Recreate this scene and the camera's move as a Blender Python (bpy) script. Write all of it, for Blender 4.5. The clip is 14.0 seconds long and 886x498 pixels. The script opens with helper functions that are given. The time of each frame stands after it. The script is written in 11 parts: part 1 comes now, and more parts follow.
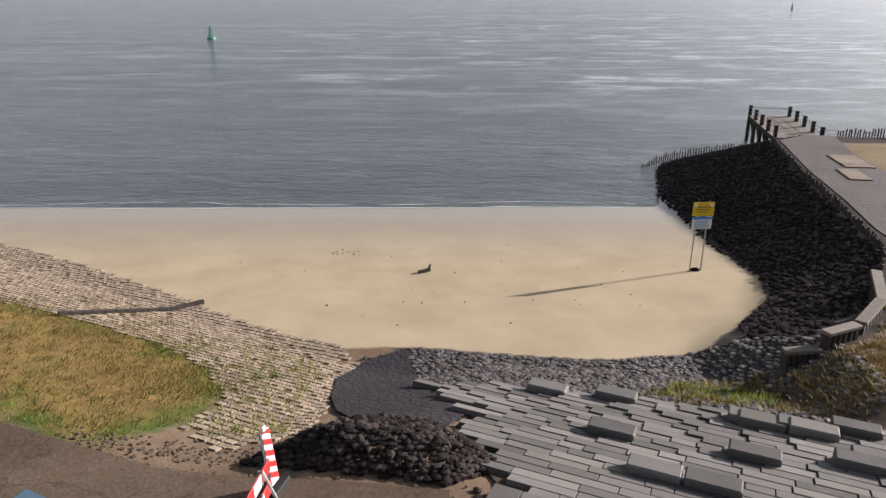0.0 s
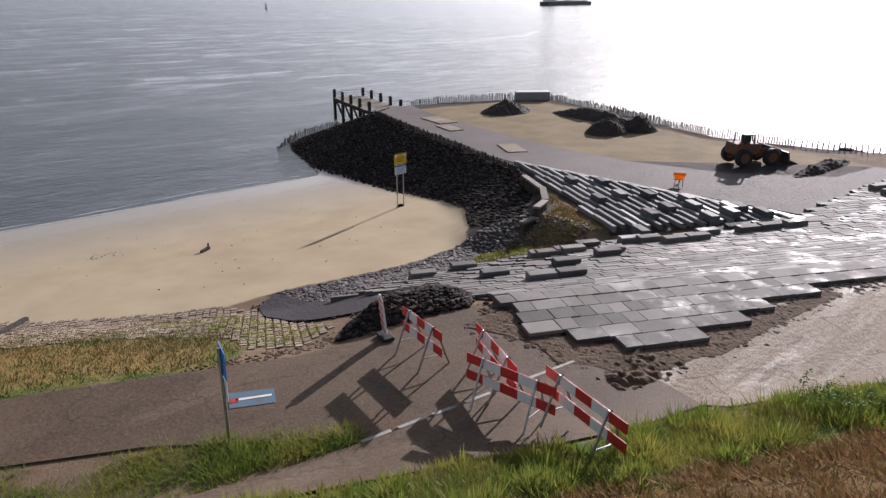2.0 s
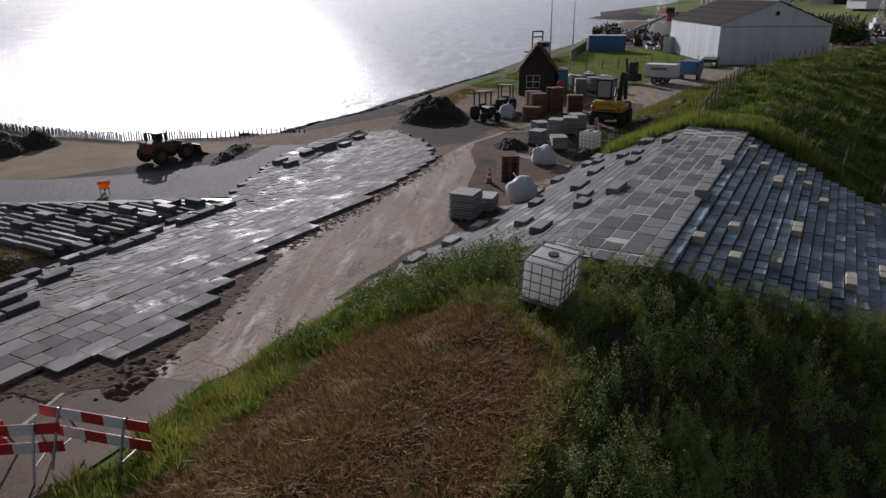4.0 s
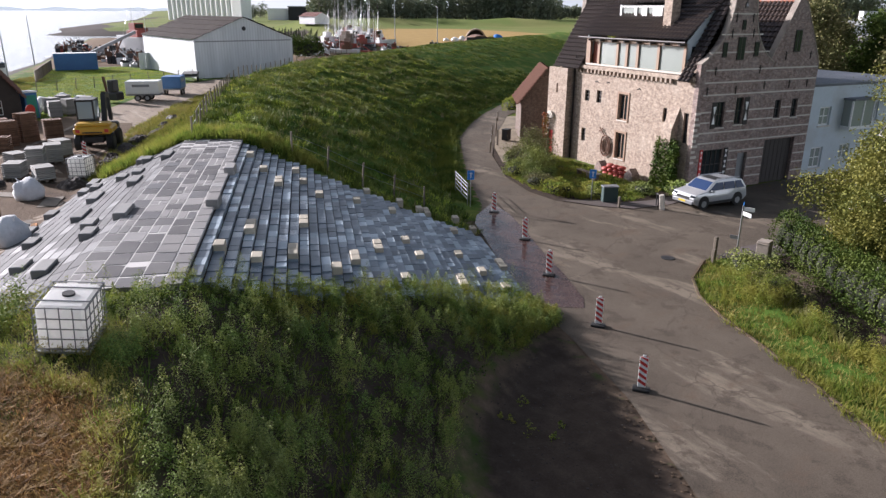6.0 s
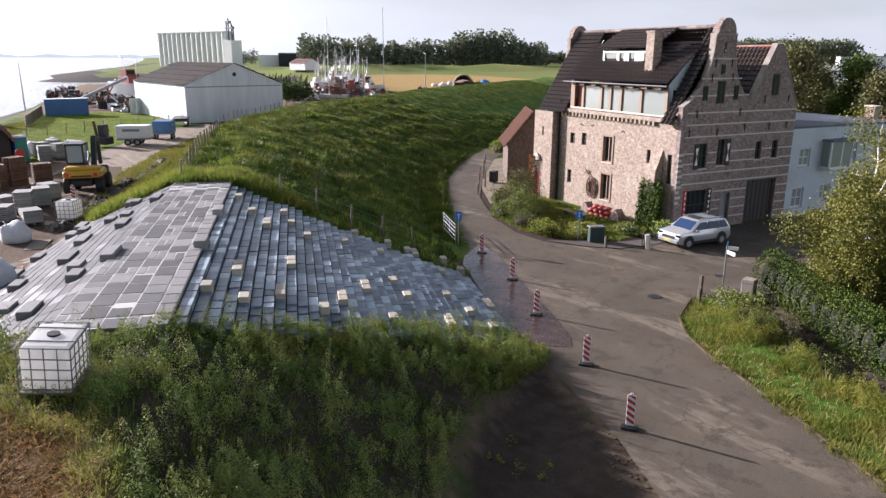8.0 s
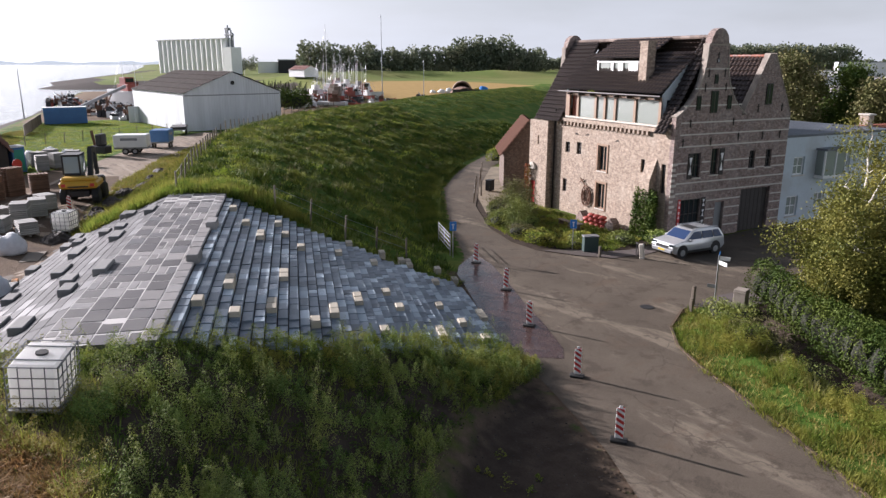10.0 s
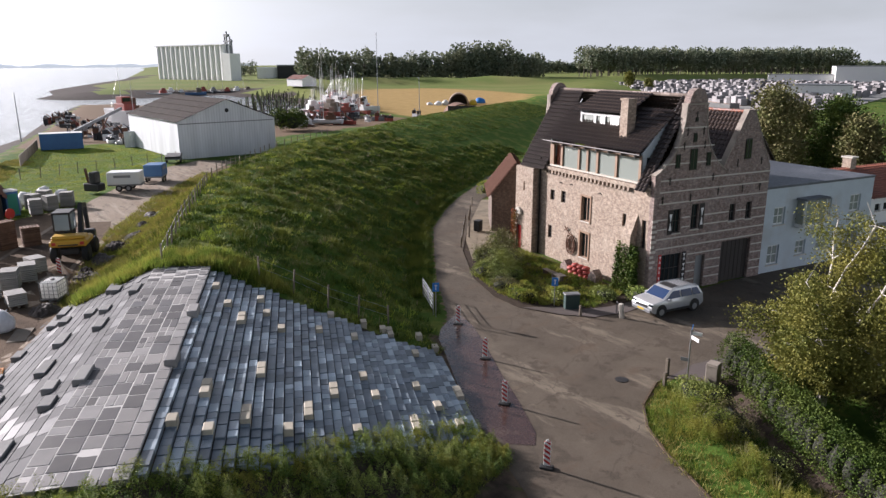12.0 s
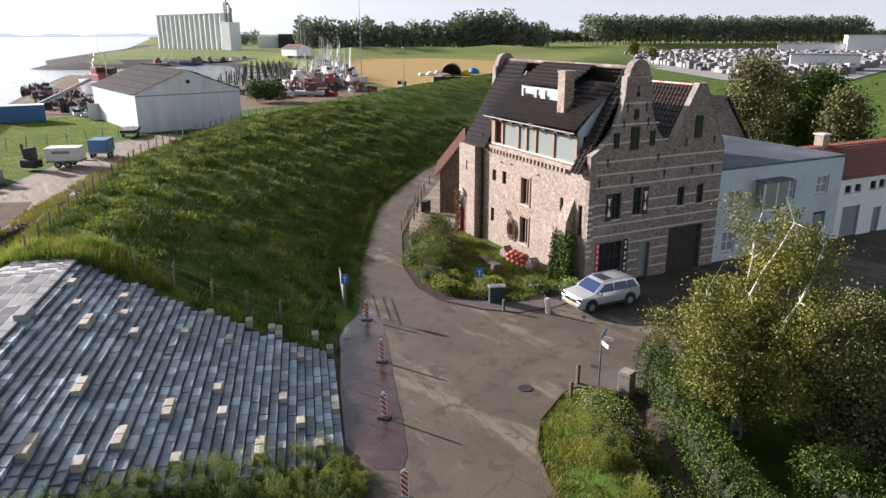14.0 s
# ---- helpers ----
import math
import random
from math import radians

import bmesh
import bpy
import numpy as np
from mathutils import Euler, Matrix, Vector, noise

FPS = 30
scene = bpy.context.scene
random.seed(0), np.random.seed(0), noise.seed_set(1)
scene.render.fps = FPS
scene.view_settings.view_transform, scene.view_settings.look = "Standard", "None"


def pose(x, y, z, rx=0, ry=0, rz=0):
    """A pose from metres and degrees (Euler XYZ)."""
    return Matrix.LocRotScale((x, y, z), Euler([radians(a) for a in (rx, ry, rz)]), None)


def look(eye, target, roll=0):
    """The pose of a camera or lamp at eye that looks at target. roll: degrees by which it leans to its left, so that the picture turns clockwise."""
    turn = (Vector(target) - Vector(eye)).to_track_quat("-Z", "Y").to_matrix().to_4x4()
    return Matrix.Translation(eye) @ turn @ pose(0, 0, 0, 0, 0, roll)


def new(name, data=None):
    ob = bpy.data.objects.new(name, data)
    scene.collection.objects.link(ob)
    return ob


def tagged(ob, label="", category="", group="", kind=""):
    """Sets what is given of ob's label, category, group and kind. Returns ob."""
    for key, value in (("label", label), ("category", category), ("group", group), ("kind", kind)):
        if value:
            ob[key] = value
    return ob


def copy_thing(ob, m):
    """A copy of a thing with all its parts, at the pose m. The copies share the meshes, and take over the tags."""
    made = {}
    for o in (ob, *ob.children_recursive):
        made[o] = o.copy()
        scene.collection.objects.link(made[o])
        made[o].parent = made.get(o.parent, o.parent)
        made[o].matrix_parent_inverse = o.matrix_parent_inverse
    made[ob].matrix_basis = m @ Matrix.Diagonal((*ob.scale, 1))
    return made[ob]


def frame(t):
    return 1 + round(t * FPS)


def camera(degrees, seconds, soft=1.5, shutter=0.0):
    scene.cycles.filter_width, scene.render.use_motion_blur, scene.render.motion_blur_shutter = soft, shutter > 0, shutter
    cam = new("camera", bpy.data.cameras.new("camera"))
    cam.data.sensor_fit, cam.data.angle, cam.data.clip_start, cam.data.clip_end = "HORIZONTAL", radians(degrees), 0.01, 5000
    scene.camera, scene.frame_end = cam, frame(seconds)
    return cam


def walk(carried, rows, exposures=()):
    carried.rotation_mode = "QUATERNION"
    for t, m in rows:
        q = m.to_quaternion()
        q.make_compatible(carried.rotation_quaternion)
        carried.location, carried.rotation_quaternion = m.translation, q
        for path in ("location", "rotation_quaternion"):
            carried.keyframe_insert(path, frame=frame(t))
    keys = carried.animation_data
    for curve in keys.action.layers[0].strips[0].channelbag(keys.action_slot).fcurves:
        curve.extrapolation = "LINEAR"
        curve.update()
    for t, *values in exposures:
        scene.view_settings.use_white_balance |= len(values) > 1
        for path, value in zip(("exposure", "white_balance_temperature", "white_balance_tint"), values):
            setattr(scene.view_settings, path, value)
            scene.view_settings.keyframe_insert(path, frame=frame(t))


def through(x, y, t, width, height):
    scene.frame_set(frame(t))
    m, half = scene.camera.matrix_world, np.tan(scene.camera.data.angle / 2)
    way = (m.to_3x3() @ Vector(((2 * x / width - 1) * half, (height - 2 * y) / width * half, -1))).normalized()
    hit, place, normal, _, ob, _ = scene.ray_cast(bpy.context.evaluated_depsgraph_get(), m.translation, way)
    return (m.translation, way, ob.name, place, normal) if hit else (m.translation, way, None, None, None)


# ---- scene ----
# the camera: a small drone that slides sideways, turns, hovers, then climbs and flies on
cam = camera(64.4, 14.0, 1.4)
FLIGHT = [
    (0.0, 0.00, 0.00, 12.00, -0.53, -20.03, 0.07),
    (0.5, -3.23, -1.40, 12.06, -9.66, -19.92, -0.10),
    (1.0, -6.77, -2.21, 12.12, -19.15, -19.97, -0.05),
    (1.5, -9.74, -2.87, 12.22, -29.24, -19.99, 0.10),
    (2.0, -11.68, -3.25, 12.26, -39.91, -19.96, 0.12),
    (2.5, -12.56, -3.33, 12.29, -50.79, -19.94, 0.0),
    (3.0, -12.82, -3.34, 12.38, -62.04, -20.02, 0.0),
    (3.5, -12.82, -3.28, 12.39, -73.83, -20.03, -0.16),
    (4.0, -12.82, -3.29, 12.38, -86.13, -19.93, -0.31),
    (4.2, -12.83, -3.29, 12.38, -90.87, -19.90, -0.34),
    (4.7, -12.85, -3.28, 12.37, -102.80, -19.90, -0.20),
    (5.2, -12.90, -3.26, 12.36, -114.50, -19.86, 0.05),
    (5.7, -12.96, -3.23, 12.35, -123.20, -19.30, 0.28),
    (6.3, -13.02, -3.20, 12.34, -126.72, -18.27, 0.38),
    (6.5, -13.04, -3.20, 12.34, -126.73, -17.96, 0.38),
    (7.0, -13.07, -3.22, 12.32, -126.67, -17.07, 0.35),
    (7.5, -13.13, -3.20, 12.32, -126.65, -16.16, 0.29),
    (8.0, -13.18, -3.17, 12.30, -126.66, -15.30, 0.25),
    (8.2, -13.20, -3.17, 12.30, -126.66, -14.98, 0.24),
    (8.5, -13.22, -3.18, 12.29, -126.66, -14.86, 0.22),
    (9.5, -13.36, -3.30, 12.32, -126.66, -14.85, 0.15),
    (9.9, -13.42, -3.36, 12.50, -126.66, -14.85, 0.12),
    (10.3, -13.46, -3.41, 13.05, -126.66, -14.85, 0.10),
    (10.5, -13.47, -3.42, 13.53, -126.66, -14.85, 0.09),
    (11.0, -13.56, -3.45, 14.87, -126.62, -14.86, 0.02),
    (11.5, -13.73, -3.66, 15.92, -126.58, -14.78, -0.12),
    (12.0, -13.90, -4.37, 16.28, -126.60, -14.82, -0.17),
    (12.5, -14.00, -5.54, 16.25, -126.66, -14.78, -0.22),
    (13.0, -14.03, -7.17, 16.21, -126.72, -15.32, -0.21),
    (13.5, -14.08, -9.07, 16.18, -126.62, -16.24, -0.18),
    (14.0, -14.04, -11.09, 16.22, -125.83, -17.15, -0.20),
]


def aim(x, y, z, yaw, pitch, roll):
    a, p = radians(yaw), radians(pitch)
    way = Vector((-math.sin(a) * math.cos(p), math.cos(a) * math.cos(p), math.sin(p)))
    eye = Vector((x, y, z))
    return look(eye, eye + way, roll)


walk(cam, [(t, aim(*row)) for t, *row in FLIGHT],
     exposures=[(0.0, 0.82, 6380, 11), (1.5, 0.76, 6300, 12), (2.0, 0.55, 6150, 14), (2.5, 0.22, 6050, 14), (3.0, -0.2, 5950, 14), (3.5, -0.46, 5950, 14), (4.2, -0.36, 5950, 13), (5.4, 0.35, 6100, 13), (6.5, 1.44, 6020, 14), (8.0, 1.2, 6080, 15), (10.5, 1.03, 6160, 14), (12.5, 0.94, 6220, 13), (14.0, 1.2, 6180, 12)])

# ---- world and sun ----
SUN_AZ, SUN_EL = 68.0, 18.0   # degrees clockwise from +y, and above the horizon
world = bpy.data.worlds.new("sky")
scene.world = world
world.use_nodes = True
wn, wl = world.node_tree.nodes, world.node_tree.links
wn.clear()
w_out, w_bg, w_sky = wn.new("ShaderNodeOutputWorld"), wn.new("ShaderNodeBackground"), wn.new("ShaderNodeTexSky")
w_sky.sky_type, w_sky.sun_disc = "NISHITA", False
w_sky.sun_elevation, w_sky.sun_rotation = radians(SUN_EL), radians(SUN_AZ)
w_sky.air_density, w_sky.dust_density, w_sky.ozone_density = 1.0, 2.0, 1.0
w_co, w_map, w_noise, w_ramp, w_mix = (wn.new("ShaderNodeTexCoord"), wn.new("ShaderNodeMapping"), wn.new("ShaderNodeTexNoise"),
                                       wn.new("ShaderNodeMapRange"), wn.new("ShaderNodeMix"))
w_map.inputs["Scale"].default_value = (1.6, 1.6, 7.0)
w_noise.inputs["Scale"].default_value, w_noise.inputs["Detail"].default_value = 2.2, 6
w_ramp.inputs["From Min"].default_value, w_ramp.inputs["From Max"].default_value = 0.32, 0.68
w_ramp.inputs["To Min"].default_value, w_ramp.inputs["To Max"].default_value = 0.78, 1.0
w_mix.data_type = "RGBA"
w_mix.inputs["B"].default_value = (9.6, 9.9, 10.6, 1)
wl.new(w_co.outputs["Generated"], w_map.inputs["Vector"])
wl.new(w_map.outputs["Vector"], w_noise.inputs["Vector"])
wl.new(w_noise.outputs["Fac"], w_ramp.inputs["Value"])
w_sep, w_low, w_mul = wn.new("ShaderNodeSeparateXYZ"), wn.new("ShaderNodeMapRange"), wn.new("ShaderNodeMath")
for key, v in (("From Min", 0.03), ("From Max", 0.4), ("To Min", 1.0), ("To Max", 0.04)):
    w_low.inputs[key].default_value = v
w_mul.operation = "MULTIPLY"
wl.new(w_co.outputs["Generated"], w_sep.inputs[0])
wl.new(w_sep.outputs["Z"], w_low.inputs["Value"])
wl.new(w_ramp.outputs["Result"], w_mul.inputs[0])
wl.new(w_low.outputs["Result"], w_mul.inputs[1])
wl.new(w_mul.outputs[0], w_mix.inputs["Factor"])
wl.new(w_sky.outputs["Color"], w_mix.inputs["A"])
# thin haze glows round the sun
w_dot, w_pow, w_gain, w_add = wn.new("ShaderNodeVectorMath"), wn.new("ShaderNodeMath"), wn.new("ShaderNodeMix"), wn.new("ShaderNodeMix")
w_dot.operation, w_pow.operation = "DOT_PRODUCT", "POWER"
w_dot.inputs[1].default_value = (math.sin(radians(SUN_AZ)) * math.cos(radians(SUN_EL)), math.cos(radians(SUN_AZ)) * math.cos(radians(SUN_EL)), math.sin(radians(SUN_EL)))
w_pow.inputs[1].default_value, w_pow.use_clamp = 6.0, True
w_gain.data_type = w_add.data_type = "RGBA"
w_gain.inputs["A"].default_value, w_gain.inputs["B"].default_value = (0, 0, 0, 1), (31.0, 30.8, 31.7, 1)
w_add.blend_type = "ADD"
w_add.inputs["Factor"].default_value = 1.0
wl.new(w_co.outputs["Generated"], w_dot.inputs[0])
wl.new(w_dot.outputs["Value"], w_pow.inputs[0])
wl.new(w_pow.outputs[0], w_gain.inputs["Factor"])
wl.new(w_mix.outputs["Result"], w_add.inputs["A"])
wl.new(w_gain.outputs["Result"], w_add.inputs["B"])
wl.new(w_add.outputs["Result"], w_bg.inputs["Color"])
w_bg.inputs["Strength"].default_value = 0.037
wl.new(w_bg.outputs["Background"], w_out.inputs["Surface"])

sun_data = bpy.data.lights.new("sun", "SUN")
sun_data.energy, sun_data.angle, sun_data.color = 5.0, radians(0.6), (1.0, 0.915, 0.885)
sun = new("sun", sun_data)
_e, _a = radians(SUN_EL), radians(SUN_AZ)
sun.matrix_world = look((0, 0, 80), Vector((0, 0, 80)) - Vector((math.sin(_a) * math.cos(_e), math.cos(_a) * math.cos(_e), math.sin(_e))))

# ---- materials ----
def node_mat(name):
    m = bpy.data.materials.new(name)
    m.use_nodes = True
    n, l = m.node_tree.nodes, m.node_tree.links
    return m, n, l, n["Principled BSDF"]


def mixer(n, l, fac, a, b, blend="MIX"):
    """A colour mix; fac, a and b may be sockets or values."""
    x = n.new("ShaderNodeMix")
    x.data_type, x.blend_type = "RGBA", blend
    for key, v in (("Factor", fac), ("A", a), ("B", b)):
        if isinstance(v, bpy.types.NodeSocket):
            l.new(v, x.inputs[key])
        else:
            x.inputs[key].default_value = v if key == "Factor" else (*v[:3], 1)
    return x.outputs["Result"]


def noise_of(n, l, scale, detail=5, vec=None, stretch=None, rough=0.55):
    t = n.new("ShaderNodeTexNoise")
    t.inputs["Scale"].default_value, t.inputs["Detail"].default_value, t.inputs["Roughness"].default_value = scale, detail, rough
    if vec is None:
        vec = n.new("ShaderNodeNewGeometry").outputs["Position"]
    if stretch:
        m = n.new("ShaderNodeMapping")
        m.inputs["Scale"].default_value = stretch[:3]
        if len(stretch) > 3:
            m.inputs["Rotation"].default_value = (0, 0, radians(stretch[3]))
        l.new(vec, m.inputs["Vector"])
        vec = m.outputs["Vector"]
    l.new(vec, t.inputs["Vector"])
    return t.outputs["Fac"]


def ranged(n, l, v, a, b, c=0.0, d=1.0):
    r = n.new("ShaderNodeMapRange")
    l.new(v, r.inputs["Value"])
    for key, x in (("From Min", a), ("From Max", b), ("To Min", c), ("To Max", d)):
        r.inputs[key].default_value = x
    return r.outputs["Result"]


def bumped(n, l, bsdf, height, strength, distance=0.02):
    b = n.new("ShaderNodeBump")
    b.inputs["Strength"].default_value, b.inputs["Distance"].default_value = strength, distance
    l.new(height, b.inputs["Height"])
    l.new(b.outputs["Normal"], bsdf.inputs["Normal"])


def mat(name, a, b=None, scale=3.0, rough=0.8, metal=0.0, bump=0.25, grain=40.0, spread=0.0, stain=None, stretch=None, spec=0.5, local=False, tint=None, sheen=-0.2, damp=0.0):
    """A worn surface: two colours by a broad noise, fine grain, and by choice a spread of brightness from piece to piece and a stain."""
    m, n, l, p = node_mat(name)
    b = b or [c * 0.75 for c in a]
    vec = n.new("ShaderNodeTexCoord").outputs["Object"] if local else None
    col = mixer(n, l, ranged(n, l, noise_of(n, l, scale, 6, vec, stretch), 0.3, 0.7), a, b)
    fine = noise_of(n, l, grain, 4, vec, stretch)
    col = mixer(n, l, 0.5, col, mixer(n, l, fine, [c * 0.6 for c in a], [min(1, c * 1.35) for c in b]))
    if stain:
        col = mixer(n, l, ranged(n, l, noise_of(n, l, scale * 0.37, 7, vec), 0.52, 0.66), col, stain)
    if spread:
        r = n.new("ShaderNodeObjectInfo").outputs["Random"]
        g = n.new("ShaderNodeNewGeometry").outputs["Random Per Island"]
        s = n.new("ShaderNodeMath")
        s.operation = "ADD"
        l.new(r, s.inputs[0]), l.new(g, s.inputs[1])
        f = n.new("ShaderNodeMath")
        f.operation = "FRACT"
        l.new(s.outputs[0], f.inputs[0])
        v = ranged(n, l, f.outputs[0], 0, 1, 1 - spread, 1 + spread)
        if tint:
            q, fr = n.new("ShaderNodeMath"), n.new("ShaderNodeMath")
            q.operation, fr.operation = "MULTIPLY", "FRACT"
            q.inputs[1].default_value = 7.31
            l.new(f.outputs[0], q.inputs[0]), l.new(q.outputs[0], fr.inputs[0])
            col = mixer(n, l, ranged(n, l, fr.outputs[0], 0.55, 1.0, 0, 0.85), col, tint)
        h = n.new("ShaderNodeHueSaturation")
        l.new(v, h.inputs["Value"]), l.new(col, h.inputs["Color"])
        col = h.outputs["Color"]
    l.new(col, p.inputs["Base Color"])
    gloss = ranged(n, l, fine, 0.2, 0.8, max(0.02, rough - 0.12), min(1, rough + 0.1))
    if spread:
        k = n.new("ShaderNodeMath")
        k.operation, k.use_clamp = "ADD", True
        l.new(gloss, k.inputs[0]), l.new(ranged(n, l, f.outputs[0], 0.7, 1, 0.06, sheen), k.inputs[1])
        gloss = k.outputs[0]
    if damp:
        k2 = n.new("ShaderNodeMath")
        k2.operation, k2.use_clamp = "SUBTRACT", True
        l.new(gloss, k2.inputs[0]), l.new(ranged(n, l, noise_of(n, l, 0.8, 8, vec, None, 0.7), 0.5, 0.66, 0, damp), k2.inputs[1])
        gloss = k2.outputs[0]
    l.new(gloss, p.inputs["Roughness"])
    p.inputs["Metallic"].default_value = metal
    p.inputs["Specular IOR Level"].default_value = spec
    if bump:
        bumped(n, l, p, fine, bump, 0.4 / grain)
    return m


def leafy(name, a, b, c, scale=1.5, through=0.22):
    """Leaves or blades: colour by island and by place, a little light through them."""
    m, n, l, p = node_mat(name)
    g = n.new("ShaderNodeNewGeometry").outputs["Random Per Island"]
    col = mixer(n, l, g, a, b)
    col = mixer(n, l, ranged(n, l, noise_of(n, l, scale, 3), 0.4, 0.65), col, c)
    l.new(col, p.inputs["Base Color"])
    p.inputs["Roughness"].default_value = 0.65
    p.inputs["Specular IOR Level"].default_value = 0.15
    t = n.new("ShaderNodeBsdfTranslucent")
    l.new(col, t.inputs["Color"])
    x = n.new("ShaderNodeMixShader")
    x.inputs[0].default_value = through
    l.new(p.outputs[0], x.inputs[1]), l.new(t.outputs[0], x.inputs[2])
    l.new(x.outputs[0], n["Material Output"].inputs["Surface"])
    return m


def glass(name, tint=(0.018, 0.023, 0.026), rough=0.05):
    """A dark pane that mirrors the sky."""
    m, n, l, p = node_mat(name)
    p.inputs["Base Color"].default_value, p.inputs["Roughness"].default_value = (*tint, 1), rough
    p.inputs["Specular IOR Level"].default_value = 0.55
    bumped(n, l, p, noise_of(n, l, 1.2, 2), 0.05, 0.05)
    return m


def street_mat(name, light, dark, dust, patch, dirt, speckle=30):
    """Old patched asphalt: pale worn tracks, dark repairs, brown dirt and hairline cracks."""
    m, n, l, p = node_mat(name)
    fine = noise_of(n, l, speckle, 5, rough=0.75)
    col = mixer(n, l, ranged(n, l, noise_of(n, l, 0.35, 7), 0.35, 0.65), light, dark)
    col = mixer(n, l, ranged(n, l, noise_of(n, l, 0.2, 6, stretch=(0.7, 2.6, 1, 24), rough=0.65), 0.55, 0.63, 0, 0.85), col, dust)
    col = mixer(n, l, ranged(n, l, noise_of(n, l, 0.8, 8, rough=0.7), 0.54, 0.6, 0, 0.8), col, patch)
    col = mixer(n, l, ranged(n, l, noise_of(n, l, 0.5, 8, stretch=(1.3, 0.7, 1, 40), rough=0.7), 0.55, 0.66, 0, 0.7), col, dirt)
    v = n.new("ShaderNodeTexVoronoi")
    v.feature = "DISTANCE_TO_EDGE"
    v.inputs["Scale"].default_value = 0.28
    w = n.new("ShaderNodeVectorMath")
    w.operation = "ADD"
    wob = n.new("ShaderNodeTexNoise")
    wob.inputs["Scale"].default_value, wob.inputs["Detail"].default_value = 1.3, 5
    pos = n.new("ShaderNodeNewGeometry").outputs["Position"]
    l.new(pos, wob.inputs["Vector"]), l.new(pos, w.inputs[0]), l.new(wob.outputs["Color"], w.inputs[1]), l.new(w.outputs[0], v.inputs["Vector"])
    crack = ranged(n, l, v.outputs["Distance"], 0.0, 0.012, 0.8, 0)
    col = mixer(n, l, crack, col, (0.04, 0.033, 0.028))
    col = mixer(n, l, 0.5, col, mixer(n, l, ranged(n, l, fine, 0.3, 0.7), [c * 0.45 for c in dark], [c * 1.5 for c in light]))
    l.new(col, p.inputs["Base Color"])
    l.new(ranged(n, l, fine, 0.2, 0.8, 0.6, 0.88), p.inputs["Roughness"])
    p.inputs["Specular IOR Level"].default_value = 0.1
    bumped(n, l, p, fine, 0.5, 0.015)
    return m


STREET = street_mat("street_asphalt", (0.14, 0.115, 0.089), (0.068, 0.055, 0.043), (0.3, 0.25, 0.19), (0.04, 0.031, 0.025), (0.12, 0.078, 0.052))
ASPHALT = street_mat("path_asphalt", (0.142, 0.104, 0.074), (0.08, 0.057, 0.04), (0.18, 0.137, 0.098), (0.068, 0.047, 0.033), (0.155, 0.09, 0.05), 14)
def site_road_mat():
    """Old concrete plates under dried mud: joints, ruts and damp spots."""
    m, n, l, p = node_mat("dusty_concrete")
    fine = noise_of(n, l, 24, 5, rough=0.7)
    pos = n.new("ShaderNodeNewGeometry").outputs["Position"]
    mp, t = n.new("ShaderNodeMapping"), n.new("ShaderNodeTexBrick")
    mp.inputs["Rotation"].default_value = (0, 0, radians(24.9))
    l.new(pos, mp.inputs["Vector"]), l.new(mp.outputs["Vector"], t.inputs["Vector"])
    t.inputs["Scale"].default_value, t.inputs["Brick Width"].default_value, t.inputs["Row Height"].default_value, t.inputs["Mortar Size"].default_value = 1.0, 2.0, 2.0, 0.02
    for key, c in (("Color1", (0.33, 0.262, 0.198)), ("Color2", (0.275, 0.216, 0.163)), ("Mortar", (0.13, 0.1, 0.075))):
        t.inputs[key].default_value = (*c, 1)
    col = mixer(n, l, ranged(n, l, noise_of(n, l, 0.5, 7, stretch=(0.45, 1.4, 1, 24.9), rough=0.65), 0.42, 0.6, 0, 0.8), t.outputs["Color"], (0.25, 0.185, 0.13))
    col = mixer(n, l, ranged(n, l, noise_of(n, l, 0.9, 8, stretch=(0.4, 1.6, 1, 24.9), rough=0.7), 0.54, 0.64, 0, 0.9), col, (0.085, 0.062, 0.045))
    dust = noise_of(n, l, 0.7, 8, stretch=(0.25, 2.2, 1, 24.9), rough=0.7)
    col = mixer(n, l, ranged(n, l, dust, 0.54, 0.66, 0, 0.85), col, (0.44, 0.37, 0.29))
    col = mixer(n, l, 0.3, col, mixer(n, l, fine, (0.05, 0.04, 0.03), (0.34, 0.29, 0.23)))
    l.new(col, p.inputs["Base Color"])
    l.new(ranged(n, l, noise_of(n, l, 0.6, 7, stretch=(0.35, 1.8, 1, 24.9), rough=0.65), 0.52, 0.66, 0.82, 0.56), p.inputs["Roughness"])
    p.inputs["Specular IOR Level"].default_value = 0.14
    bumped(n, l, p, noise_of(n, l, 5, 6, rough=0.7), 0.8, 0.06)
    return m


CONCRETE = site_road_mat()
JOINT = mat("pale_joint_mortar", (0.6, 0.58, 0.55), (0.48, 0.46, 0.44), 2.0, 0.9, bump=0.2, grain=30)
# dimmer light on the dike face is put into this dark slab colour
FACE_SLAB = mat("face_slab", (0.125, 0.125, 0.127), (0.09, 0.09, 0.093), 1.1, 0.72, bump=0.35, grain=30, spread=0.3, spec=0.12)
CREST_LIGHT = mat("light_crest_slab", (0.285, 0.272, 0.26), (0.235, 0.225, 0.218), 1.1, 0.7, bump=0.35, grain=30, spread=0.18, spec=0.14, stain=(0.2, 0.195, 0.19))
STEP_LIGHT = mat("light_step_slab", (0.40, 0.465, 0.51), (0.28, 0.335, 0.38), 1.4, 0.5, bump=0.3, grain=30, spread=0.25, spec=0.4)
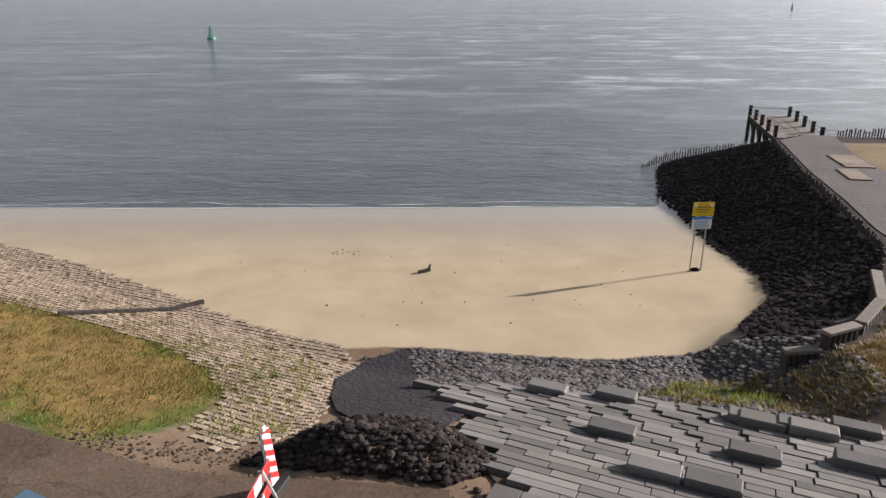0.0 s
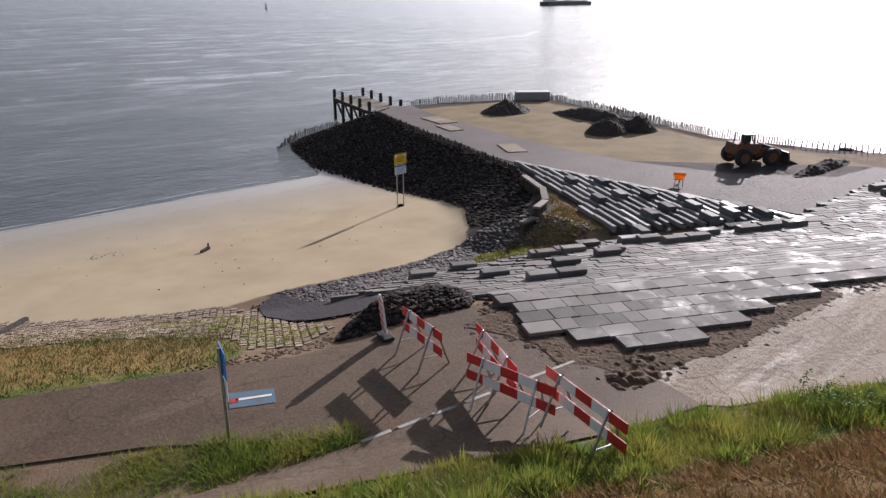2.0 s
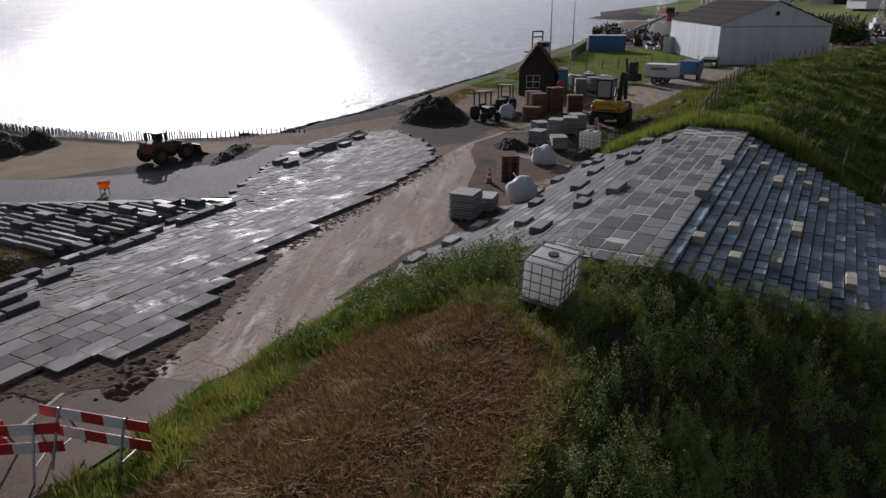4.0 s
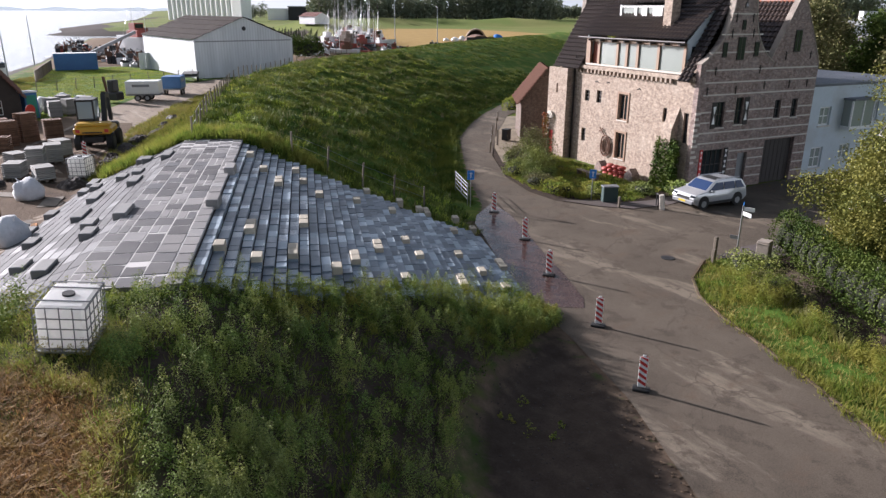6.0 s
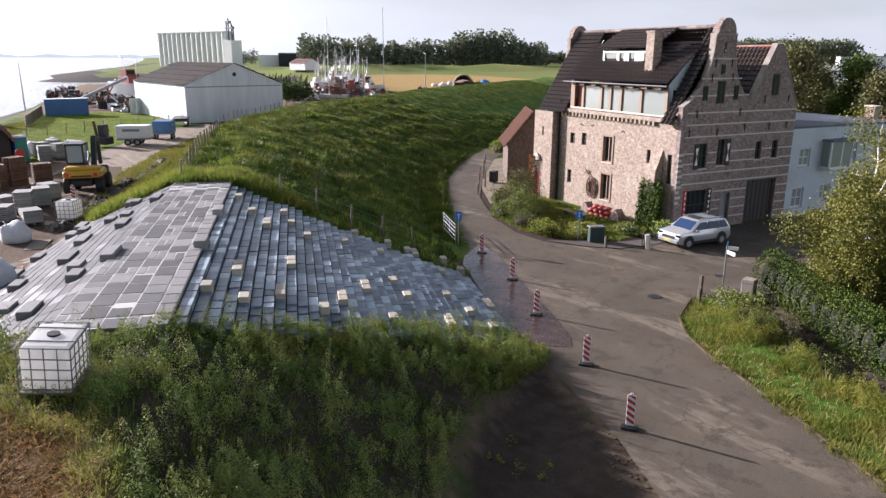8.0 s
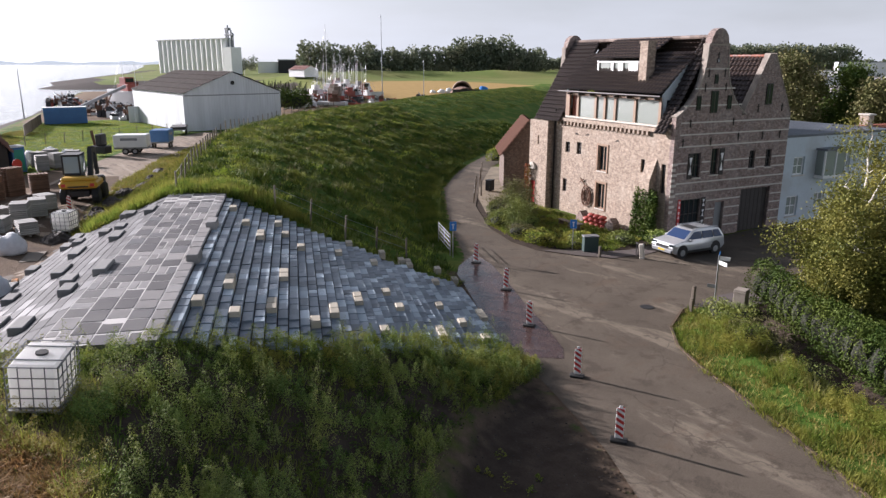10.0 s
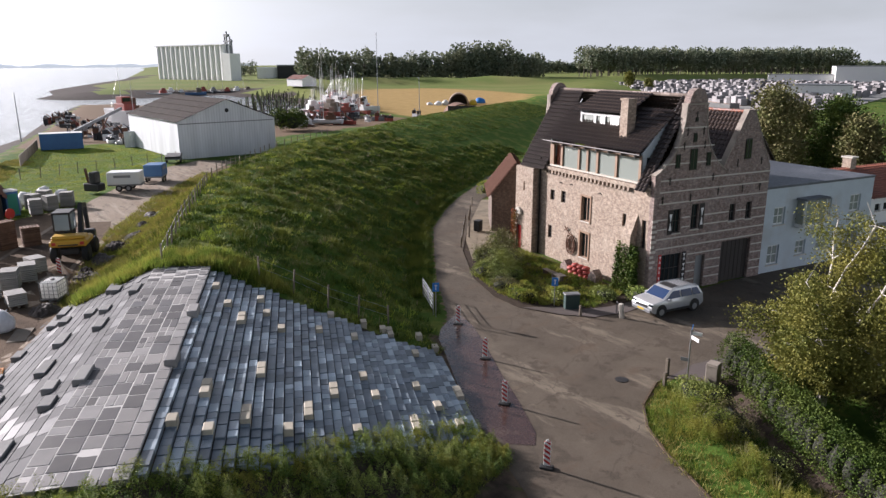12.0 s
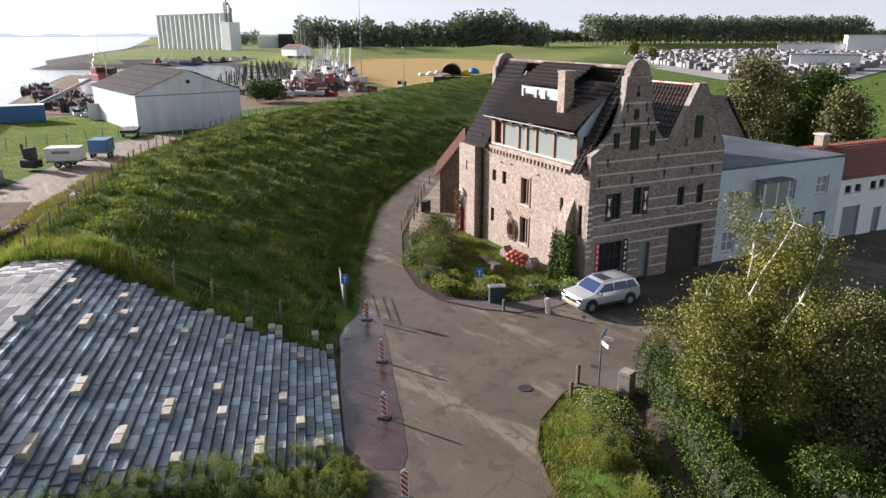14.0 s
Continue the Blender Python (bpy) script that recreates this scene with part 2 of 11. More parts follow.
SEAT = mat("warm_seat_block", (0.47, 0.42, 0.33), (0.36, 0.32, 0.25), 2.2, 0.75, bump=0.3, grain=26, spread=0.14)
CREST_SLAB = mat("crest_slab", (0.125, 0.12, 0.12), (0.095, 0.092, 0.094), 1.1, 0.66, bump=0.35, grain=30, spread=0.2, spec=0.14, stain=(0.13, 0.125, 0.122))
SLAB = mat("paving_slab", (0.19, 0.178, 0.166), (0.12, 0.112, 0.105), 1.1, 0.76, bump=0.4, grain=30, spread=0.36, spec=0.16, stain=(0.12, 0.108, 0.096), tint=(0.19, 0.17, 0.15), sheen=0.0, damp=0.32)
STEP = mat("step_slab", (0.2, 0.24, 0.28), (0.11, 0.137, 0.165), 1.4, 0.44, bump=0.3, grain=30, spread=0.36, spec=0.5)
PALE = mat("pale_concrete_block", (0.34, 0.33, 0.31), (0.25, 0.24, 0.22), 2.2, 0.75, bump=0.3, grain=26, spread=0.15)
BLOCK = mat("grey_concrete_block", (0.25, 0.245, 0.235), (0.18, 0.175, 0.167), 2.2, 0.7, bump=0.3, grain=26, spread=0.2)
BASALT = mat("basalt_stone", (0.029, 0.022, 0.022), (0.012, 0.0095, 0.0098), 2.5, 0.95, bump=0.5, grain=18, spread=0.5, spec=0.04)
REVET = mat("revetment_block", (0.33, 0.26, 0.185), (0.2, 0.152, 0.106), 0.35, 0.9, bump=0.4, grain=20, spread=0.3)
GRAVEL = mat("grey_violet_gravel", (0.13, 0.11, 0.105), (0.075, 0.063, 0.06), 1.5, 0.8, bump=0.5, grain=18, spread=0.5)
RUBBLE = mat("broken_basalt", (0.07, 0.055, 0.048), (0.02, 0.017, 0.017), 3.5, 0.9, bump=0.5, grain=18, spread=0.7, spec=0.1)
SOIL = mat("dark_soil", (0.05, 0.038, 0.03), (0.03, 0.023, 0.019), 2.0, 0.95, bump=0.7, grain=9, spread=0.3)
MUD = mat("dried_mud", (0.17, 0.125, 0.088), (0.10, 0.072, 0.052), 1.2, 0.95, bump=1.0, grain=7, stain=(0.075, 0.054, 0.04), spec=0.05)
RUBBLEMUD = mat("churned_mud", (0.13, 0.1, 0.076), (0.06, 0.046, 0.036), 1.6, 0.95, bump=0.8, grain=12, spread=0.5, spec=0.05)
TAR = mat("tar_patch", (0.05, 0.042, 0.046), (0.018, 0.015, 0.018), 1.8, 0.8, bump=1.0, grain=7, spec=0.2)
WOOD = mat("weathered_wood", (0.21, 0.175, 0.135), (0.13, 0.105, 0.08), 3.0, 0.85, bump=0.4, grain=30, spread=0.25)
DARKWOOD = mat("dark_tarred_wood", (0.05, 0.038, 0.03), (0.028, 0.022, 0.018), 3.0, 0.8, bump=0.4, grain=25, spread=0.25)
WHITE = mat("white_paint", (0.78, 0.78, 0.76), (0.68, 0.68, 0.66), 1.5, 0.5, bump=0.08, grain=20)
RED = mat("red_reflective", (0.55, 0.035, 0.03), (0.42, 0.025, 0.022), 3, 0.45, bump=0.05)
BLUE = mat("blue_sign_paint", (0.03, 0.22, 0.62), (0.025, 0.17, 0.5), 3, 0.4, bump=0.05)
YELLOW = mat("yellow_paint", (0.72, 0.50, 0.02), (0.6, 0.4, 0.015), 3, 0.45, bump=0.05)
ORANGE = mat("orange_paint", (0.75, 0.27, 0.02), (0.6, 0.2, 0.015), 3, 0.5, bump=0.1)
BLACK = mat("black_rubber", (0.02, 0.02, 0.02), (0.012, 0.012, 0.012), 5, 0.75, bump=0.2)
STEEL = mat("galvanised_steel", (0.42, 0.43, 0.44), (0.3, 0.31, 0.32), 6, 0.42, 0.9, bump=0.1)
RUST = mat("rusty_steel", (0.16, 0.075, 0.04), (0.09, 0.042, 0.025), 3, 0.85, bump=0.4)
GLASS = glass("window_glass")

# ---- shapes ----
def done(bm, name, material=None, parent=None, m=None, smooth=False):
    me = bpy.data.meshes.new(name)
    bm.to_mesh(me)
    bm.free()
    for x in material if isinstance(material, (list, tuple)) else (material,):
        if x:
            me.materials.append(x)
    if smooth:
        for f in me.polygons:
            f.use_smooth = True
    ob = new(name, me)
    if parent:
        ob.parent = parent
    if m is not None:
        ob.matrix_basis = m
    return ob


def part(name, bm, material, parent, label="", smooth=False):
    ob = done(bm, name, material, parent, smooth=smooth)
    if label:
        ob["label"] = label
    return ob


def raw(name, verts, faces, material=None, parent=None, smooth=False):
    me = bpy.data.meshes.new(name)
    me.from_pydata(verts, [], faces)
    me.update()
    for x in material if isinstance(material, (list, tuple)) else (material,):
        if x:
            me.materials.append(x)
    if smooth:
        me.polygons.foreach_set("use_smooth", [True] * len(me.polygons))
    ob = new(name, me)
    if parent:
        ob.parent = parent
    return ob


def thing(name, m, label, category, group="", kind=""):
    """An Empty at a thing's base."""
    ob = new(name)
    ob.matrix_basis = m
    ob.empty_display_size = 0.2
    return tagged(ob, label, category, group, kind)


def box(bm, x0, x1, y0, y1, z0, z1, bevel=0.0, m=None):
    r = bmesh.ops.create_cube(bm, size=1.0)["verts"]
    for v in r:
        v.co = Vector(((x0 + x1) / 2 + v.co.x * (x1 - x0), (y0 + y1) / 2 + v.co.y * (y1 - y0), (z0 + z1) / 2 + v.co.z * (z1 - z0)))
    if bevel:
        es = list({e for v in r for e in v.link_edges})
        r = list({v for f in bmesh.ops.bevel(bm, geom=es, offset=bevel, segments=1, affect="EDGES", profile=0.5)["faces"] for v in f.verts})
    if m is not None:
        bmesh.ops.transform(bm, matrix=m, verts=r)
    return bm


def bx(x0, x1, y0, y1, z0, z1, bevel=0.0, m=None):
    return box(bmesh.new(), x0, x1, y0, y1, z0, z1, bevel, m)


def tube(bm, a, b, r, r2=None, seg=8, caps=True):
    a, b = Vector(a), Vector(b)
    d = b - a
    m = Matrix.Translation((a + b) / 2) @ d.to_track_quat("Z", "Y").to_matrix().to_4x4()
    bmesh.ops.create_cone(bm, cap_ends=caps, segments=seg, radius1=r, radius2=r if r2 is None else r2, depth=d.length, matrix=m)
    return bm


def beam(bm, a, b, w, h):
    """A square bar from a to b."""
    a, b = Vector(a), Vector(b)
    d = b - a
    m = Matrix.Translation((a + b) / 2) @ d.to_track_quat("Y", "Z").to_matrix().to_4x4()
    return box(bm, -w / 2, w / 2, -d.length / 2, d.length / 2, -h / 2, h / 2, 0, m)


def prism(bm, pts, z0, z1, m=None):
    """An upright solid over a plan outline."""
    lo, hi = [bm.verts.new((x, y, z0)) for x, y in pts], [bm.verts.new((x, y, z1)) for x, y in pts]
    bm.faces.new(lo[::-1]), bm.faces.new(hi)
    for i in range(len(pts)):
        j = (i + 1) % len(pts)
        bm.faces.new((lo[i], lo[j], hi[j], hi[i]))
    bmesh.ops.recalc_face_normals(bm, faces=bm.faces[:])
    if m is not None:
        bmesh.ops.transform(bm, matrix=m, verts=lo + hi)
    return bm


# ---- the lie of the land ----
# The dike runs along U; V points from it to the sea.
U, V = np.array([0.907, -0.421]), np.array([0.421, 0.907])
SPINE = [(-420.0, 190.0), (22.9, -14.8), (49.8, -27.6), (65.8, -40.5), (77.4, -54.5), (98.0, -83.0), (126.0, -132.0), (206.0, -250.0), (600.0, -700.0), (3000.0, -3200.0)]
QUAY = [(22.8, 46.9), (20.3, 38.1), (19.1, 32.3), (18.0, 28.0), (17.2, 24.8), (15.2, 21.8), (13.6, 19.6), (11.0, 17.6), (10.5, 14.0), (17.5, 8.0), (35.0, 6.0), (35.5, 12.0), (34.5, 16.0), (34.2, 22.3), (36.0, 27.0), (38.8, 34.6),
        (40.0, 43.5), (37.1, 45.0), (31.2, 47.4), (25.8, 48.5)]
COAST = [(26, 3), (35, 11), (41.5, 9.9), (47, 6.8), (56, 3.5), (69, -0.5), (83, -5.7), (103, -12), (155, -27), (202, -38), (262, -53), (258, -60), (215, -73), (166, -81), (160, -97), (182, -117), (255, -140),
         (345, -165), (400, -165), (398, -130), (384, -112), (377, -78), (418, -92), (492, -100), (617, -144), (834, -225), (4600, -1250), (4700, -4700), (900, -1200), (300, -330), (126, -125), (77, -48), (45, -22)]


def sdist(px, py, pts, closed=True):
    """Distance to an outline (negative inside) or, open, to a line (positive on its left)."""
    best, side, inside = np.full(px.shape, 1e9), np.ones(px.shape), np.zeros(px.shape, bool)
    for i in range(len(pts) - (0 if closed else 1)):
        (ax, ay), (bx_, by_) = pts[i], pts[(i + 1) % len(pts)]
        dx, dy = bx_ - ax, by_ - ay
        t = np.clip(((px - ax) * dx + (py - ay) * dy) / (dx * dx + dy * dy), 0, 1)
        d = np.hypot(px - ax - t * dx, py - ay - t * dy)
        near = d < best
        best = np.where(near, d, best)
        side = np.where(near, np.sign(dx * (py - ay) - dy * (px - ax)), side)
        if closed:
            cross = ((ay > py) != (by_ > py)) & (px < dx * (py - ay) / (dy if dy else 1e-9) + ax)
            inside ^= cross
    return np.where(inside, -best, best) if closed else best * side


def ramp(v, xs, ys):
    return np.interp(v, xs, ys)


def ground_z(x, y):
    """Height of the ground over water, for arrays or numbers."""
    px, py = np.atleast_1d(np.asarray(x, float)), np.atleast_1d(np.asarray(y, float))
    s = px * U[0] + py * U[1]
    w = sdist(px, py, SPINE, closed=False) - 3.8
    road = ramp(s, [-2, 60], [4.2, 3.1])
    crest = ramp(s, [0, 8, 24, 34], [5.75, 5.9, 6.0, 6.4])
    foot = ramp(s, [4, 11, 34, 40, 52, 66, 83], [-12.0, -16.8, -16.8, -17.4, -20.4, -23.0, -25.0])
    street = 1.3
    rise = np.clip((w - foot) / (-5.2 - foot), 0, 1)
    # beyond the terrace the slope rounds off towards the crest
    land = street + (crest - street) * (1 - (1 - rise) ** ramp(s, [27, 34, 90], [1.0, 1.3, 1.3]))
    sea = crest + (road - crest) * np.clip((w + 2.3) / 5.2, 0, 1)
    z = np.where(w < -3.5, land, sea)
    z = z - 0.1 * np.clip((-5.1 - w) / 0.3, 0, 1) * np.clip((w + 16.8) / 1.5, 0, 1) * ((s > 6.3) & (s < 25.8))
    # the grazed slope is lumpy
    lumps = 0.11 * (np.sin(1.3 * px + 0.7 * py + 1.5 * np.sin(0.4 * py)) + np.sin(-0.8 * px + 1.5 * py + 1.2 * np.sin(0.5 * px))) + 0.07 * np.sin(3.1 * px - 1.2 * py + np.sin(py)) * np.sin(2.7 * py + 0.6 * px)
    z = z + lumps * np.clip((-5.6 - w) / 1.5, 0, 1) * np.clip((w - foot - 0.6) / 2.0, 0, 1) * np.clip((s - 26.2) / 2, 0, 1) * (s < 140)
    # a low bank and a ditch before the garden hedge
    z = z - 1.3 * np.clip(1.2 - np.abs(sdist(px, py, [(2.6, -32.6), (0.2, -30.7), (-3.4, -28.2), (-12.0, -23.9)], closed=False)) / 0.9, 0, 1)
    z = z + 0.35 * np.clip(1.2 - np.abs(sdist(px, py, [(2.2, -29.9), (-2.4, -27.2), (-12.0, -22.6)], closed=False)) / 1.3, 0, 1)
    # seaward of the road: the plaza steps down to the gravel, the revetment to the beach
    edge = ramp(s, [-7, -2, 3.5, 12, 19, 31], [14.3, 15.4, 16.6, 15.6, 18.6, 20.3])
    low = ramp(s, [-7, -2, 3.5, 12, 20, 31], [2.5, 2.6, 2.8, 3.25, 3.3, 3.1])
    plaza = np.where(w < 9, road, road + (low - road) * np.clip((w - 9) / (edge - 9), 0, 1)) - 0.27 * np.maximum(w - edge, 0)
    revet = road - 0.296 * np.maximum(w - 7.2, 0)
    k = np.clip((s + 8.5) / 2.5, 0, 1)
    z = np.where(w > 3, k * plaza + (1 - k) * revet, z)
    quay = 2.7 + 0.035 * np.clip(28 - py, 0, 24) - 0.37 * np.maximum(sdist(px, py, QUAY), 0)
    coast = 3.0 - np.where(px > 325, 0.12, np.where(px > 160, 0.42, 0.30)) * np.maximum(sdist(px, py, COAST), 0)
    beach = 0.08 * (40.2 - py)
    beach = np.where((px > 35) | (w < 5), -9, np.maximum(beach, -3))
    z = np.where(w > 5, np.maximum(np.maximum(z, beach), quay), z)
    z = np.where((s > 26) & (w > 2.9), np.maximum(z, np.minimum(road, coast)), z)
    # a second dike far behind the harbour
    far = sdist(px, py, [(300.0, -150.0), (368.0, -200.0), (388.0, -262.0), (352.0, -330.0), (345.0, -425.0), (300.0, -560.0)], closed=False)
    z = np.maximum(z, np.where((z > 0.5) & (px > 200), 8.0 - 0.2 * np.abs(far), -9))
    return np.maximum(z, -3.0)


def gz(x, y):
    return float(ground_z(x, y)[0])


def at(x, y, turn=0, up=0.0):
    """A pose on the ground."""
    return pose(x, y, gz(x, y) + up, 0, 0, turn)


def inside(px, py, poly):
    return sdist(np.atleast_1d(np.asarray(px, float)), np.atleast_1d(np.asarray(py, float)), poly) < 0


SAND = [(-60, 60), (-60, 50), (-20, 31.2), (-17.3, 29.5), (-14.4, 27.5), (-11.7, 25.5), (-9.2, 23.6), (-7.0, 21.7), (-5.0, 20.3), (-3.1, 19.4), (-0.6, 19.5), (2.2, 18.9), (4.7, 18.5), (8.2, 18.9), (9.7, 20.4), (11.9, 23.1), (13.1, 26.4), (13.1, 31.6), (13.8, 38.5), (14.1, 44), (15, 60)]
STONES = [(-1.5, 19.8), (-1.0, 15.9), (4.5, 14.7), (10, 13.2), (14.5, 12), (18, 9), (22, 30), (24, 46), (40, 43), (36, 27), (34, 22), (33, 14), (48, 2), (60, 14), (60, 60), (14, 62), (12.5, 30), (9, 20), (2, 19.2)]
TURF_SEA = [(-60, 44), (-60, 33.5), (-11.7, 13.0), (-9.5, 12.3), (-6.4, 10.9), (-5.2, 12.5), (-4.6, 14.6), (-6.1, 17.1), (-8.0, 18.9), (-11.2, 20.7), (-15.0, 22.2), (-25, 28.5)]
PIT = [(25.0, 46.0), (37.5, 44), (38.5, 42), (37.5, 34.6), (34.5, 27), (33, 22.3), (32.6, 14.6), (31.0, 10.6), (27, 11.0), (23.9, 15.4), (22.9, 21.2), (24.0, 32.4), (25.5, 42)]
BARE = [(2.6, -17.0), (4.0, -20.6), (-2, -18.4), (-12, -13.0), (-30, -2.0), (-30, 1), (-12, -9.6), (-2, -12.0), (0.3, -13.5), (2.2, -16.0)]
WEEDY = [(3.7, -5.3), (4.1, -7.5), (5.2, -12.8), (7.0, -21.0), (4.2, -21.3), (2.6, -17.6), (2.4, -16.4), (0.2, -13.2), (-1.7, -11.7), (-9, -9.5), (-11, -6.5), (-4.4, -4.4), (-1.0, -5.3), (1.0, -5.0), (2.0, -5.8)]
TANKSIDE = [(1.0, 0.1), (3.0, -1.2), (6.2, -1.0), (6.4, -4.2), (3.7, -5.6), (2, -5.8), (1, -5), (-1, -5.3), (-4.4, -4.4), (-6, -3.2), (-2.8, -4.0), (-0.9, -4.5), (0.4, -4.0), (1.6, -3.4), (2.4, -1.8)]
TOE = [(-16, 9.3), (-7, 5.2), (-4, 4.0), (-1.5, 3.1), (0.9, 2.4), (5.0, 0.6), (6.2, -0.2), (6.4, -3.6), (4.4, -3.9), (2.9, -2.2), (1.2, 0.2), (-2.4, 1.4), (-7, 3.4), (-16, 7.0)]
BLOCKS = [(-31, 36.8), (-31, 26.5), (-22, 22.5), (-15.0, 21.6), (-11.2, 20.1), (-8.0, 18.2), (-6.1, 16.4), (-4.9, 14.2), (-5.2, 12.2), (-4.2, 11.2), (-2.6, 12.2), (-2.6, 15.5), (-2.2, 18.0), (-3.1, 19.7), (-5.0, 20.6), (-7.0, 22.0), (-9.2, 23.9), (-11.7, 25.8), (-14.4, 27.8), (-17.3, 29.8), (-20, 31.5)]
DRY_CORNER = [(8.5, 14.6), (12, 13.0), (15.6, 11.4), (17.4, 16), (17.0, 23.3), (15.3, 21.2), (13.7, 18.8), (11.7, 17.0), (9.4, 16.2)]
MOWN = [(-12, 5.4), (-7, 3.3), (-2.4, 1.3), (1.0, 0.1), (2.6, -1.8), (1.6, -3.6), (0.4, -4.3), (-0.9, -4.8), (-2.8, -4.3), (-6, -3.2), (-16, 1.8)]


def ground():
    def axis(a, b, step, far):
        mid = np.arange(a, b + 1e-6, step)
        out = [0.0]
        g = step
        while out[-1] < far:
            g *= 1.075
            out.append(out[-1] + g)
        return np.concatenate([a - np.array(out[:0:-1]), mid, b + np.array(out[1:])])

    xs, ys = axis(-34, 56, 0.5, 4500), axis(-62, 62, 0.5, 4500)
    gx, gy = np.meshgrid(xs, ys)
    px, py = gx.ravel(), gy.ravel()
    z = ground_z(px, py)
    s = px * U[0] + py * U[1]
    w = sdist(px, py, SPINE, closed=False) - 3.8
    nx, ny = len(xs), len(ys)
    verts = np.stack([px, py, z], -1).tolist()
    faces = [(j * nx + i, j * nx + i + 1, (j + 1) * nx + i + 1, (j + 1) * nx + i) for j in range(ny - 1) for i in range(nx - 1)]

    def mask(d, band=1.0):
        return np.clip(0.5 - d / (2 * band), 0, 1)

    def poly(p, band=1.0):
        return mask(sdist(px, py, p), band)

    sand = poly(SAND)
    stone = np.maximum(poly(STONES), np.where((s > 36) & (w > 12) & (z < np.where(px > 325, 2.95, 2.6)) & (px < 900), 1.0, 0.0))
    stone = np.where(sdist(px, py, PIT) < 0.3, 0, stone)
    stone = stone * (1 - poly(DRY_CORNER, 0.8))
    green = np.zeros(px.shape)
    green = np.maximum(green, poly(TURF_SEA, 1.5))
    green = np.maximum(green, mask(np.abs(w + 7.2) - 9.9) * (w > -17.6))      # dike
    green = np.maximum(green, np.where((w < -17) & (sdist(px, py, STREETS[0]) > 0.0), 1.0, 0.0))
    green = np.maximum(green, np.where((s > 60) & (w > 8), 0.9, 0.0))
    green = np.maximum(green, np.where(np.hypot(px, py) > 190, 0.9, 0.0))
    dry = np.maximum(poly(MOWN, 2.0), 0.75 * poly(TURF_SEA, 1.5))
    dry = np.maximum(dry, 0.8 * mask(np.abs(w - 0.5) - 2.0) * (s > 34) * (s < 140))
    field = mask(sdist(px, py, [(138, -140), (122, -104), (170, -112), (250, -150), (318, -200), (300, -235), (215, -225)]), 4)
    mud = np.maximum(np.maximum(np.maximum(poly(BARE, 2.0), 0.95 * poly(WEEDY, 1.0)), np.maximum(0.25 * poly(BLOCKS, 0.3), np.maximum(0.8 * poly(TANKSIDE, 0.8), 0.5 * poly(TOE, 0.8)))), mask(np.abs(w + 17.5) - 0.7) * (s > 12) * (s < 26))
    mud = np.maximum(mud, poly([(30, 2), (40, 4), (46, 0), (44, -6), (31, -2)], 1.5))
    mud = np.maximum(mud, 0.9 * poly([(11.8, -40), (12.4, -35.6), (14.3, -33.9), (16.9, -32.9), (19.6, -33.1), (23.7, -34.6), (30.2, -38.7), (36.6, -44.3), (46, -54), (40, -58), (33, -50), (27.6, -43.6), (15, -41.4)], 0.3))
    # ditch before the hedge: bare soil, with its shade put into the darkness
    mud = np.maximum(mud, poly([(3.4, -33.6), (1.0, -32.2), (-3, -29.4), (-10, -26.1), (-10.5, -27.6), (-4.4, -30.6), (-1.2, -33.0), (2, -35.4), (3.9, -35.8)], 0.4))
    green = green * (1 - mud)
    lawn = mask(sdist(px, py, [(117, -17), (118, -31), (101, -37), (93, -33), (81, -29), (70, -21.5), (66, -17), (60, -15.4), (55, -8), (60, -4.5), (72, -7.5), (90, -12)]), 1.0)
    green = np.maximum(green, lawn)
    green = green * (1 - poly([(103, -12), (155, -27), (202, -38), (290, -60), (284, -78), (215, -78), (175, -82), (150, -100), (128, -104), (112, -64), (109, -38), (119, -30), (117, -17)], 1.5))
    pit = poly(PIT)
    ob = raw("ground", verts, faces, GROUND, smooth=True)
    for key, cols in (("masks_a", (sand, stone, green, dry)), ("masks_b", (mud, pit, poly(MOWN, 1.2), field))):
        a = ob.data.color_attributes.new(key, "FLOAT_COLOR", "POINT")
        a.data.foreach_set("color", np.stack(cols, -1).astype(np.float32).ravel())
    return tagged(ob, "sandy beach, stone slopes, grassy dike and bare soil", "ground", kind="structure")


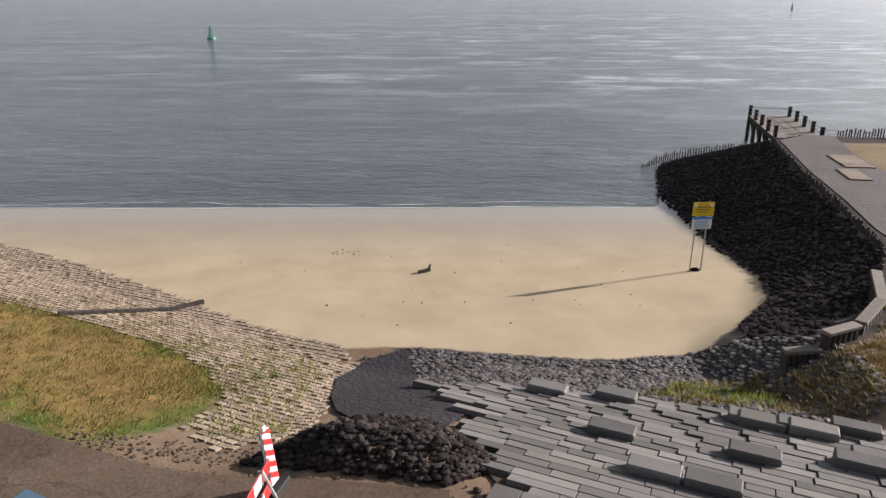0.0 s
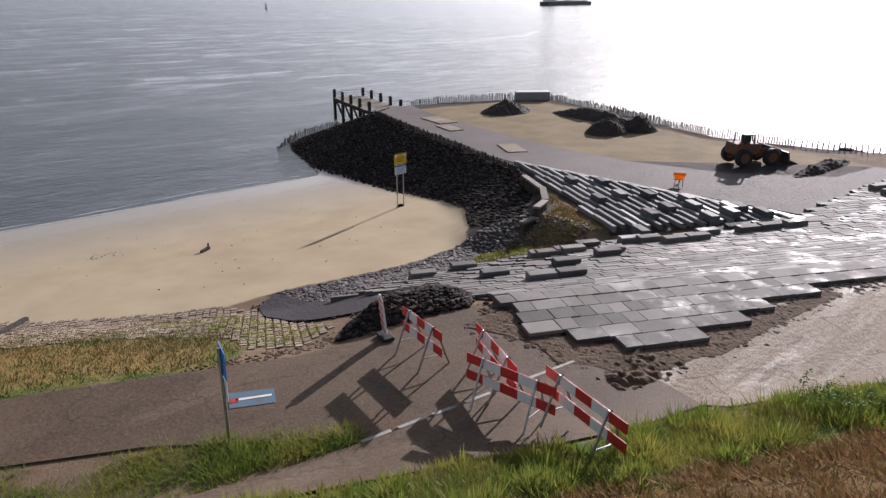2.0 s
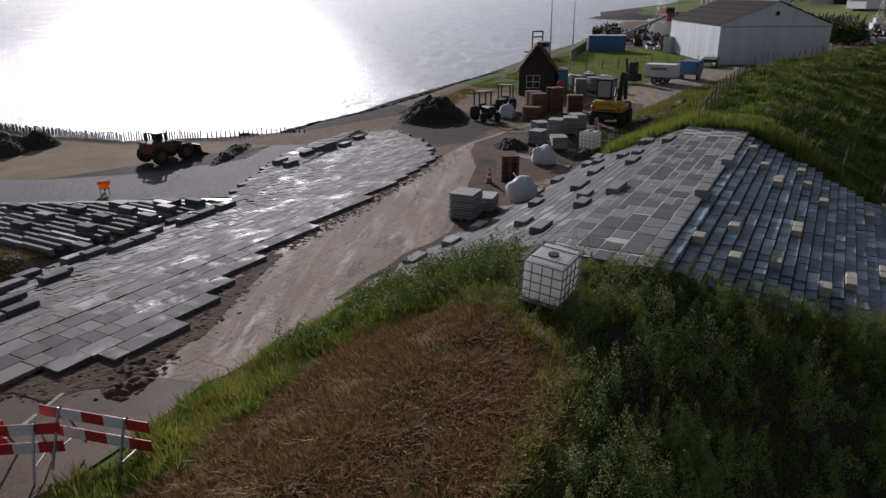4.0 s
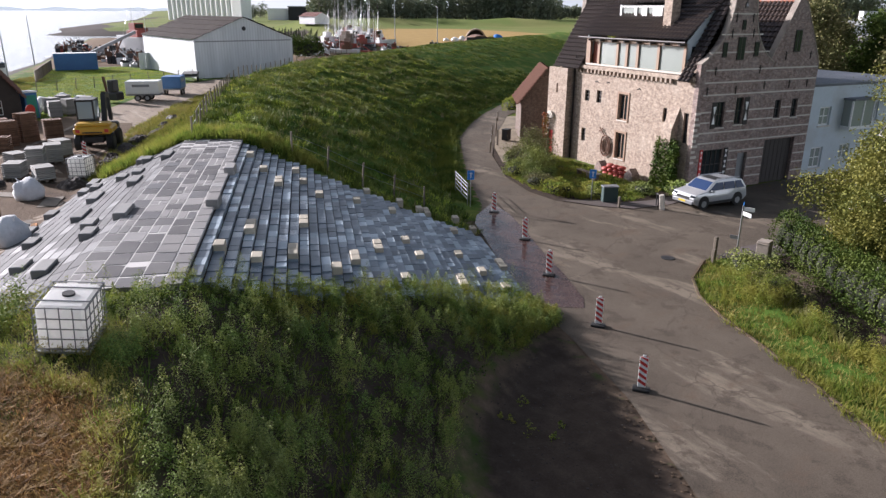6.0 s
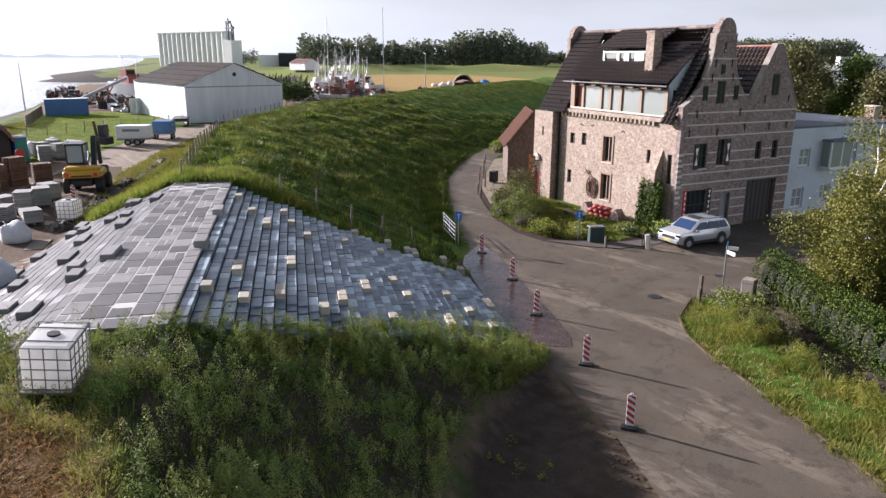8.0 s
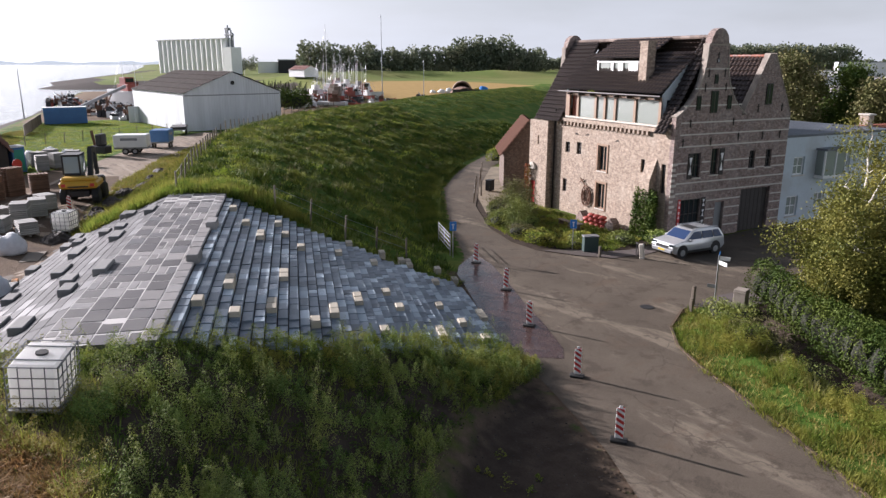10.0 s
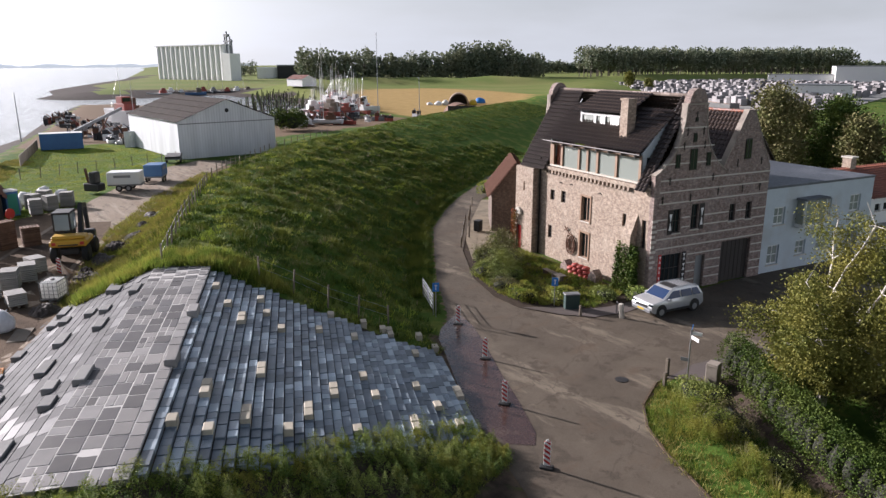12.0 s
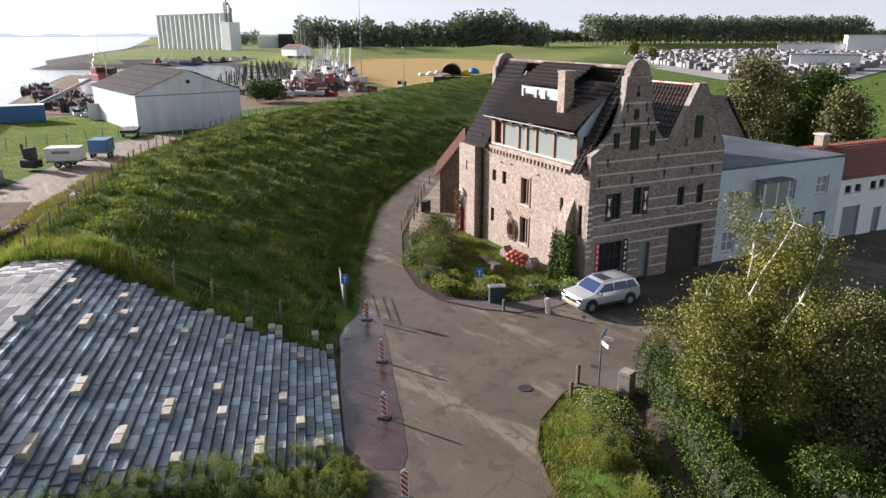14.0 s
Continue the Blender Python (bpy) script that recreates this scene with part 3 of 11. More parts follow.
def ground_material():
    m, n, l, p = node_mat("ground_surface")
    A, B = n.new("ShaderNodeAttribute"), n.new("ShaderNodeAttribute")
    A.attribute_name, B.attribute_name = "masks_a", "masks_b"
    ca, cb = n.new("ShaderNodeSeparateColor"), n.new("ShaderNodeSeparateColor")
    l.new(A.outputs["Color"], ca.inputs[0]), l.new(B.outputs["Color"], cb.inputs[0])
    broad, mid, fine = noise_of(n, l, 0.45, 6), noise_of(n, l, 1.7, 6), noise_of(n, l, 14, 5, rough=0.7)

    def edge(v, amp=0.35, sharp=0.08, src=mid):
        d = n.new("ShaderNodeMath")
        d.operation = "MULTIPLY_ADD"
        l.new(src, d.inputs[0])
        d.inputs[1].default_value = amp
        e = n.new("ShaderNodeMath")
        e.operation = "ADD"
        l.new(v, e.inputs[0]), l.new(d.outputs[0], e.inputs[1])
        d.inputs[2].default_value = -amp / 2
        return ranged(n, l, e.outputs[0], 0.5 - sharp, 0.5 + sharp)

    def tone(a, b, f=mid):
        x = mixer(n, l, ranged(n, l, f, 0.3, 0.7), a, b)
        return mixer(n, l, ranged(n, l, fine, 0.25, 0.75, 0.0, 0.45), x, [c * 0.5 for c in b])

    earth = tone((0.25, 0.18, 0.122), (0.165, 0.116, 0.08))
    col = mixer(n, l, edge(cb.outputs[0], 0.4, 0.2), earth, tone((0.09, 0.07, 0.055), (0.05, 0.038, 0.03)))
    col = mixer(n, l, edge(cb.outputs[1], 0.3, 0.12), col, tone((0.35, 0.275, 0.165), (0.22, 0.17, 0.1), broad))
    turf = tone((0.09, 0.15, 0.026), (0.05, 0.1, 0.017))
    turf = mixer(n, l, ranged(n, l, broad, 0.5, 0.62), turf, (0.13, 0.15, 0.034))
    # the farther meadows are paler and drier than the dike
    east = n.new("ShaderNodeSeparateXYZ")
    l.new(n.new("ShaderNodeNewGeometry").outputs["Position"], east.inputs[0])
    dull = mixer(n, l, ranged(n, l, noise_of(n, l, 0.02, 5), 0.4, 0.6), (0.135, 0.175, 0.048), (0.18, 0.19, 0.065))
    turf = mixer(n, l, ranged(n, l, east.outputs["X"], 130, 230), turf, dull)
    col = mixer(n, l, edge(ca.outputs[2], 0.5, 0.12), col, turf)
    hay = tone((0.30, 0.21, 0.075), (0.16, 0.105, 0.042))
    col = mixer(n, l, edge(A.outputs["Alpha"], 0.9, 0.15, broad), col, hay)
    col = mixer(n, l, edge(cb.outputs[2], 0.5, 0.15, broad), col, tone((0.2, 0.12, 0.05), (0.11, 0.066, 0.03)))
    col = mixer(n, l, edge(B.outputs["Alpha"], 0.2, 0.15, broad), col, tone((0.46, 0.32, 0.13), (0.34, 0.23, 0.09), broad))
    col = mixer(n, l, edge(ca.outputs[1], 0.3, 0.06), col, tone((0.10, 0.085, 0.075), (0.05, 0.042, 0.038)))
    geo = n.new("ShaderNodeSeparateXYZ")
    l.new(n.new("ShaderNodeNewGeometry").outputs["Position"], geo.inputs[0])
    wet = ranged(n, l, geo.outputs["Z"], 0.95, 0.1)
    sand = mixer(n, l, ranged(n, l, broad, 0.35, 0.7), (0.455, 0.37, 0.25), (0.38, 0.305, 0.205))
    sand = mixer(n, l, wet, sand, (0.30, 0.255, 0.195))
    sm = edge(ca.outputs[0], 0.22, 0.04)
    col = mixer(n, l, sm, col, sand)
    l.new(col, p.inputs["Base Color"])

    shine = n.new("ShaderNodeMath")
    shine.operation = "MULTIPLY"
    l.new(wet, shine.inputs[0]), l.new(sm, shine.inputs[1])
    l.new(ranged(n, l, shine.outputs[0], 0, 1, 0.92, 0.1), p.inputs["Roughness"])
    l.new(ranged(n, l, shine.outputs[0], 0, 1, 0.05, 0.7), p.inputs["Specular IOR Level"])
    rough = mixer(n, l, sm, fine, (0.5, 0.5, 0.5))
    bumped(n, l, p, rough, 0.5, 0.05)
    return m


def water_material():
    """Silty tidal water: wind ripples, rougher and smoother patches, pale painted sheen and foam streaks farther out.
    """
    m, n, l, p = node_mat("sea_water")
    broad = noise_of(n, l, 0.03, 5, stretch=(0.35, 1.6, 1, 12))
    col = mixer(n, l, ranged(n, l, broad, 0.35, 0.7), (0.066, 0.08, 0.09), (0.15, 0.167, 0.178))
    swell = noise_of(n, l, 0.9, 6, stretch=(0.45, 1.7, 1, 9), rough=0.7)
    # dark sides of the ripples are put into the colour
    col = mixer(n, l, ranged(n, l, swell, 0.42, 0.6, 0, 0.7), col, (0.066, 0.074, 0.075))
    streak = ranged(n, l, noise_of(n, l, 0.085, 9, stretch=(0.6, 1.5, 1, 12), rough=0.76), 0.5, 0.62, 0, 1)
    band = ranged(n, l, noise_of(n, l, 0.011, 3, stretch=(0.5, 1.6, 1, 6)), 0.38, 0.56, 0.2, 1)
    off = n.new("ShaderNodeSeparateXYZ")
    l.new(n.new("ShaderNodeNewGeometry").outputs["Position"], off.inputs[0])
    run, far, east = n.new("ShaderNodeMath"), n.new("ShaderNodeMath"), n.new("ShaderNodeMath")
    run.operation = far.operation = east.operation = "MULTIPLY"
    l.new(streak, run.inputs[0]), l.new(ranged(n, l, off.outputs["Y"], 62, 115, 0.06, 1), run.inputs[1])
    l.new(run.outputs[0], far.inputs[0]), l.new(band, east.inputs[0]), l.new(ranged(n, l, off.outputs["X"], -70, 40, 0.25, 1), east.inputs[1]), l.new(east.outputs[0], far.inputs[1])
    # bright wind streaks: their sheen is put into the base colour
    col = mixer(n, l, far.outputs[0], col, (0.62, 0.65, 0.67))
    l.new(col, p.inputs["Base Color"])
    p.inputs["IOR"].default_value = 1.33
    p.inputs["Coat Weight"].default_value, p.inputs["Coat Roughness"].default_value, p.inputs["Coat IOR"].default_value = 0.22, 0.5, 1.33
    l.new(ranged(n, l, noise_of(n, l, 0.3, 8, stretch=(0.4, 1.5, 1, 8), rough=0.7), 0.35, 0.65, 0.07, 0.22), p.inputs["Roughness"])
    a, b = noise_of(n, l, 0.55, 6, stretch=(0.55, 1.5, 1, 10), rough=0.62), noise_of(n, l, 2.6, 4, stretch=(0.7, 1.4, 1, -15))
    s = n.new("ShaderNodeMath")
    s.operation = "MULTIPLY_ADD"
    l.new(b, s.inputs[0]), l.new(a, s.inputs[2])
    s.inputs[1].default_value = 0.5
    bumped(n, l, p, s.outputs[0], 0.75, 0.42)
    return m


def drape(name, polygon, up, material, label, category, step=1.0, kind="structure"):
    """A sheet with a plan outline, laid on the ground."""
    bm = bmesh.new()
    bm.faces.new([bm.verts.new((x, y, 0)) for x, y in polygon])
    bmesh.ops.triangulate(bm, faces=bm.faces[:])
    lo, hi = np.min(polygon, 0), np.max(polygon, 0)
    for k in (0, 1):
        a = max(lo[k], -40)
        while a < min(hi[k], 70):
            no = (1, 0, 0) if k == 0 else (0, 1, 0)
            bmesh.ops.bisect_plane(bm, geom=bm.verts[:] + bm.edges[:] + bm.faces[:], plane_co=(a, a, 0), plane_no=no)
            a += step
    co = np.array([v.co for v in bm.verts])
    for v, z in zip(bm.verts, ground_z(co[:, 0], co[:, 1])):
        v.co.z = z + up
    for f in bm.faces:
        if f.normal.z < 0:
            f.normal_flip()
    return tagged(done(bm, name, material, smooth=True), label, category, kind=kind)


PATH_SEA = [(-45, 27.9), (-11.6, 12.8), (-9.5, 12.1), (-7.3, 11.2), (-5, 10.3), (-3.4, 10.1), (0.2, 9.6), (0.2, 7.2), (1.0, 5.6), (-0.1, 5.9), (-5.3, 6.4), (-8.8, 8.9), (-11.5, 10.2), (-45, 25.3)]
ROAD_SEA = [(-45, 22.7), (-12, 8.2), (-8.7, 6.9), (-5.3, 6.35), (-0.1, 5.85), (0.95, 5.55), (0.6, 3.0), (-1.5, 3.3), (-4, 4.2), (-7, 5.4), (-12, 7.2), (-45, 21.6)]
ROAD_CONCRETE = [(0.95, 5.55), (3, 4.9), (9.2, 4.4), (13.9, 2.8), (18.6, 1.5), (25.4, -0.3), (31, -2), (40, -7), (62, -17.2), (80, -28), (86, -36), (82, -39.5), (74, -33.5), (60, -23.8), (45.2, -16.2), (36, -11.5),
                 (28, -9.0), (19.1, -6.3), (14.4, -4.0), (9.6, -1.3), (6.7, 0.5), (5, 0.8), (0.9, 2.6), (0.6, 3.0)]
STREETS = [[(-58, 13.5), (-30, -2.2), (-12, -12.6), (-1.2, -18.6), (2.8, -20.2), (5.9, -21.3), (13.5, -24.9), (16.6, -27.2), (18.7, -28.9), (25.0, -32.7), (30.8, -36.7), (38.0, -41.8), (43.9, -47.6), (49.2, -53.6), (60, -68), (66, -90), (62, -91), (56, -69.5), (46.4, -54.6),
            (36.4, -44.6), (30, -39.0), (23.5, -34.9), (19.5, -33.4), (16.9, -33.2), (14.5, -34.2), (12.8, -35.6), (12.2, -38), (12.4, -43), (12.2, -48), (11.6, -54), (9.8, -66), (2, -110), (-7, -110), (1.5, -66), (3.6, -50), (4.2, -38.0),
            (5.0, -34.5), (5.0, -31.2), (3.9, -28.8), (2.5, -27.3), (0.9, -26.3), (-3.6, -24.2), (-7.2, -22.3), (-20, -14.7), (-58, 7.5)]]

GROUND = ground_material()
WATER = water_material()
ground()
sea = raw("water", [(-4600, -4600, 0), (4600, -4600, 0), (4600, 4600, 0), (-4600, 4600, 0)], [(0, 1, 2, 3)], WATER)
tagged(sea, "grey tidal water with wind ripples and sun glitter", "water", kind="structure")
drape("road", PATH_SEA, 0.035, ASPHALT, "worn brown-grey asphalt cycle path along the beach", "path")
drape("road", ROAD_SEA, 0.045, ASPHALT, "worn asphalt lane at the foot of the dike", "road")
drape("road", ROAD_CONCRETE, 0.04, CONCRETE, "dusty pale concrete site road between paved slopes", "road")
drape("road", STREETS[0], 0.04, STREET, "patched grey asphalt street junction beside the house", "road")

# ---- paving, laid piece by piece along the dike ----
TURN_U = -24.9
_slabs = {}


def on_dike(s, w):
    """World x, y from the distance along the dike and the distance to the sea side."""
    return s * U[0] + w * V[0], s * U[1] + w * V[1]


def slab_mesh(l, w, h, material, bevel=0.006):
    key = (round(l, 2), round(w, 2), round(h, 2), material.name)
    if key not in _slabs:
        bm = bx(-l / 2, l / 2, -w / 2, w / 2, -h, 0, bevel)
        me = bpy.data.meshes.new("slab")
        bm.to_mesh(me)
        bm.free()
        me.materials.append(material)
        _slabs[key] = me
    return _slabs[key]


class Layer:
    """Lays pieces under one parent: objects for the first ones in a stretch of the plan, the rest as one joined part."""

    def __init__(self, parent, piece, most=290):
        self.parent, self.piece, self.most, self.rest, self.count = parent, piece, most, [], 0

    def put(self, l, w, h, material, m):
        me = slab_mesh(l, w, h, material)
        if self.count < self.most:
            ob = new(self.piece, me)
            ob.parent, ob.matrix_basis = self.parent, m
            self.count += 1
        else:
            self.rest.append((me, m))

    def close(self):
        by = {}
        for me, m in self.rest:
            by.setdefault(me.materials[0].name, []).append((me, m))
        for name, items in by.items():
            verts, faces = [], []
            for me, m in items:
                k = len(verts)
                verts += [m @ v.co for v in me.vertices]
                faces += [tuple(k + i for i in f.vertices) for f in me.polygons]
            ob = raw(self.piece + "s", verts, faces, bpy.data.materials[name], self.parent)
            tagged(ob, kind="stuff")


def slope_of(s, w):
    (x0, y0), (x1, y1) = on_dike(s, w - 0.2), on_dike(s, w + 0.2)
    return math.degrees(math.atan2(gz(x1, y1) - gz(x0, y0), 0.4))


rnd = random.Random(4)


def terrace():
    """The landward slope: long rows of bluish slabs, one step lower each."""
    corners = [on_dike(6.7, -5.1), on_dike(25.6, -5.1), on_dike(22.9, -16.7), on_dike(14.3, -16.6)]
    bed = drape("pavement", corners, 0.02, SOIL, "stepped terrace of bluish concrete slabs on the dike slope", "stepped terrace", 0.7)
    lay = Layer(bed, "step_slab", 300)
    rows, width = 34, 11.49 / 34
    for i in reversed(range(rows)):
        w = -5.165 - (i + 0.5) * width
        k = (-5.2 - w) / 11.4
        a, b = 6.8 + 7.5 * k + rnd.uniform(-0.15, 0.1), 25.5 - 2.7 * k + rnd.uniform(-0.35, 0.35)
        s, tip = a, rnd.uniform(-0.012, 0.012)
        while s < b - 0.2:
            l = min(rnd.choice((0.4, 0.5, 0.6, 0.6, 0.8)), b - s)
            x, y = on_dike(s + l / 2, w)
            z = gz(x, y) + 0.13 + tip + rnd.choice((-0.012, -0.005, 0.0, 0.005, 0.012))
            tone_ = STEP_LIGHT if rnd.random() < 0.24 else STEP
            lay.put(round(l, 1) - 0.012, width - 0.03, 0.3, tone_, pose(x, y, z, rnd.uniform(0, 3), rnd.uniform(-0.4, 0.4), TURN_U))
            s += l
    lay.close()
    short = [(23.09, -5.69), (21.2, -6.27), (9.82, -5.66), (9.87, -6.85), (23.1, -7.56), (21.44, -8.19), (19.96, -8.82), (10.97, -9.04), (21.23, -10.39), (23.91, -11.14), (17.15, -11.93), (15.53, -12.55), (12.11, -11.27),
             (24.23, -12.73), (24.24, -13.71), (21.88, -14.98), (24.75, -15.82), (23.55, -16.48), (17.65, -14.48), (16.14, -15.11), (14.86, -15.68), (21.77, -12.03)]
    long_ = [(19.85, -6.99), (12.41, -6.34), (11.28, -7.54), (15.03, -8.11), (12.66, -9.66), (14.92, -10.65), (24.0, -14.25), (13.82, -13.81), (18.03, -16.44)]
    for s, w in short + [(s + d, w) for s, w in long_ for d in (-0.28, 0.28)]:
        w = -5.165 - (round((-5.165 - w) / width - 0.5) + 0.5) * width
        x, y = on_dike(s, w)
        ob = new("seat_block", slab_mesh(0.54, width - 0.02, 0.5, SEAT, 0.02))
        ob.parent, ob.matrix_basis = bed, pose(x, y, gz(x, y) + 0.33 + rnd.uniform(-0.02, 0.02), rnd.uniform(0, 2), 0, TURN_U)


def crest():
    """Large mixed slabs on the crest and narrow rows with low blocks on its seaward face."""
    flat = [on_dike(6.3, -2.37), on_dike(6.7, -5.15), on_dike(25.7, -5.15), on_dike(26.3, -2.37)]
    bed = drape("pavement", flat, 0.114, JOINT, "dike crest paved with large mixed grey slabs and pale joints", "paving", 0.8)
    lay = Layer(bed, "paving_slab")
    w = -5.15
    for width in (0.45, 0.6, 0.55, 0.6, 0.58):
        s = 6.5 + rnd.uniform(-0.3, 0.2)
        while s < 25.9:
            dark = width > 0.5 and rnd.random() < 0.36
            l = 0.75 if width == 0.45 else rnd.choice((0.75, 0.9, 1.05)) if dark else rnd.choice((0.45, 0.6, 0.75, 0.9))
            tone_ = CREST_SLAB if dark else CREST_LIGHT
            x, y = on_dike(s + l / 2, w + width / 2)
            if not dark and rnd.random() < 0.65 and width > 0.5:
                for k in (-1, 1):
                    xx, yy = on_dike(s + l / 2, w + width / 2 + k * width / 4)
                    lay.put(l - 0.036, width / 2 - 0.036, 0.2, CREST_LIGHT if rnd.random() < 0.86 else CREST_SLAB, pose(xx, yy, gz(xx, yy) + 0.12 + rnd.uniform(-0.004, 0.004), 0, 0, TURN_U))
            else:
                lay.put(l - 0.036, width - 0.036, 0.2, tone_, pose(x, y, gz(x, y) + 0.12 + rnd.uniform(-0.004, 0.004), 0, 0, TURN_U))
            s += l
        w += width
    lay.close()
    face = [on_dike(6.2, -2.35), on_dike(26.2, -2.35), on_dike(27.5, 2.2), on_dike(15, 3.0), on_dike(5.6, 3.35)]
    bed = drape("pavement", face, 0.045, FACE_SLAB, "seaward dike face paved with narrow grey slabs", "paving", 0.8)
    lay = Layer(bed, "paving_slab")
    w, width = -2.36, 0.42
    while w < 2.9:
        s = 6.0 - 0.12 * w + rnd.uniform(-0.4, 0.3)
        while s < 26.3 + 0.25 * w:
            l = rnd.choice((0.8, 1.0, 1.0, 1.2))
            x, y = on_dike(s + l / 2, w + width / 2)
            lay.put(l - 0.008, width - 0.006, 0.22, FACE_SLAB, pose(x, y, gz(x, y) + 0.06 + rnd.uniform(-0.003, 0.003), slope_of(s, w + width / 2), 0, TURN_U))
            s += l
        w += width
    lay.close()
    blocks = [(23.2, -2.0), (24.98, -0.73), (13.29, -2.31), (21.8, -0.96), (22.47, -0.12), (13.96, -5.07), (19.37, -1.35), (23.32, 1.28), (19.56, 0.29), (13.52, -1.15), (11.9, -1.57), (19.04, -5.15), (25.6, 2.0), (23.6, 1.9), (16.19, -0.11),
              (14.54, 1.08), (10.95, 0.13), (9.34, -1.09), (25.7, -0.36), (12.2, 2.4), (17.5, 2.3), (20.3, 2.3), (10.2, 2.5), (8.4, 2.9)]
    for n, (s, w) in enumerate(blocks):
        x, y = on_dike(s, w)
        ob = new("seat_block", slab_mesh((1.2, 0.8, 1.3, 0.8, 0.8, 1.0)[n % 6], 0.42, 0.6, CREST_LIGHT if n in (5, 11) else BLOCK, 0.03))
        ob.parent, ob.matrix_basis = bed, pose(x, y, gz(x, y) + (0.34 if n in (5, 11) else 0.24), 0, 0, TURN_U)


PLAZA = [(1.1, 9.6), (0.4, 7.8), (1.0, 6.1), (1.8, 5.3), (3.4, 4.8), (9.2, 4.4), (13.9, 2.8), (18.6, 1.5), (25.4, -0.3), (31, 0.6), (36.5, 3.2), (36.2, 5.4), (30.8, 8.1), (25, 9.1), (17.8, 8.9), (9.8, 12.8), (4.5, 15.0), (-0.2, 16.0), (0.9, 13.0),
         (0.7, 11.0)]


def plaza():
    bed = drape("pavement", PLAZA, 0.05, MUD, "grey slab plaza strip above the beach, partly laid, damp in places", "paving", 1.0)
    lay = Layer(bed, "paving_slab", 300)
    todo = []
    w = 3.6
    while w < 21:
        width = 0.62 if w < 8.6 else 0.29
        s = -8 + rnd.uniform(-0.5, 0.5)
        while s < 36:
            l = rnd.choice((0.5, 0.7, 0.9, 0.9)) if w < 8.6 else rnd.choice((0.5, 0.9, 1.0, 1.2))
            x, y = on_dike(s + l / 2, w + width / 2)
            if inside(x, y, PLAZA)[0]:
                todo.append((x, y, l, width, slope_of(s + l / 2, w + width / 2)))
            s += l
        w += width
    todo.sort(key=lambda q: math.hypot(q[0] - 2, q[1] - 5))
    for x, y, l, ww, tilt in todo:
        lay.put(l - 0.018, ww - 0.018, 0.5, SLAB, pose(x, y, gz(x, y) + 0.15 + rnd.uniform(-0.005, 0.005), tilt + rnd.uniform(-0.2, 0.2), rnd.uniform(-0.15, 0.15), TURN_U))
    lay.close()
    blocks = [(25.25, 8.4), (24.65, 7.65), (27.32, 7.4), (28.67, 7.0), (29.72, 6.6), (30.56, 5.8), (33.2, 5.4), (11.39, 10.55), (10.5, 11.9), (10.98, 11.4), (14.67, 9.36), (13.29, 10.3), (8.58, 11.36), (16.6, 8.4), (7.12, 13.12), (6.18, 11.45),
              (3.92, 10.54), (3.61, 12.35), (9.0, 12.8), (4.32, 14.7), (2.73, 15.1), (6.95, 13.3), (8.15, 11.2)]
    doubles = (7, 10, 14, 16, 21)
    for n, (x, y) in enumerate(blocks):
        for k in (0, 1) if n in doubles else (0,):
            xx, yy = x + 1.0 * k * U[0], y + 1.0 * k * U[1]
            ob = new("seat_block", slab_mesh(0.96, 0.42, 0.6, SLAB, 0.03))
            ob.parent, ob.matrix_basis = bed, pose(xx, yy, gz(xx, yy) + 0.36, 0, 0, TURN_U)


BEAM = mat("pale_beam_concrete", (0.25, 0.248, 0.245), (0.16, 0.16, 0.158), 2.0, 0.72, bump=0.3, grain=26, spread=0.3, spec=0.14)


def ribbed_seats():
    """The triangle of long raised beams beside the beach."""
    tri = [on_dike(5.3, 30.2), on_dike(4.3, 16.4), on_dike(12.4, 15.0)]
    bed = drape("pavement", tri, 0.02, SOIL, "triangle of long pale concrete beams with dark gaps", "stepped seats", 0.8)
    lay = Layer(bed, "beam")
    s = 4.55
    while s < 12.0:
        lo = 16.4 + (15.0 - 16.4) * (s - 4.3) / 8.1
        hi = 30.2 + (15.0 - 30.2) * (s - 5.3) / 7.1 if s > 5.3 else 16.4 + (30.2 - 16.4) * (s - 4.3) / 1.0
        w = lo + rnd.uniform(0, 0.5)
        while w < hi - 0.4:
            l = min(rnd.choice((1.2, 1.8, 2.4)), hi - w)
            x, y = on_dike(s, w + l / 2)
            lay.put(round(l, 1) - 0.02, 0.17, 0.34, BEAM, pose(x, y, gz(x, y) + 0.2 + rnd.uniform(-0.01, 0.01), 0, 0, TURN_U + 90))
            w += l
        s += 0.46
    lay.close()
    for n in range(15):
        k = (n + 0.5) / 15
        s = 5.2 + 6.2 * k
        hi = 30.2 + (15.0 - 30.2) * (s - 5.3) / 7.1
        w = 16 + (hi - 17.2) * ((n * 0.381) % 1)
        x, y = on_dike(s, w)
        ob = new("seat_block", slab_mesh(0.9, 0.42, 0.5, FACE_SLAB, 0.03))
        ob.parent, ob.matrix_basis = bed, pose(x, y, gz(x, y) + 0.42, 0, 0, TURN_U + 90)
    lay = Layer(bed, "edging")
    for n in range(9):
        k = (n + 0.5) / 9
        x, y = on_dike(5.4 + 7.0 * k, 30.3 - 15.2 * k)
        a = math.degrees(math.atan2(*reversed([p - q for p, q in zip(on_dike(12.4, 15.1), on_dike(5.4, 30.3))])))
        lay.put(1.84, 0.3, 0.4, BLOCK, pose(x, y, gz(x, y) + 0.2, 0, 0, a))


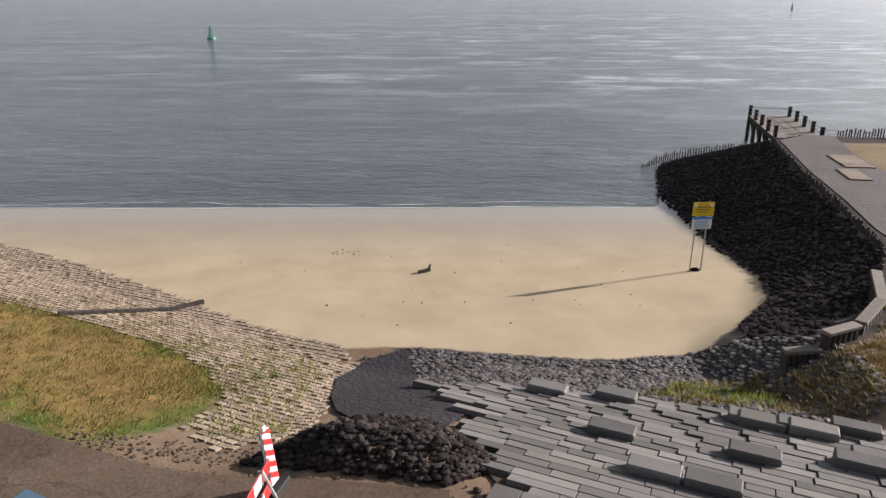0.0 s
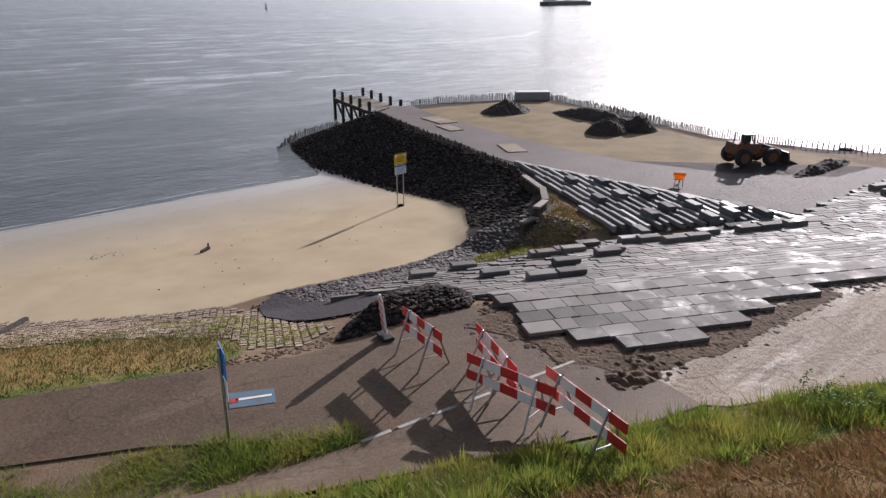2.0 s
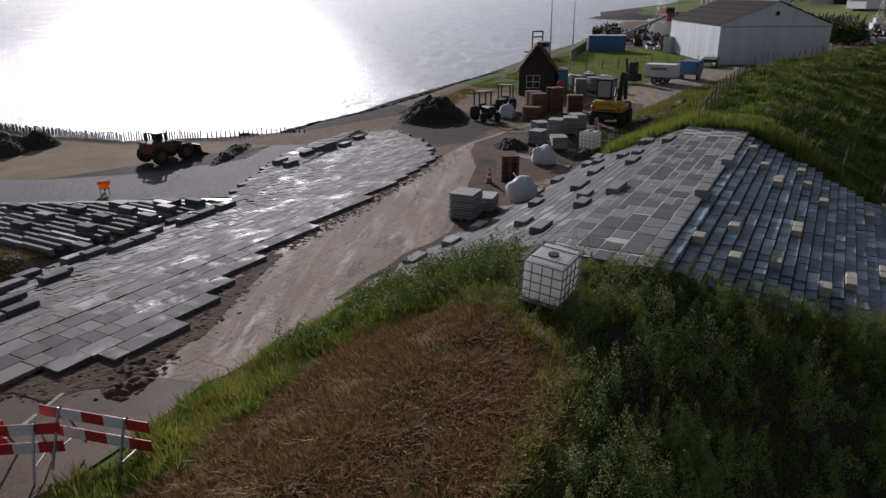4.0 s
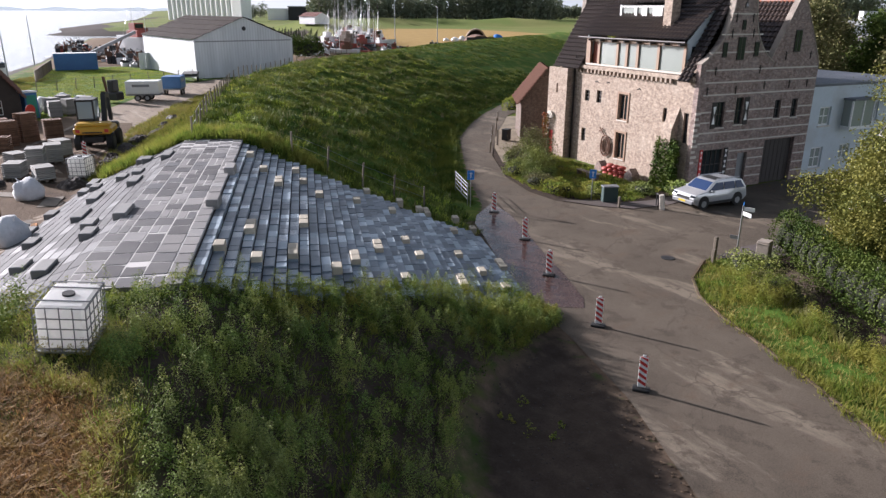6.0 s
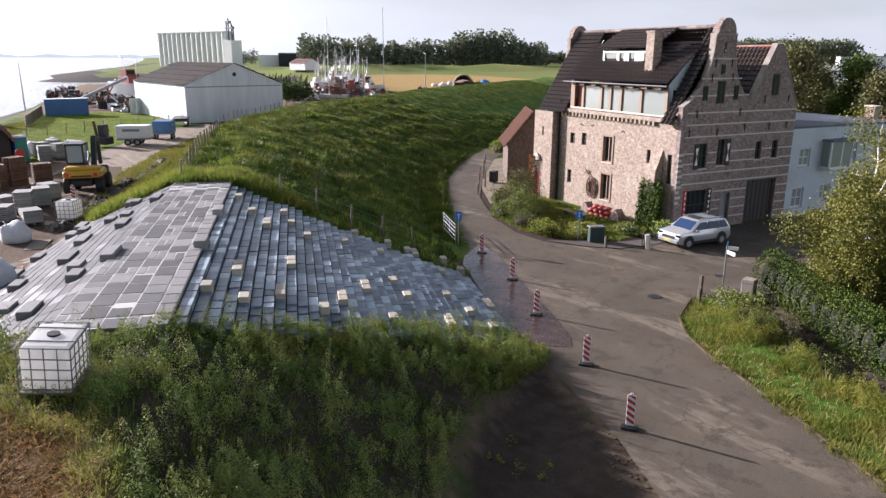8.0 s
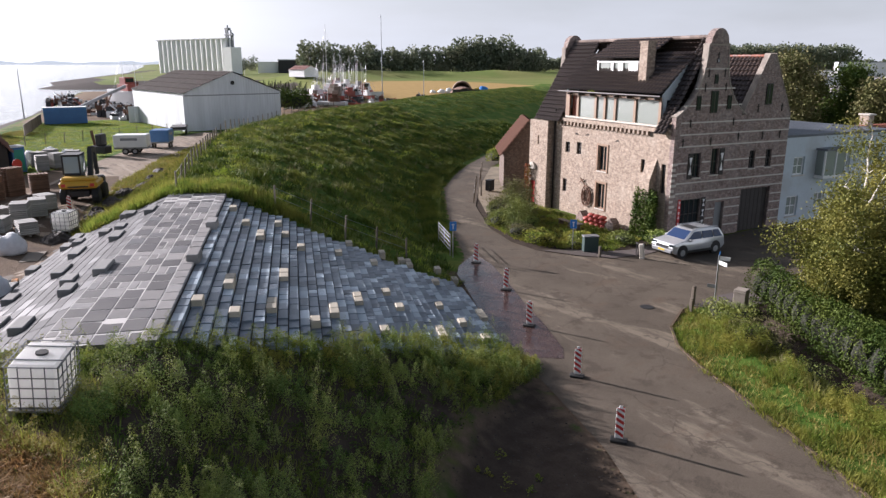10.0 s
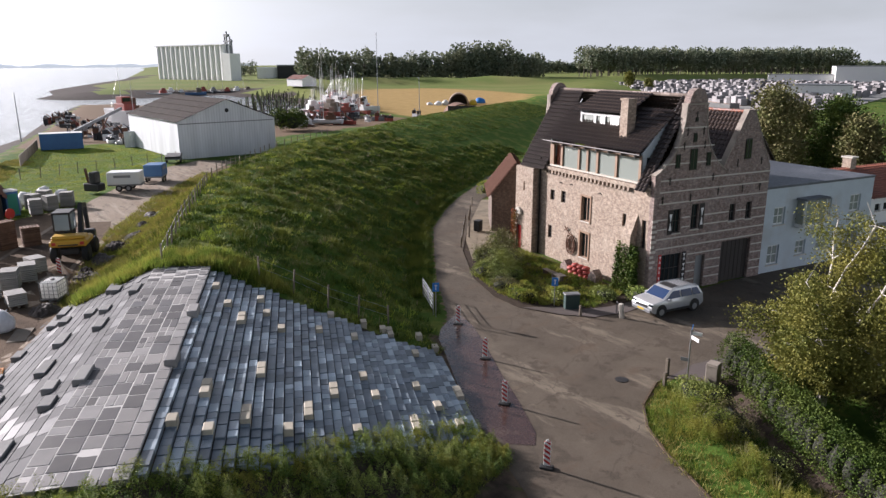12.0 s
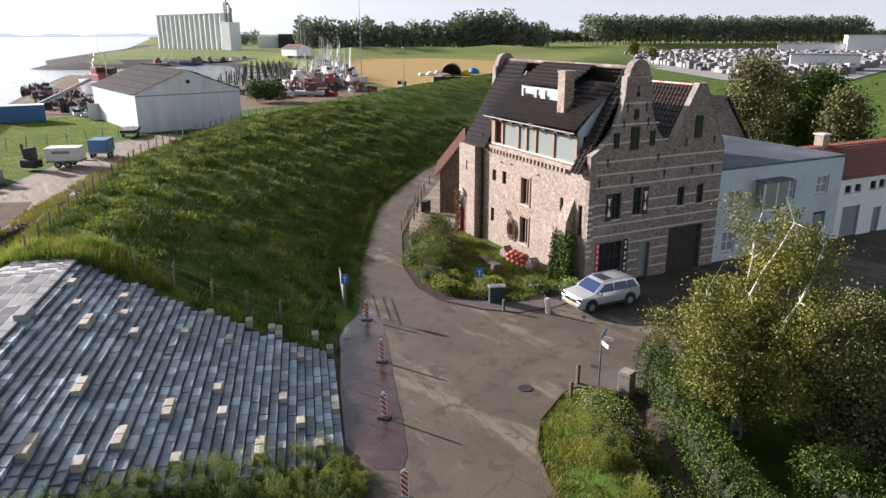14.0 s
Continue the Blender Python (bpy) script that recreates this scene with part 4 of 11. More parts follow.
def stones(name, spots, size, material, label, category, sink=0.35, flat=0.7):
    """Many loose stones as one mesh: each a rough six-sided lump."""
    base = np.array([(math.cos(a), math.sin(a), h) for h in (-0.5, 0.35) for a in (0.3, 1.4, 2.4, 3.4, 4.5, 5.5)] + [(0, 0, 0.62)])
    fs = [(i, (i + 1) % 6, 6 + (i + 1) % 6, 6 + i) for i in range(6)] + [(6 + i, 6 + (i + 1) % 6, 12) for i in range(6)]
    rs = np.random.RandomState(len(spots))
    verts, faces = [], []
    zs = ground_z([p[0] for p in spots], [p[1] for p in spots])
    for n, p in enumerate(spots):
        k = size * rs.uniform(0.55, 1.25)
        a = rs.uniform(0, 6.3)
        v = base * rs.uniform(0.75, 1.2, base.shape) * (k, k * rs.uniform(0.6, 1), k * flat)
        c, s = math.cos(a), math.sin(a)
        v = np.stack([v[:, 0] * c - v[:, 1] * s, v[:, 0] * s + v[:, 1] * c, v[:, 2]], -1)
        up = p[2] if len(p) > 2 else 0
        verts += (v + (p[0], p[1], zs[n] + up + k * flat * (0.5 - sink))).tolist()
        faces += [tuple(13 * n + i for i in f) for f in fs]
    return tagged(raw(name, verts, faces, material), label, category, kind="stuff")


def scatter(poly, step, seed, keep=None):
    rs = np.random.RandomState(seed)
    lo, hi = np.min(poly, 0), np.max(poly, 0)
    gx, gy = np.meshgrid(np.arange(lo[0], hi[0], step), np.arange(lo[1], hi[1], step))
    gx = gx + (np.arange(gx.shape[0]) % 2)[:, None] * step / 2
    px, py = gx.ravel() + rs.uniform(-0.3, 0.3, gx.size) * step, gy.ravel() + rs.uniform(-0.3, 0.3, gy.size) * step
    ok = sdist(px, py, poly) < 0
    if keep is not None:
        ok &= keep(px, py)
    return list(zip(px[ok].tolist(), py[ok].tolist()))


def revetment():
    """Small square blocks set in the slope over the beach."""
    poly = BLOCKS
    verts, faces = [], []
    rs = np.random.RandomState(3)
    for i in range(-40, 103):
        for j in range(0, 62):
            s, w = -34 + (i + 40) * 0.235, 7.4 + j * 0.22
            x, y = on_dike(s, w)
            if not inside(x, y, poly)[0] or rs.rand() < 0.05:
                continue
            k = len(verts)
            for dz in (-0.1, rs.uniform(0.025, 0.05)):
                for a, b in ((-1, -1), (1, -1), (1, 1), (-1, 1)):
                    h = 0.09 if dz > 0 else 0.104
                    xx, yy = on_dike(s + a * h, w + b * (h - 0.008))
                    verts.append((xx, yy, dz))
            faces += [(k + 4, k + 5, k + 6, k + 7), (k, k + 1, k + 5, k + 4), (k + 1, k + 2, k + 6, k + 5), (k + 2, k + 3, k + 7, k + 6), (k + 3, k, k + 4, k + 7)]
    v = np.array(verts)
    v[:, 2] += ground_z(v[:, 0], v[:, 1])
    tagged(raw("revetment_blocks", v.tolist(), faces, REVET), "pale square concrete blocks set in the beach slope", "revetment", kind="stuff")


def quay_surface():
    lane = [(25.4, 48.3), (23.0, 46.6), (20.7, 38.0), (19.5, 32.2), (18.4, 27.9), (17.9, 25.2), (18.6, 8.9), (25, 9.2), (30.8, 8.2), (31.0, 10.6), (27, 11.0), (23.9, 15.4), (22.9, 21.2), (24.0, 32.4), (25.5, 42), (27.5, 48.2)]
    drape("pavement", lane, 0.03, QUAYSTONE, "old brick-paved quay lane leading to the jetty", "paving", 1.0)


QUAYSTONE = mat("old_quay_paving", (0.155, 0.131, 0.122), (0.1, 0.084, 0.08), 0.5, 0.85, bump=0.6, grain=6, stain=(0.10, 0.083, 0.072), spec=0.15)
quay_surface()
terrace()
crest()
plaza()
ribbed_seats()
revetment()
slope_poly = [(9.4, 18.6), (9.7, 20.4), (11.9, 23.0), (13.1, 26.3), (13.0, 31.6), (13.6, 38.5), (13.9, 44), (15.0, 50.6), (20, 55), (26, 57), (31, 50), (25.8, 48.6), (22.6, 47), (20.1, 38.1), (18.9, 32.3), (17.8, 28), (17.0, 24.9), (15.0, 22), (13.4, 19.8), (10.8, 17.8)]
stones("basalt_slope", scatter(slope_poly, 0.25, 1), 0.145, BASALT, "dark basalt stones packed on the quay slope", "stones", 0.4)
gravel_poly = [(-0.9, 19.4), (-0.4, 16.3), (4.5, 15.3), (9.6, 13.4), (11.0, 14.2), (10.9, 17.4), (9.4, 18.8), (8.2, 18.9), (4.7, 18.4), (2.2, 18.8)]
stones("gravel_strip", scatter(gravel_poly, 0.18, 2), 0.105, GRAVEL, "grey-violet setts and gravel along the beach edge", "gravel", 0.4, 0.6)
tar = [(-2.1, 18.4), (-2.7, 16.6), (-2.6, 15.0), (-2.3, 13.8), (-1.6, 12.6), (0.2, 12.4), (0.6, 13.2), (0.3, 14.4), (-0.3, 15.6), (-0.6, 17.5), (-1.0, 19.2)]
tar_bits = [(x_ + rs_t.gauss(0, 0.2), y_ + rs_t.gauss(0, 0.2)) for rs_t in (random.Random(91),) for x_, y_ in scatter(tar, 0.16, 92)]
stones("tar_crumbs", tar_bits, 0.07, RUBBLE, "broken black crumbs over the tar patch", "rubble", 0.1, 0.7)
drape("tar_patch", tar, 0.07, TAR, "fresh black tar patch between blocks and slabs", "patch", 0.5)
rubble = [(-3.6, 10.6), (-2.6, 11.6), (-1.2, 12.4), (0.4, 12.2), (1.3, 10.6), (0.2, 9.8), (-1.6, 10.1)]
spots = []
for x, y in scatter(rubble, 0.105, 5):
    d = -float(sdist(np.array([x]), np.array([y]), rubble)[0])
    spots.append((x, y, min(d, 0.8) * 0.65))
stones("rubble_bank", spots, 0.09, RUBBLE, "heap of broken dark basalt rubble by the path", "rubble", 0.3, 0.8)
coast_line = [(36, 12), (41.5, 10.4), (47, 7.2), (56, 4), (69, 0), (83, -5), (83, 3), (69, 9), (56, 13), (47, 16), (40, 17), (36, 20), (35, 14)]
stones("shore_stones", scatter(coast_line, 0.7, 7), 0.4, BASALT, "dark rip-rap stones along the estuary shore", "stones", 0.45, 0.6)

# soil crumbs trodden over the path edge
rs_c = random.Random(15)
crumbs = [(-7.0 + 5.6 * k + rs_c.gauss(0, 0.2), 11.2 - 0.5 * k + rs_c.gauss(0, 0.28)) for k in [rs_c.random() for _ in range(420)]] + [(rs_c.gauss(-1.2, 1.1), rs_c.gauss(9.2, 0.5)) for _ in range(160)]
stones("soil_crumbs", crumbs, 0.045, MUD, "brown soil crumbs along the path edge", "soil", 0.25, 0.7)

bare_spots = [(x_ + rs_c.gauss(0, 0.4), y_ + rs_c.gauss(0, 0.4)) for x_, y_ in scatter([(2.4, -17.0), (3.6, -20.2), (-2, -18.0), (-12, -12.7), (-12, -10), (-2, -12.2), (0.3, -13.7), (2.0, -16.0)], 0.26, 33)]
stones("soil_crumbs", bare_spots, 0.035, SOIL, "coarse brown clods on the bare slope", "soil", 0.5, 0.6)

yard_mud = [(9.6, -1.5), (13.2, -2.0), (16.4, -2.4), (19.6, -2.3), (23.4, -2.6), (27.5, -2.2), (31, -2.4), (36, -5.2), (44, -9.4), (52, -13), (50, -16.6), (45, -15.4), (36, -11.2), (28, -8.7), (24, -7.6), (19, -6.1), (14.4, -3.9)]
drape("mud_patch", yard_mud, 0.06, MUD, "rutted brown mud in the material yard", "mud", 0.8)
yard_clods = [(x_ + rs_c.gauss(0, 0.3), y_ + rs_c.gauss(0, 0.3)) for x_, y_ in scatter(yard_mud, 0.42, 37)]
stones("soil_crumbs", yard_clods, 0.07, MUD, "brown clods trodden into the yard", "soil", 0.4, 0.6)
edge_dirt = [on_dike(27.0, 2.2), on_dike(4.5, 3.2)] + [on_dike(s_, 3.45 + 0.1 * math.sin(s_ * 0.9) + 0.06 * math.sin(s_ * 2.3)) for s_ in np.arange(4.5, 27, 0.25).tolist()]
drape("mud_patch", edge_dirt, 0.055, MUD, "strip of trodden earth below the paved dike face", "mud", 0.6)
dirt_band = [on_dike(rs_c.uniform(4.6, 27), 3.35 + abs(rs_c.gauss(0, 0.42))) for _ in range(2600)]
stones("soil_crumbs", dirt_band, 0.065, RUBBLEMUD, "loose clods along the foot of the paved face", "soil", 0.25, 0.6)
street_edge = [(-1.2 - 10.8 * k + rs_c.gauss(0, 0.15), -18.7 + 6.0 * k + rs_c.gauss(-0.1, 0.4)) for k in [rs_c.random() for _ in range(500)]]
stones("soil_crumbs", street_edge, 0.05, MUD, "soil crumbs spilling onto the street edge", "soil", 0.25, 0.7)

# ---- the old brick house and its neighbours ----
def brick_mat(name, a, b, mortar, size=0.22, spread=0.5):
    """Brick courses at real size on upright walls."""
    m, n, l, p = node_mat(name)
    geo = n.new("ShaderNodeTexCoord").outputs["Object"]
    sep, com, add = n.new("ShaderNodeSeparateXYZ"), n.new("ShaderNodeCombineXYZ"), n.new("ShaderNodeMath")
    add.operation = "ADD"
    l.new(geo, sep.inputs[0])
    l.new(sep.outputs["X"], add.inputs[0]), l.new(sep.outputs["Y"], add.inputs[1])
    l.new(add.outputs[0], com.inputs["X"]), l.new(sep.outputs["Z"], com.inputs["Y"])
    t = n.new("ShaderNodeTexBrick")
    l.new(com.outputs[0], t.inputs["Vector"])
    t.inputs["Scale"].default_value = 1.0
    t.inputs["Brick Width"].default_value, t.inputs["Row Height"].default_value, t.inputs["Mortar Size"].default_value = size, size * 0.32, 0.008
    for key, c in (("Color1", a), ("Color2", b), ("Mortar", mortar)):
        t.inputs[key].default_value = (*c, 1)
    blot = noise_of(n, l, 5.0, 6)
    col = mixer(n, l, ranged(n, l, blot, 0.35, 0.65, 0, spread), t.outputs["Color"], [c * 0.55 for c in b])
    col = mixer(n, l, ranged(n, l, noise_of(n, l, 0.7, 5), 0.5, 0.7, 0, 0.28), col, mortar)
    l.new(col, p.inputs["Base Color"])
    p.inputs["Roughness"].default_value = 0.92
    bumped(n, l, p, t.outputs["Fac"], -0.4, 0.01)
    return m


def tile_mat(name, a, b):
    """Wavy roof tiles: rows down the slope and rolls across it."""
    m = mat(name, a, b, 4.0, 0.38, bump=0.2, grain=14, spread=0.4, spec=0.6)
    return m


BRICK = brick_mat("pale_brick", (0.47, 0.365, 0.28), (0.27, 0.195, 0.148), (0.45, 0.395, 0.325), spread=0.7)
# the outbuilding's shaded wall is put into this darker brick colour
BRICK_SHADED = brick_mat("shaded_brick", (0.17, 0.115, 0.09), (0.09, 0.062, 0.05), (0.2, 0.17, 0.14), spread=0.6)
BRICK_DARK = brick_mat("gable_brick", (0.36, 0.25, 0.212), (0.165, 0.112, 0.097), (0.38, 0.34, 0.31), spread=0.7)
TILE = tile_mat("dark_glazed_tile", (0.125, 0.092, 0.077), (0.062, 0.047, 0.041))
RIDGETILE = mat("matte_ridge_tile", (0.26, 0.2, 0.165), (0.17, 0.13, 0.11), 3, 0.85, bump=0.2, spread=0.3)
TILE_OLD = mat("old_brown_red_tile", (0.17, 0.085, 0.058), (0.1, 0.052, 0.038), 2.0, 0.85, bump=0.3, grain=14, spread=0.3, spec=0.1)
TILE_RED = tile_mat("red_clay_tile", (0.26, 0.088, 0.052), (0.18, 0.062, 0.038))
SANDSTONE = mat("pale_stone_trim", (0.60, 0.56, 0.49), (0.46, 0.42, 0.36), 2.5, 0.85, bump=0.3, grain=20)
COPING = mat("worn_coping_stone", (0.36, 0.31, 0.26), (0.25, 0.215, 0.18), 2.5, 0.85, bump=0.3, grain=20, stain=(0.16, 0.13, 0.11))
# pale tint for curtains, with the sky's reflection put into it too
CURTAINED_SKY = glass("curtained_sky_glass", (0.26, 0.285, 0.26), 0.12)
FRAME = mat("beige_window_frame", (0.30, 0.19, 0.12), (0.24, 0.15, 0.095), 3, 0.6, bump=0.1)
PLASTER = mat("pale_blue_plaster", (0.53, 0.59, 0.62), (0.45, 0.5, 0.53), 0.8, 0.85, bump=0.15, grain=10, stain=(0.42, 0.44, 0.44))
BITUMEN = mat("flat_bitumen_roof", (0.10, 0.11, 0.13), (0.06, 0.068, 0.08), 0.4, 0.5, bump=0.2, grain=4, stain=(0.16, 0.17, 0.19))
# dark brown trim; also carries the shade inside the open gateway
DARKTRIM_SHADE = mat("dark_brown_and_shade", (0.028, 0.02, 0.017), (0.017, 0.012, 0.01), 2, 0.6, bump=0.15)
GREYMETAL = mat("grey_metal", (0.25, 0.26, 0.27), (0.2, 0.205, 0.21), 2, 0.5, 0.3, bump=0.1)
CURTAIN = mat("white_curtain", (0.7, 0.7, 0.68), (0.55, 0.55, 0.54), 6, 0.9, bump=0.2)


def pierced(xs0, xs1, z0, z1, holes, thick, bevel=0.0):
    """A wall panel over x and z, at y 0 .. -thick, with rectangular openings, as a grid of blocks joined in one mesh."""
    bm = bmesh.new()
    xs = sorted({xs0, xs1, *[v for h in holes for v in h[:2]]})
    zs = sorted({z0, z1, *[v for h in holes for v in h[2:]]})
    vs = {}

    def vert(x, y, z):
        k = (round(x, 4), round(y, 4), round(z, 4))
        if k not in vs:
            vs[k] = bm.verts.new(k)
        return vs[k]

    solid = {}
    for i in range(len(xs) - 1):
        for j in range(len(zs) - 1):
            cx, cz = (xs[i] + xs[i + 1]) / 2, (zs[j] + zs[j + 1]) / 2
            solid[i, j] = not any(h[0] < cx < h[1] and h[2] < cz < h[3] for h in holes)
    for (i, j), ok in solid.items():
        if not ok:
            continue
        a, b, c, d = xs[i], xs[i + 1], zs[j], zs[j + 1]
        bm.faces.new([vert(a, 0, c), vert(a, 0, d), vert(b, 0, d), vert(b, 0, c)])
        bm.faces.new([vert(a, -thick, c), vert(b, -thick, c), vert(b, -thick, d), vert(a, -thick, d)])
        for ni, nj, q in ((i - 1, j, ((a, c), (a, d))), (i + 1, j, ((b, d), (b, c))), (i, j - 1, ((b, c), (a, c))), (i, j + 1, ((a, d), (b, d)))):
            if not solid.get((ni, nj), False):
                (x0, zz0), (x1, zz1) = q
                bm.faces.new([vert(x0, 0, zz0), vert(x0, -thick, zz0), vert(x1, -thick, zz1), vert(x1, 0, zz1)])
    bmesh.ops.recalc_face_normals(bm, faces=bm.faces[:])
    return bm


def turned(bm, m):
    bmesh.ops.transform(bm, matrix=m, verts=bm.verts[:])
    if m.determinant() < 0:
        bmesh.ops.reverse_faces(bm, faces=bm.faces[:])
    return bm


GABLE_FACE = Matrix(((0, -1, 0, 0), (-1, 0, 0, 0), (0, 0, 1, 0), (0, 0, 0, 1)))   # panel x runs along -y of the house, its face looks to -x


def window(parent, x0, x1, z0, z1, frame_mat, m=Matrix(), bars=(1, 1), depth=0.14, fw=0.07, sill=True, name="window", pane_mat=None):
    """A window set back in its opening: frame, panes one by one, sill."""
    w = part(name, turned(pane_frame(x0, x1, z0, z1, bars, depth, fw), m), frame_mat, parent)
    nx, nz = bars
    for i in range(nx):
        for j in range(nz):
            a, b = x0 + fw + (x1 - x0 - 2 * fw) * i / nx, x0 + fw + (x1 - x0 - 2 * fw) * (i + 1) / nx
            c, d = z0 + fw + (z1 - z0 - 2 * fw) * j / nz, z0 + fw + (z1 - z0 - 2 * fw) * (j + 1) / nz
            part("pane", turned(bx(a + 0.005, b - 0.005, -depth - 0.03, -depth - 0.02, c + 0.005, d - 0.005), m), pane_mat or GLASS, w)
    if sill:
        part("sill", turned(bx(x0 - 0.08, x1 + 0.08, -depth, 0.07, z0 - 0.09, z0 - 0.005, 0.012), m), SANDSTONE, w)
    return w


def pane_frame(x0, x1, z0, z1, bars, depth, fw):
    """A glazed frame with its bars, in one piece."""
    nx, nz = bars
    holes = []
    for i in range(nx):
        for j in range(nz):
            holes.append((x0 + fw + (x1 - x0 - 2 * fw) * i / nx + (0.03 if i else 0), x0 + fw + (x1 - x0 - 2 * fw) * (i + 1) / nx - (0.03 if i < nx - 1 else 0),
                          z0 + fw + (z1 - z0 - 2 * fw) * j / nz + (0.025 if j else 0), z0 + fw + (z1 - z0 - 2 * fw) * (j + 1) / nz - (0.025 if j < nz - 1 else 0)))
    return turned(pierced(x0 + 0.003, x1 - 0.003, z0 + 0.003, z1 - 0.003, holes, 0.07), pose(0, 0.02 - depth, 0))


def tiles(quad, pitch=0.32, row=0.34, amp=0.12):
    """A tiled slope on a four-cornered plane (two eave corners, two ridge corners): rolls and stepped rows as real relief."""
    a, b, d, c = [Vector(p) for p in quad]    # a-b along the eave, d-c along the ridge
    n = (b - a).cross(d - a).normalized()
    if n.z < 0:
        n = -n
    width, height = max((b - a).length, (c - d).length), ((d - a).length + (c - b).length) / 2
    nu, nv = max(2, int(width / pitch) * 4), max(1, int(height / row))
    verts, faces = [], []
    for j in range(nv):
        for e in (0, 1):
            v = (j + e) / nv
            p, q = a.lerp(d, v), b.lerp(c, v)
            for i in range(nu + 1):
                roll = (0, 0.75, 1, 0.55)[i % 4] * amp
                verts.append(p.lerp(q, i / nu) + n * (roll + (0.1 if e == 0 else 0.0)))
        k = j * 2 * (nu + 1)
        faces += [(k + i, k + i + 1, k + nu + 2 + i, k + nu + 1 + i) for i in range(nu)]
        if j:
            o = k - (nu + 1)
            faces += [(o + i, o + i + 1, k + i + 1, k + i) for i in range(nu)]
    return verts, faces


def roof_part(name, quads, parent, material, label=""):
    verts, faces = [], []
    for q in quads:
        v, f = tiles(q)
        faces += [tuple(len(verts) + i for i in x) for x in f]
        verts += v
    ob = raw(name, verts, faces, material, parent, smooth=False)
    if label:
        ob["label"] = label
    return ob


def gable_outline(half, z0, z_top, curved, steps=14):
    """Half profile of a gable: (offset from its axis, height), from the kneeler to the top."""
    out = []
    for i in range(steps + 1):
        k = i / steps
        if curved:
            out.append((half - (half - 0.85) * (1 - (1 - k) ** 2.1), z0 + (z_top - z0) * k ** 1.0 * (0.55 + 0.45 * k) / 1.0))
        else:
            out.append((half * (1 - k) + 0.25 * k, z0 + (z_top - z0) * k))
    return out


def gable_wall(centre, half, z0, z_top, curved, x, thick):
    """A gable's solid in the y-z plane between x and x + thick."""
    prof = gable_outline(half, z0, z_top, curved)
    ring = [(centre - o, z) for o, z in prof] + [(centre + o, z) for o, z in reversed(prof)]
    bm = bmesh.new()
    lo, hi = [bm.verts.new((x, y, z)) for y, z in ring], [bm.verts.new((x + thick, y, z)) for y, z in ring]
    bm.faces.new(lo), bm.faces.new(hi[::-1])
    for i in range(len(ring)):
        j = (i + 1) % len(ring)
        bm.faces.new((lo[i], hi[i], hi[j], lo[j]))
    bmesh.ops.recalc_face_normals(bm, faces=bm.faces[:])
    return bm


def coping(centre, half, z0, z_top, curved, x, thick, w=0.2):
    """The pale coping stones along a gable's edge, one by one."""
    out = []
    prof = gable_outline(half, z0, z_top, curved)
    for sgn in (-1, 1):
        for (o0, a), (o1, b) in zip(prof, prof[1:]):
            out.append(bmesh.new())
            beam(out[-1], (x + thick / 2, centre + sgn * (o0 + 0.02), a), (x + thick / 2, centre + sgn * (o1 + 0.02), b + 0.02), thick + 0.07, w)
    return out


def cap(centre, z, x, thick, r=0.85):
    """The round shell-shaped crown on a gable."""
    bm = bmesh.new()
    for rr, t0, t1 in ((r, -0.06, thick + 0.06), (r * 0.72, -0.1, thick + 0.1)):
        ring = [(centre + rr * math.cos(a), z + 1.25 * rr * math.sin(a)) for a in np.linspace(0, math.pi, 15)]
        lo, hi = [bm.verts.new((x + t0, p, q)) for p, q in ring], [bm.verts.new((x + t1, p, q)) for p, q in ring]
        bm.faces.new(lo), bm.faces.new(hi[::-1])
        for i in range(len(ring)):
            j = (i + 1) % len(ring)
            bm.faces.new((lo[i], hi[i], hi[j], lo[j]))
    bmesh.ops.recalc_face_normals(bm, faces=bm.faces[:])
    return bm


HOUSE = pose(13.5, -41.5, 0, 0, 0, -9.8)
L, D2, BASE, EAVE, RIDGE = 15.2, 10.5, 1.1, 8.2, 14.15


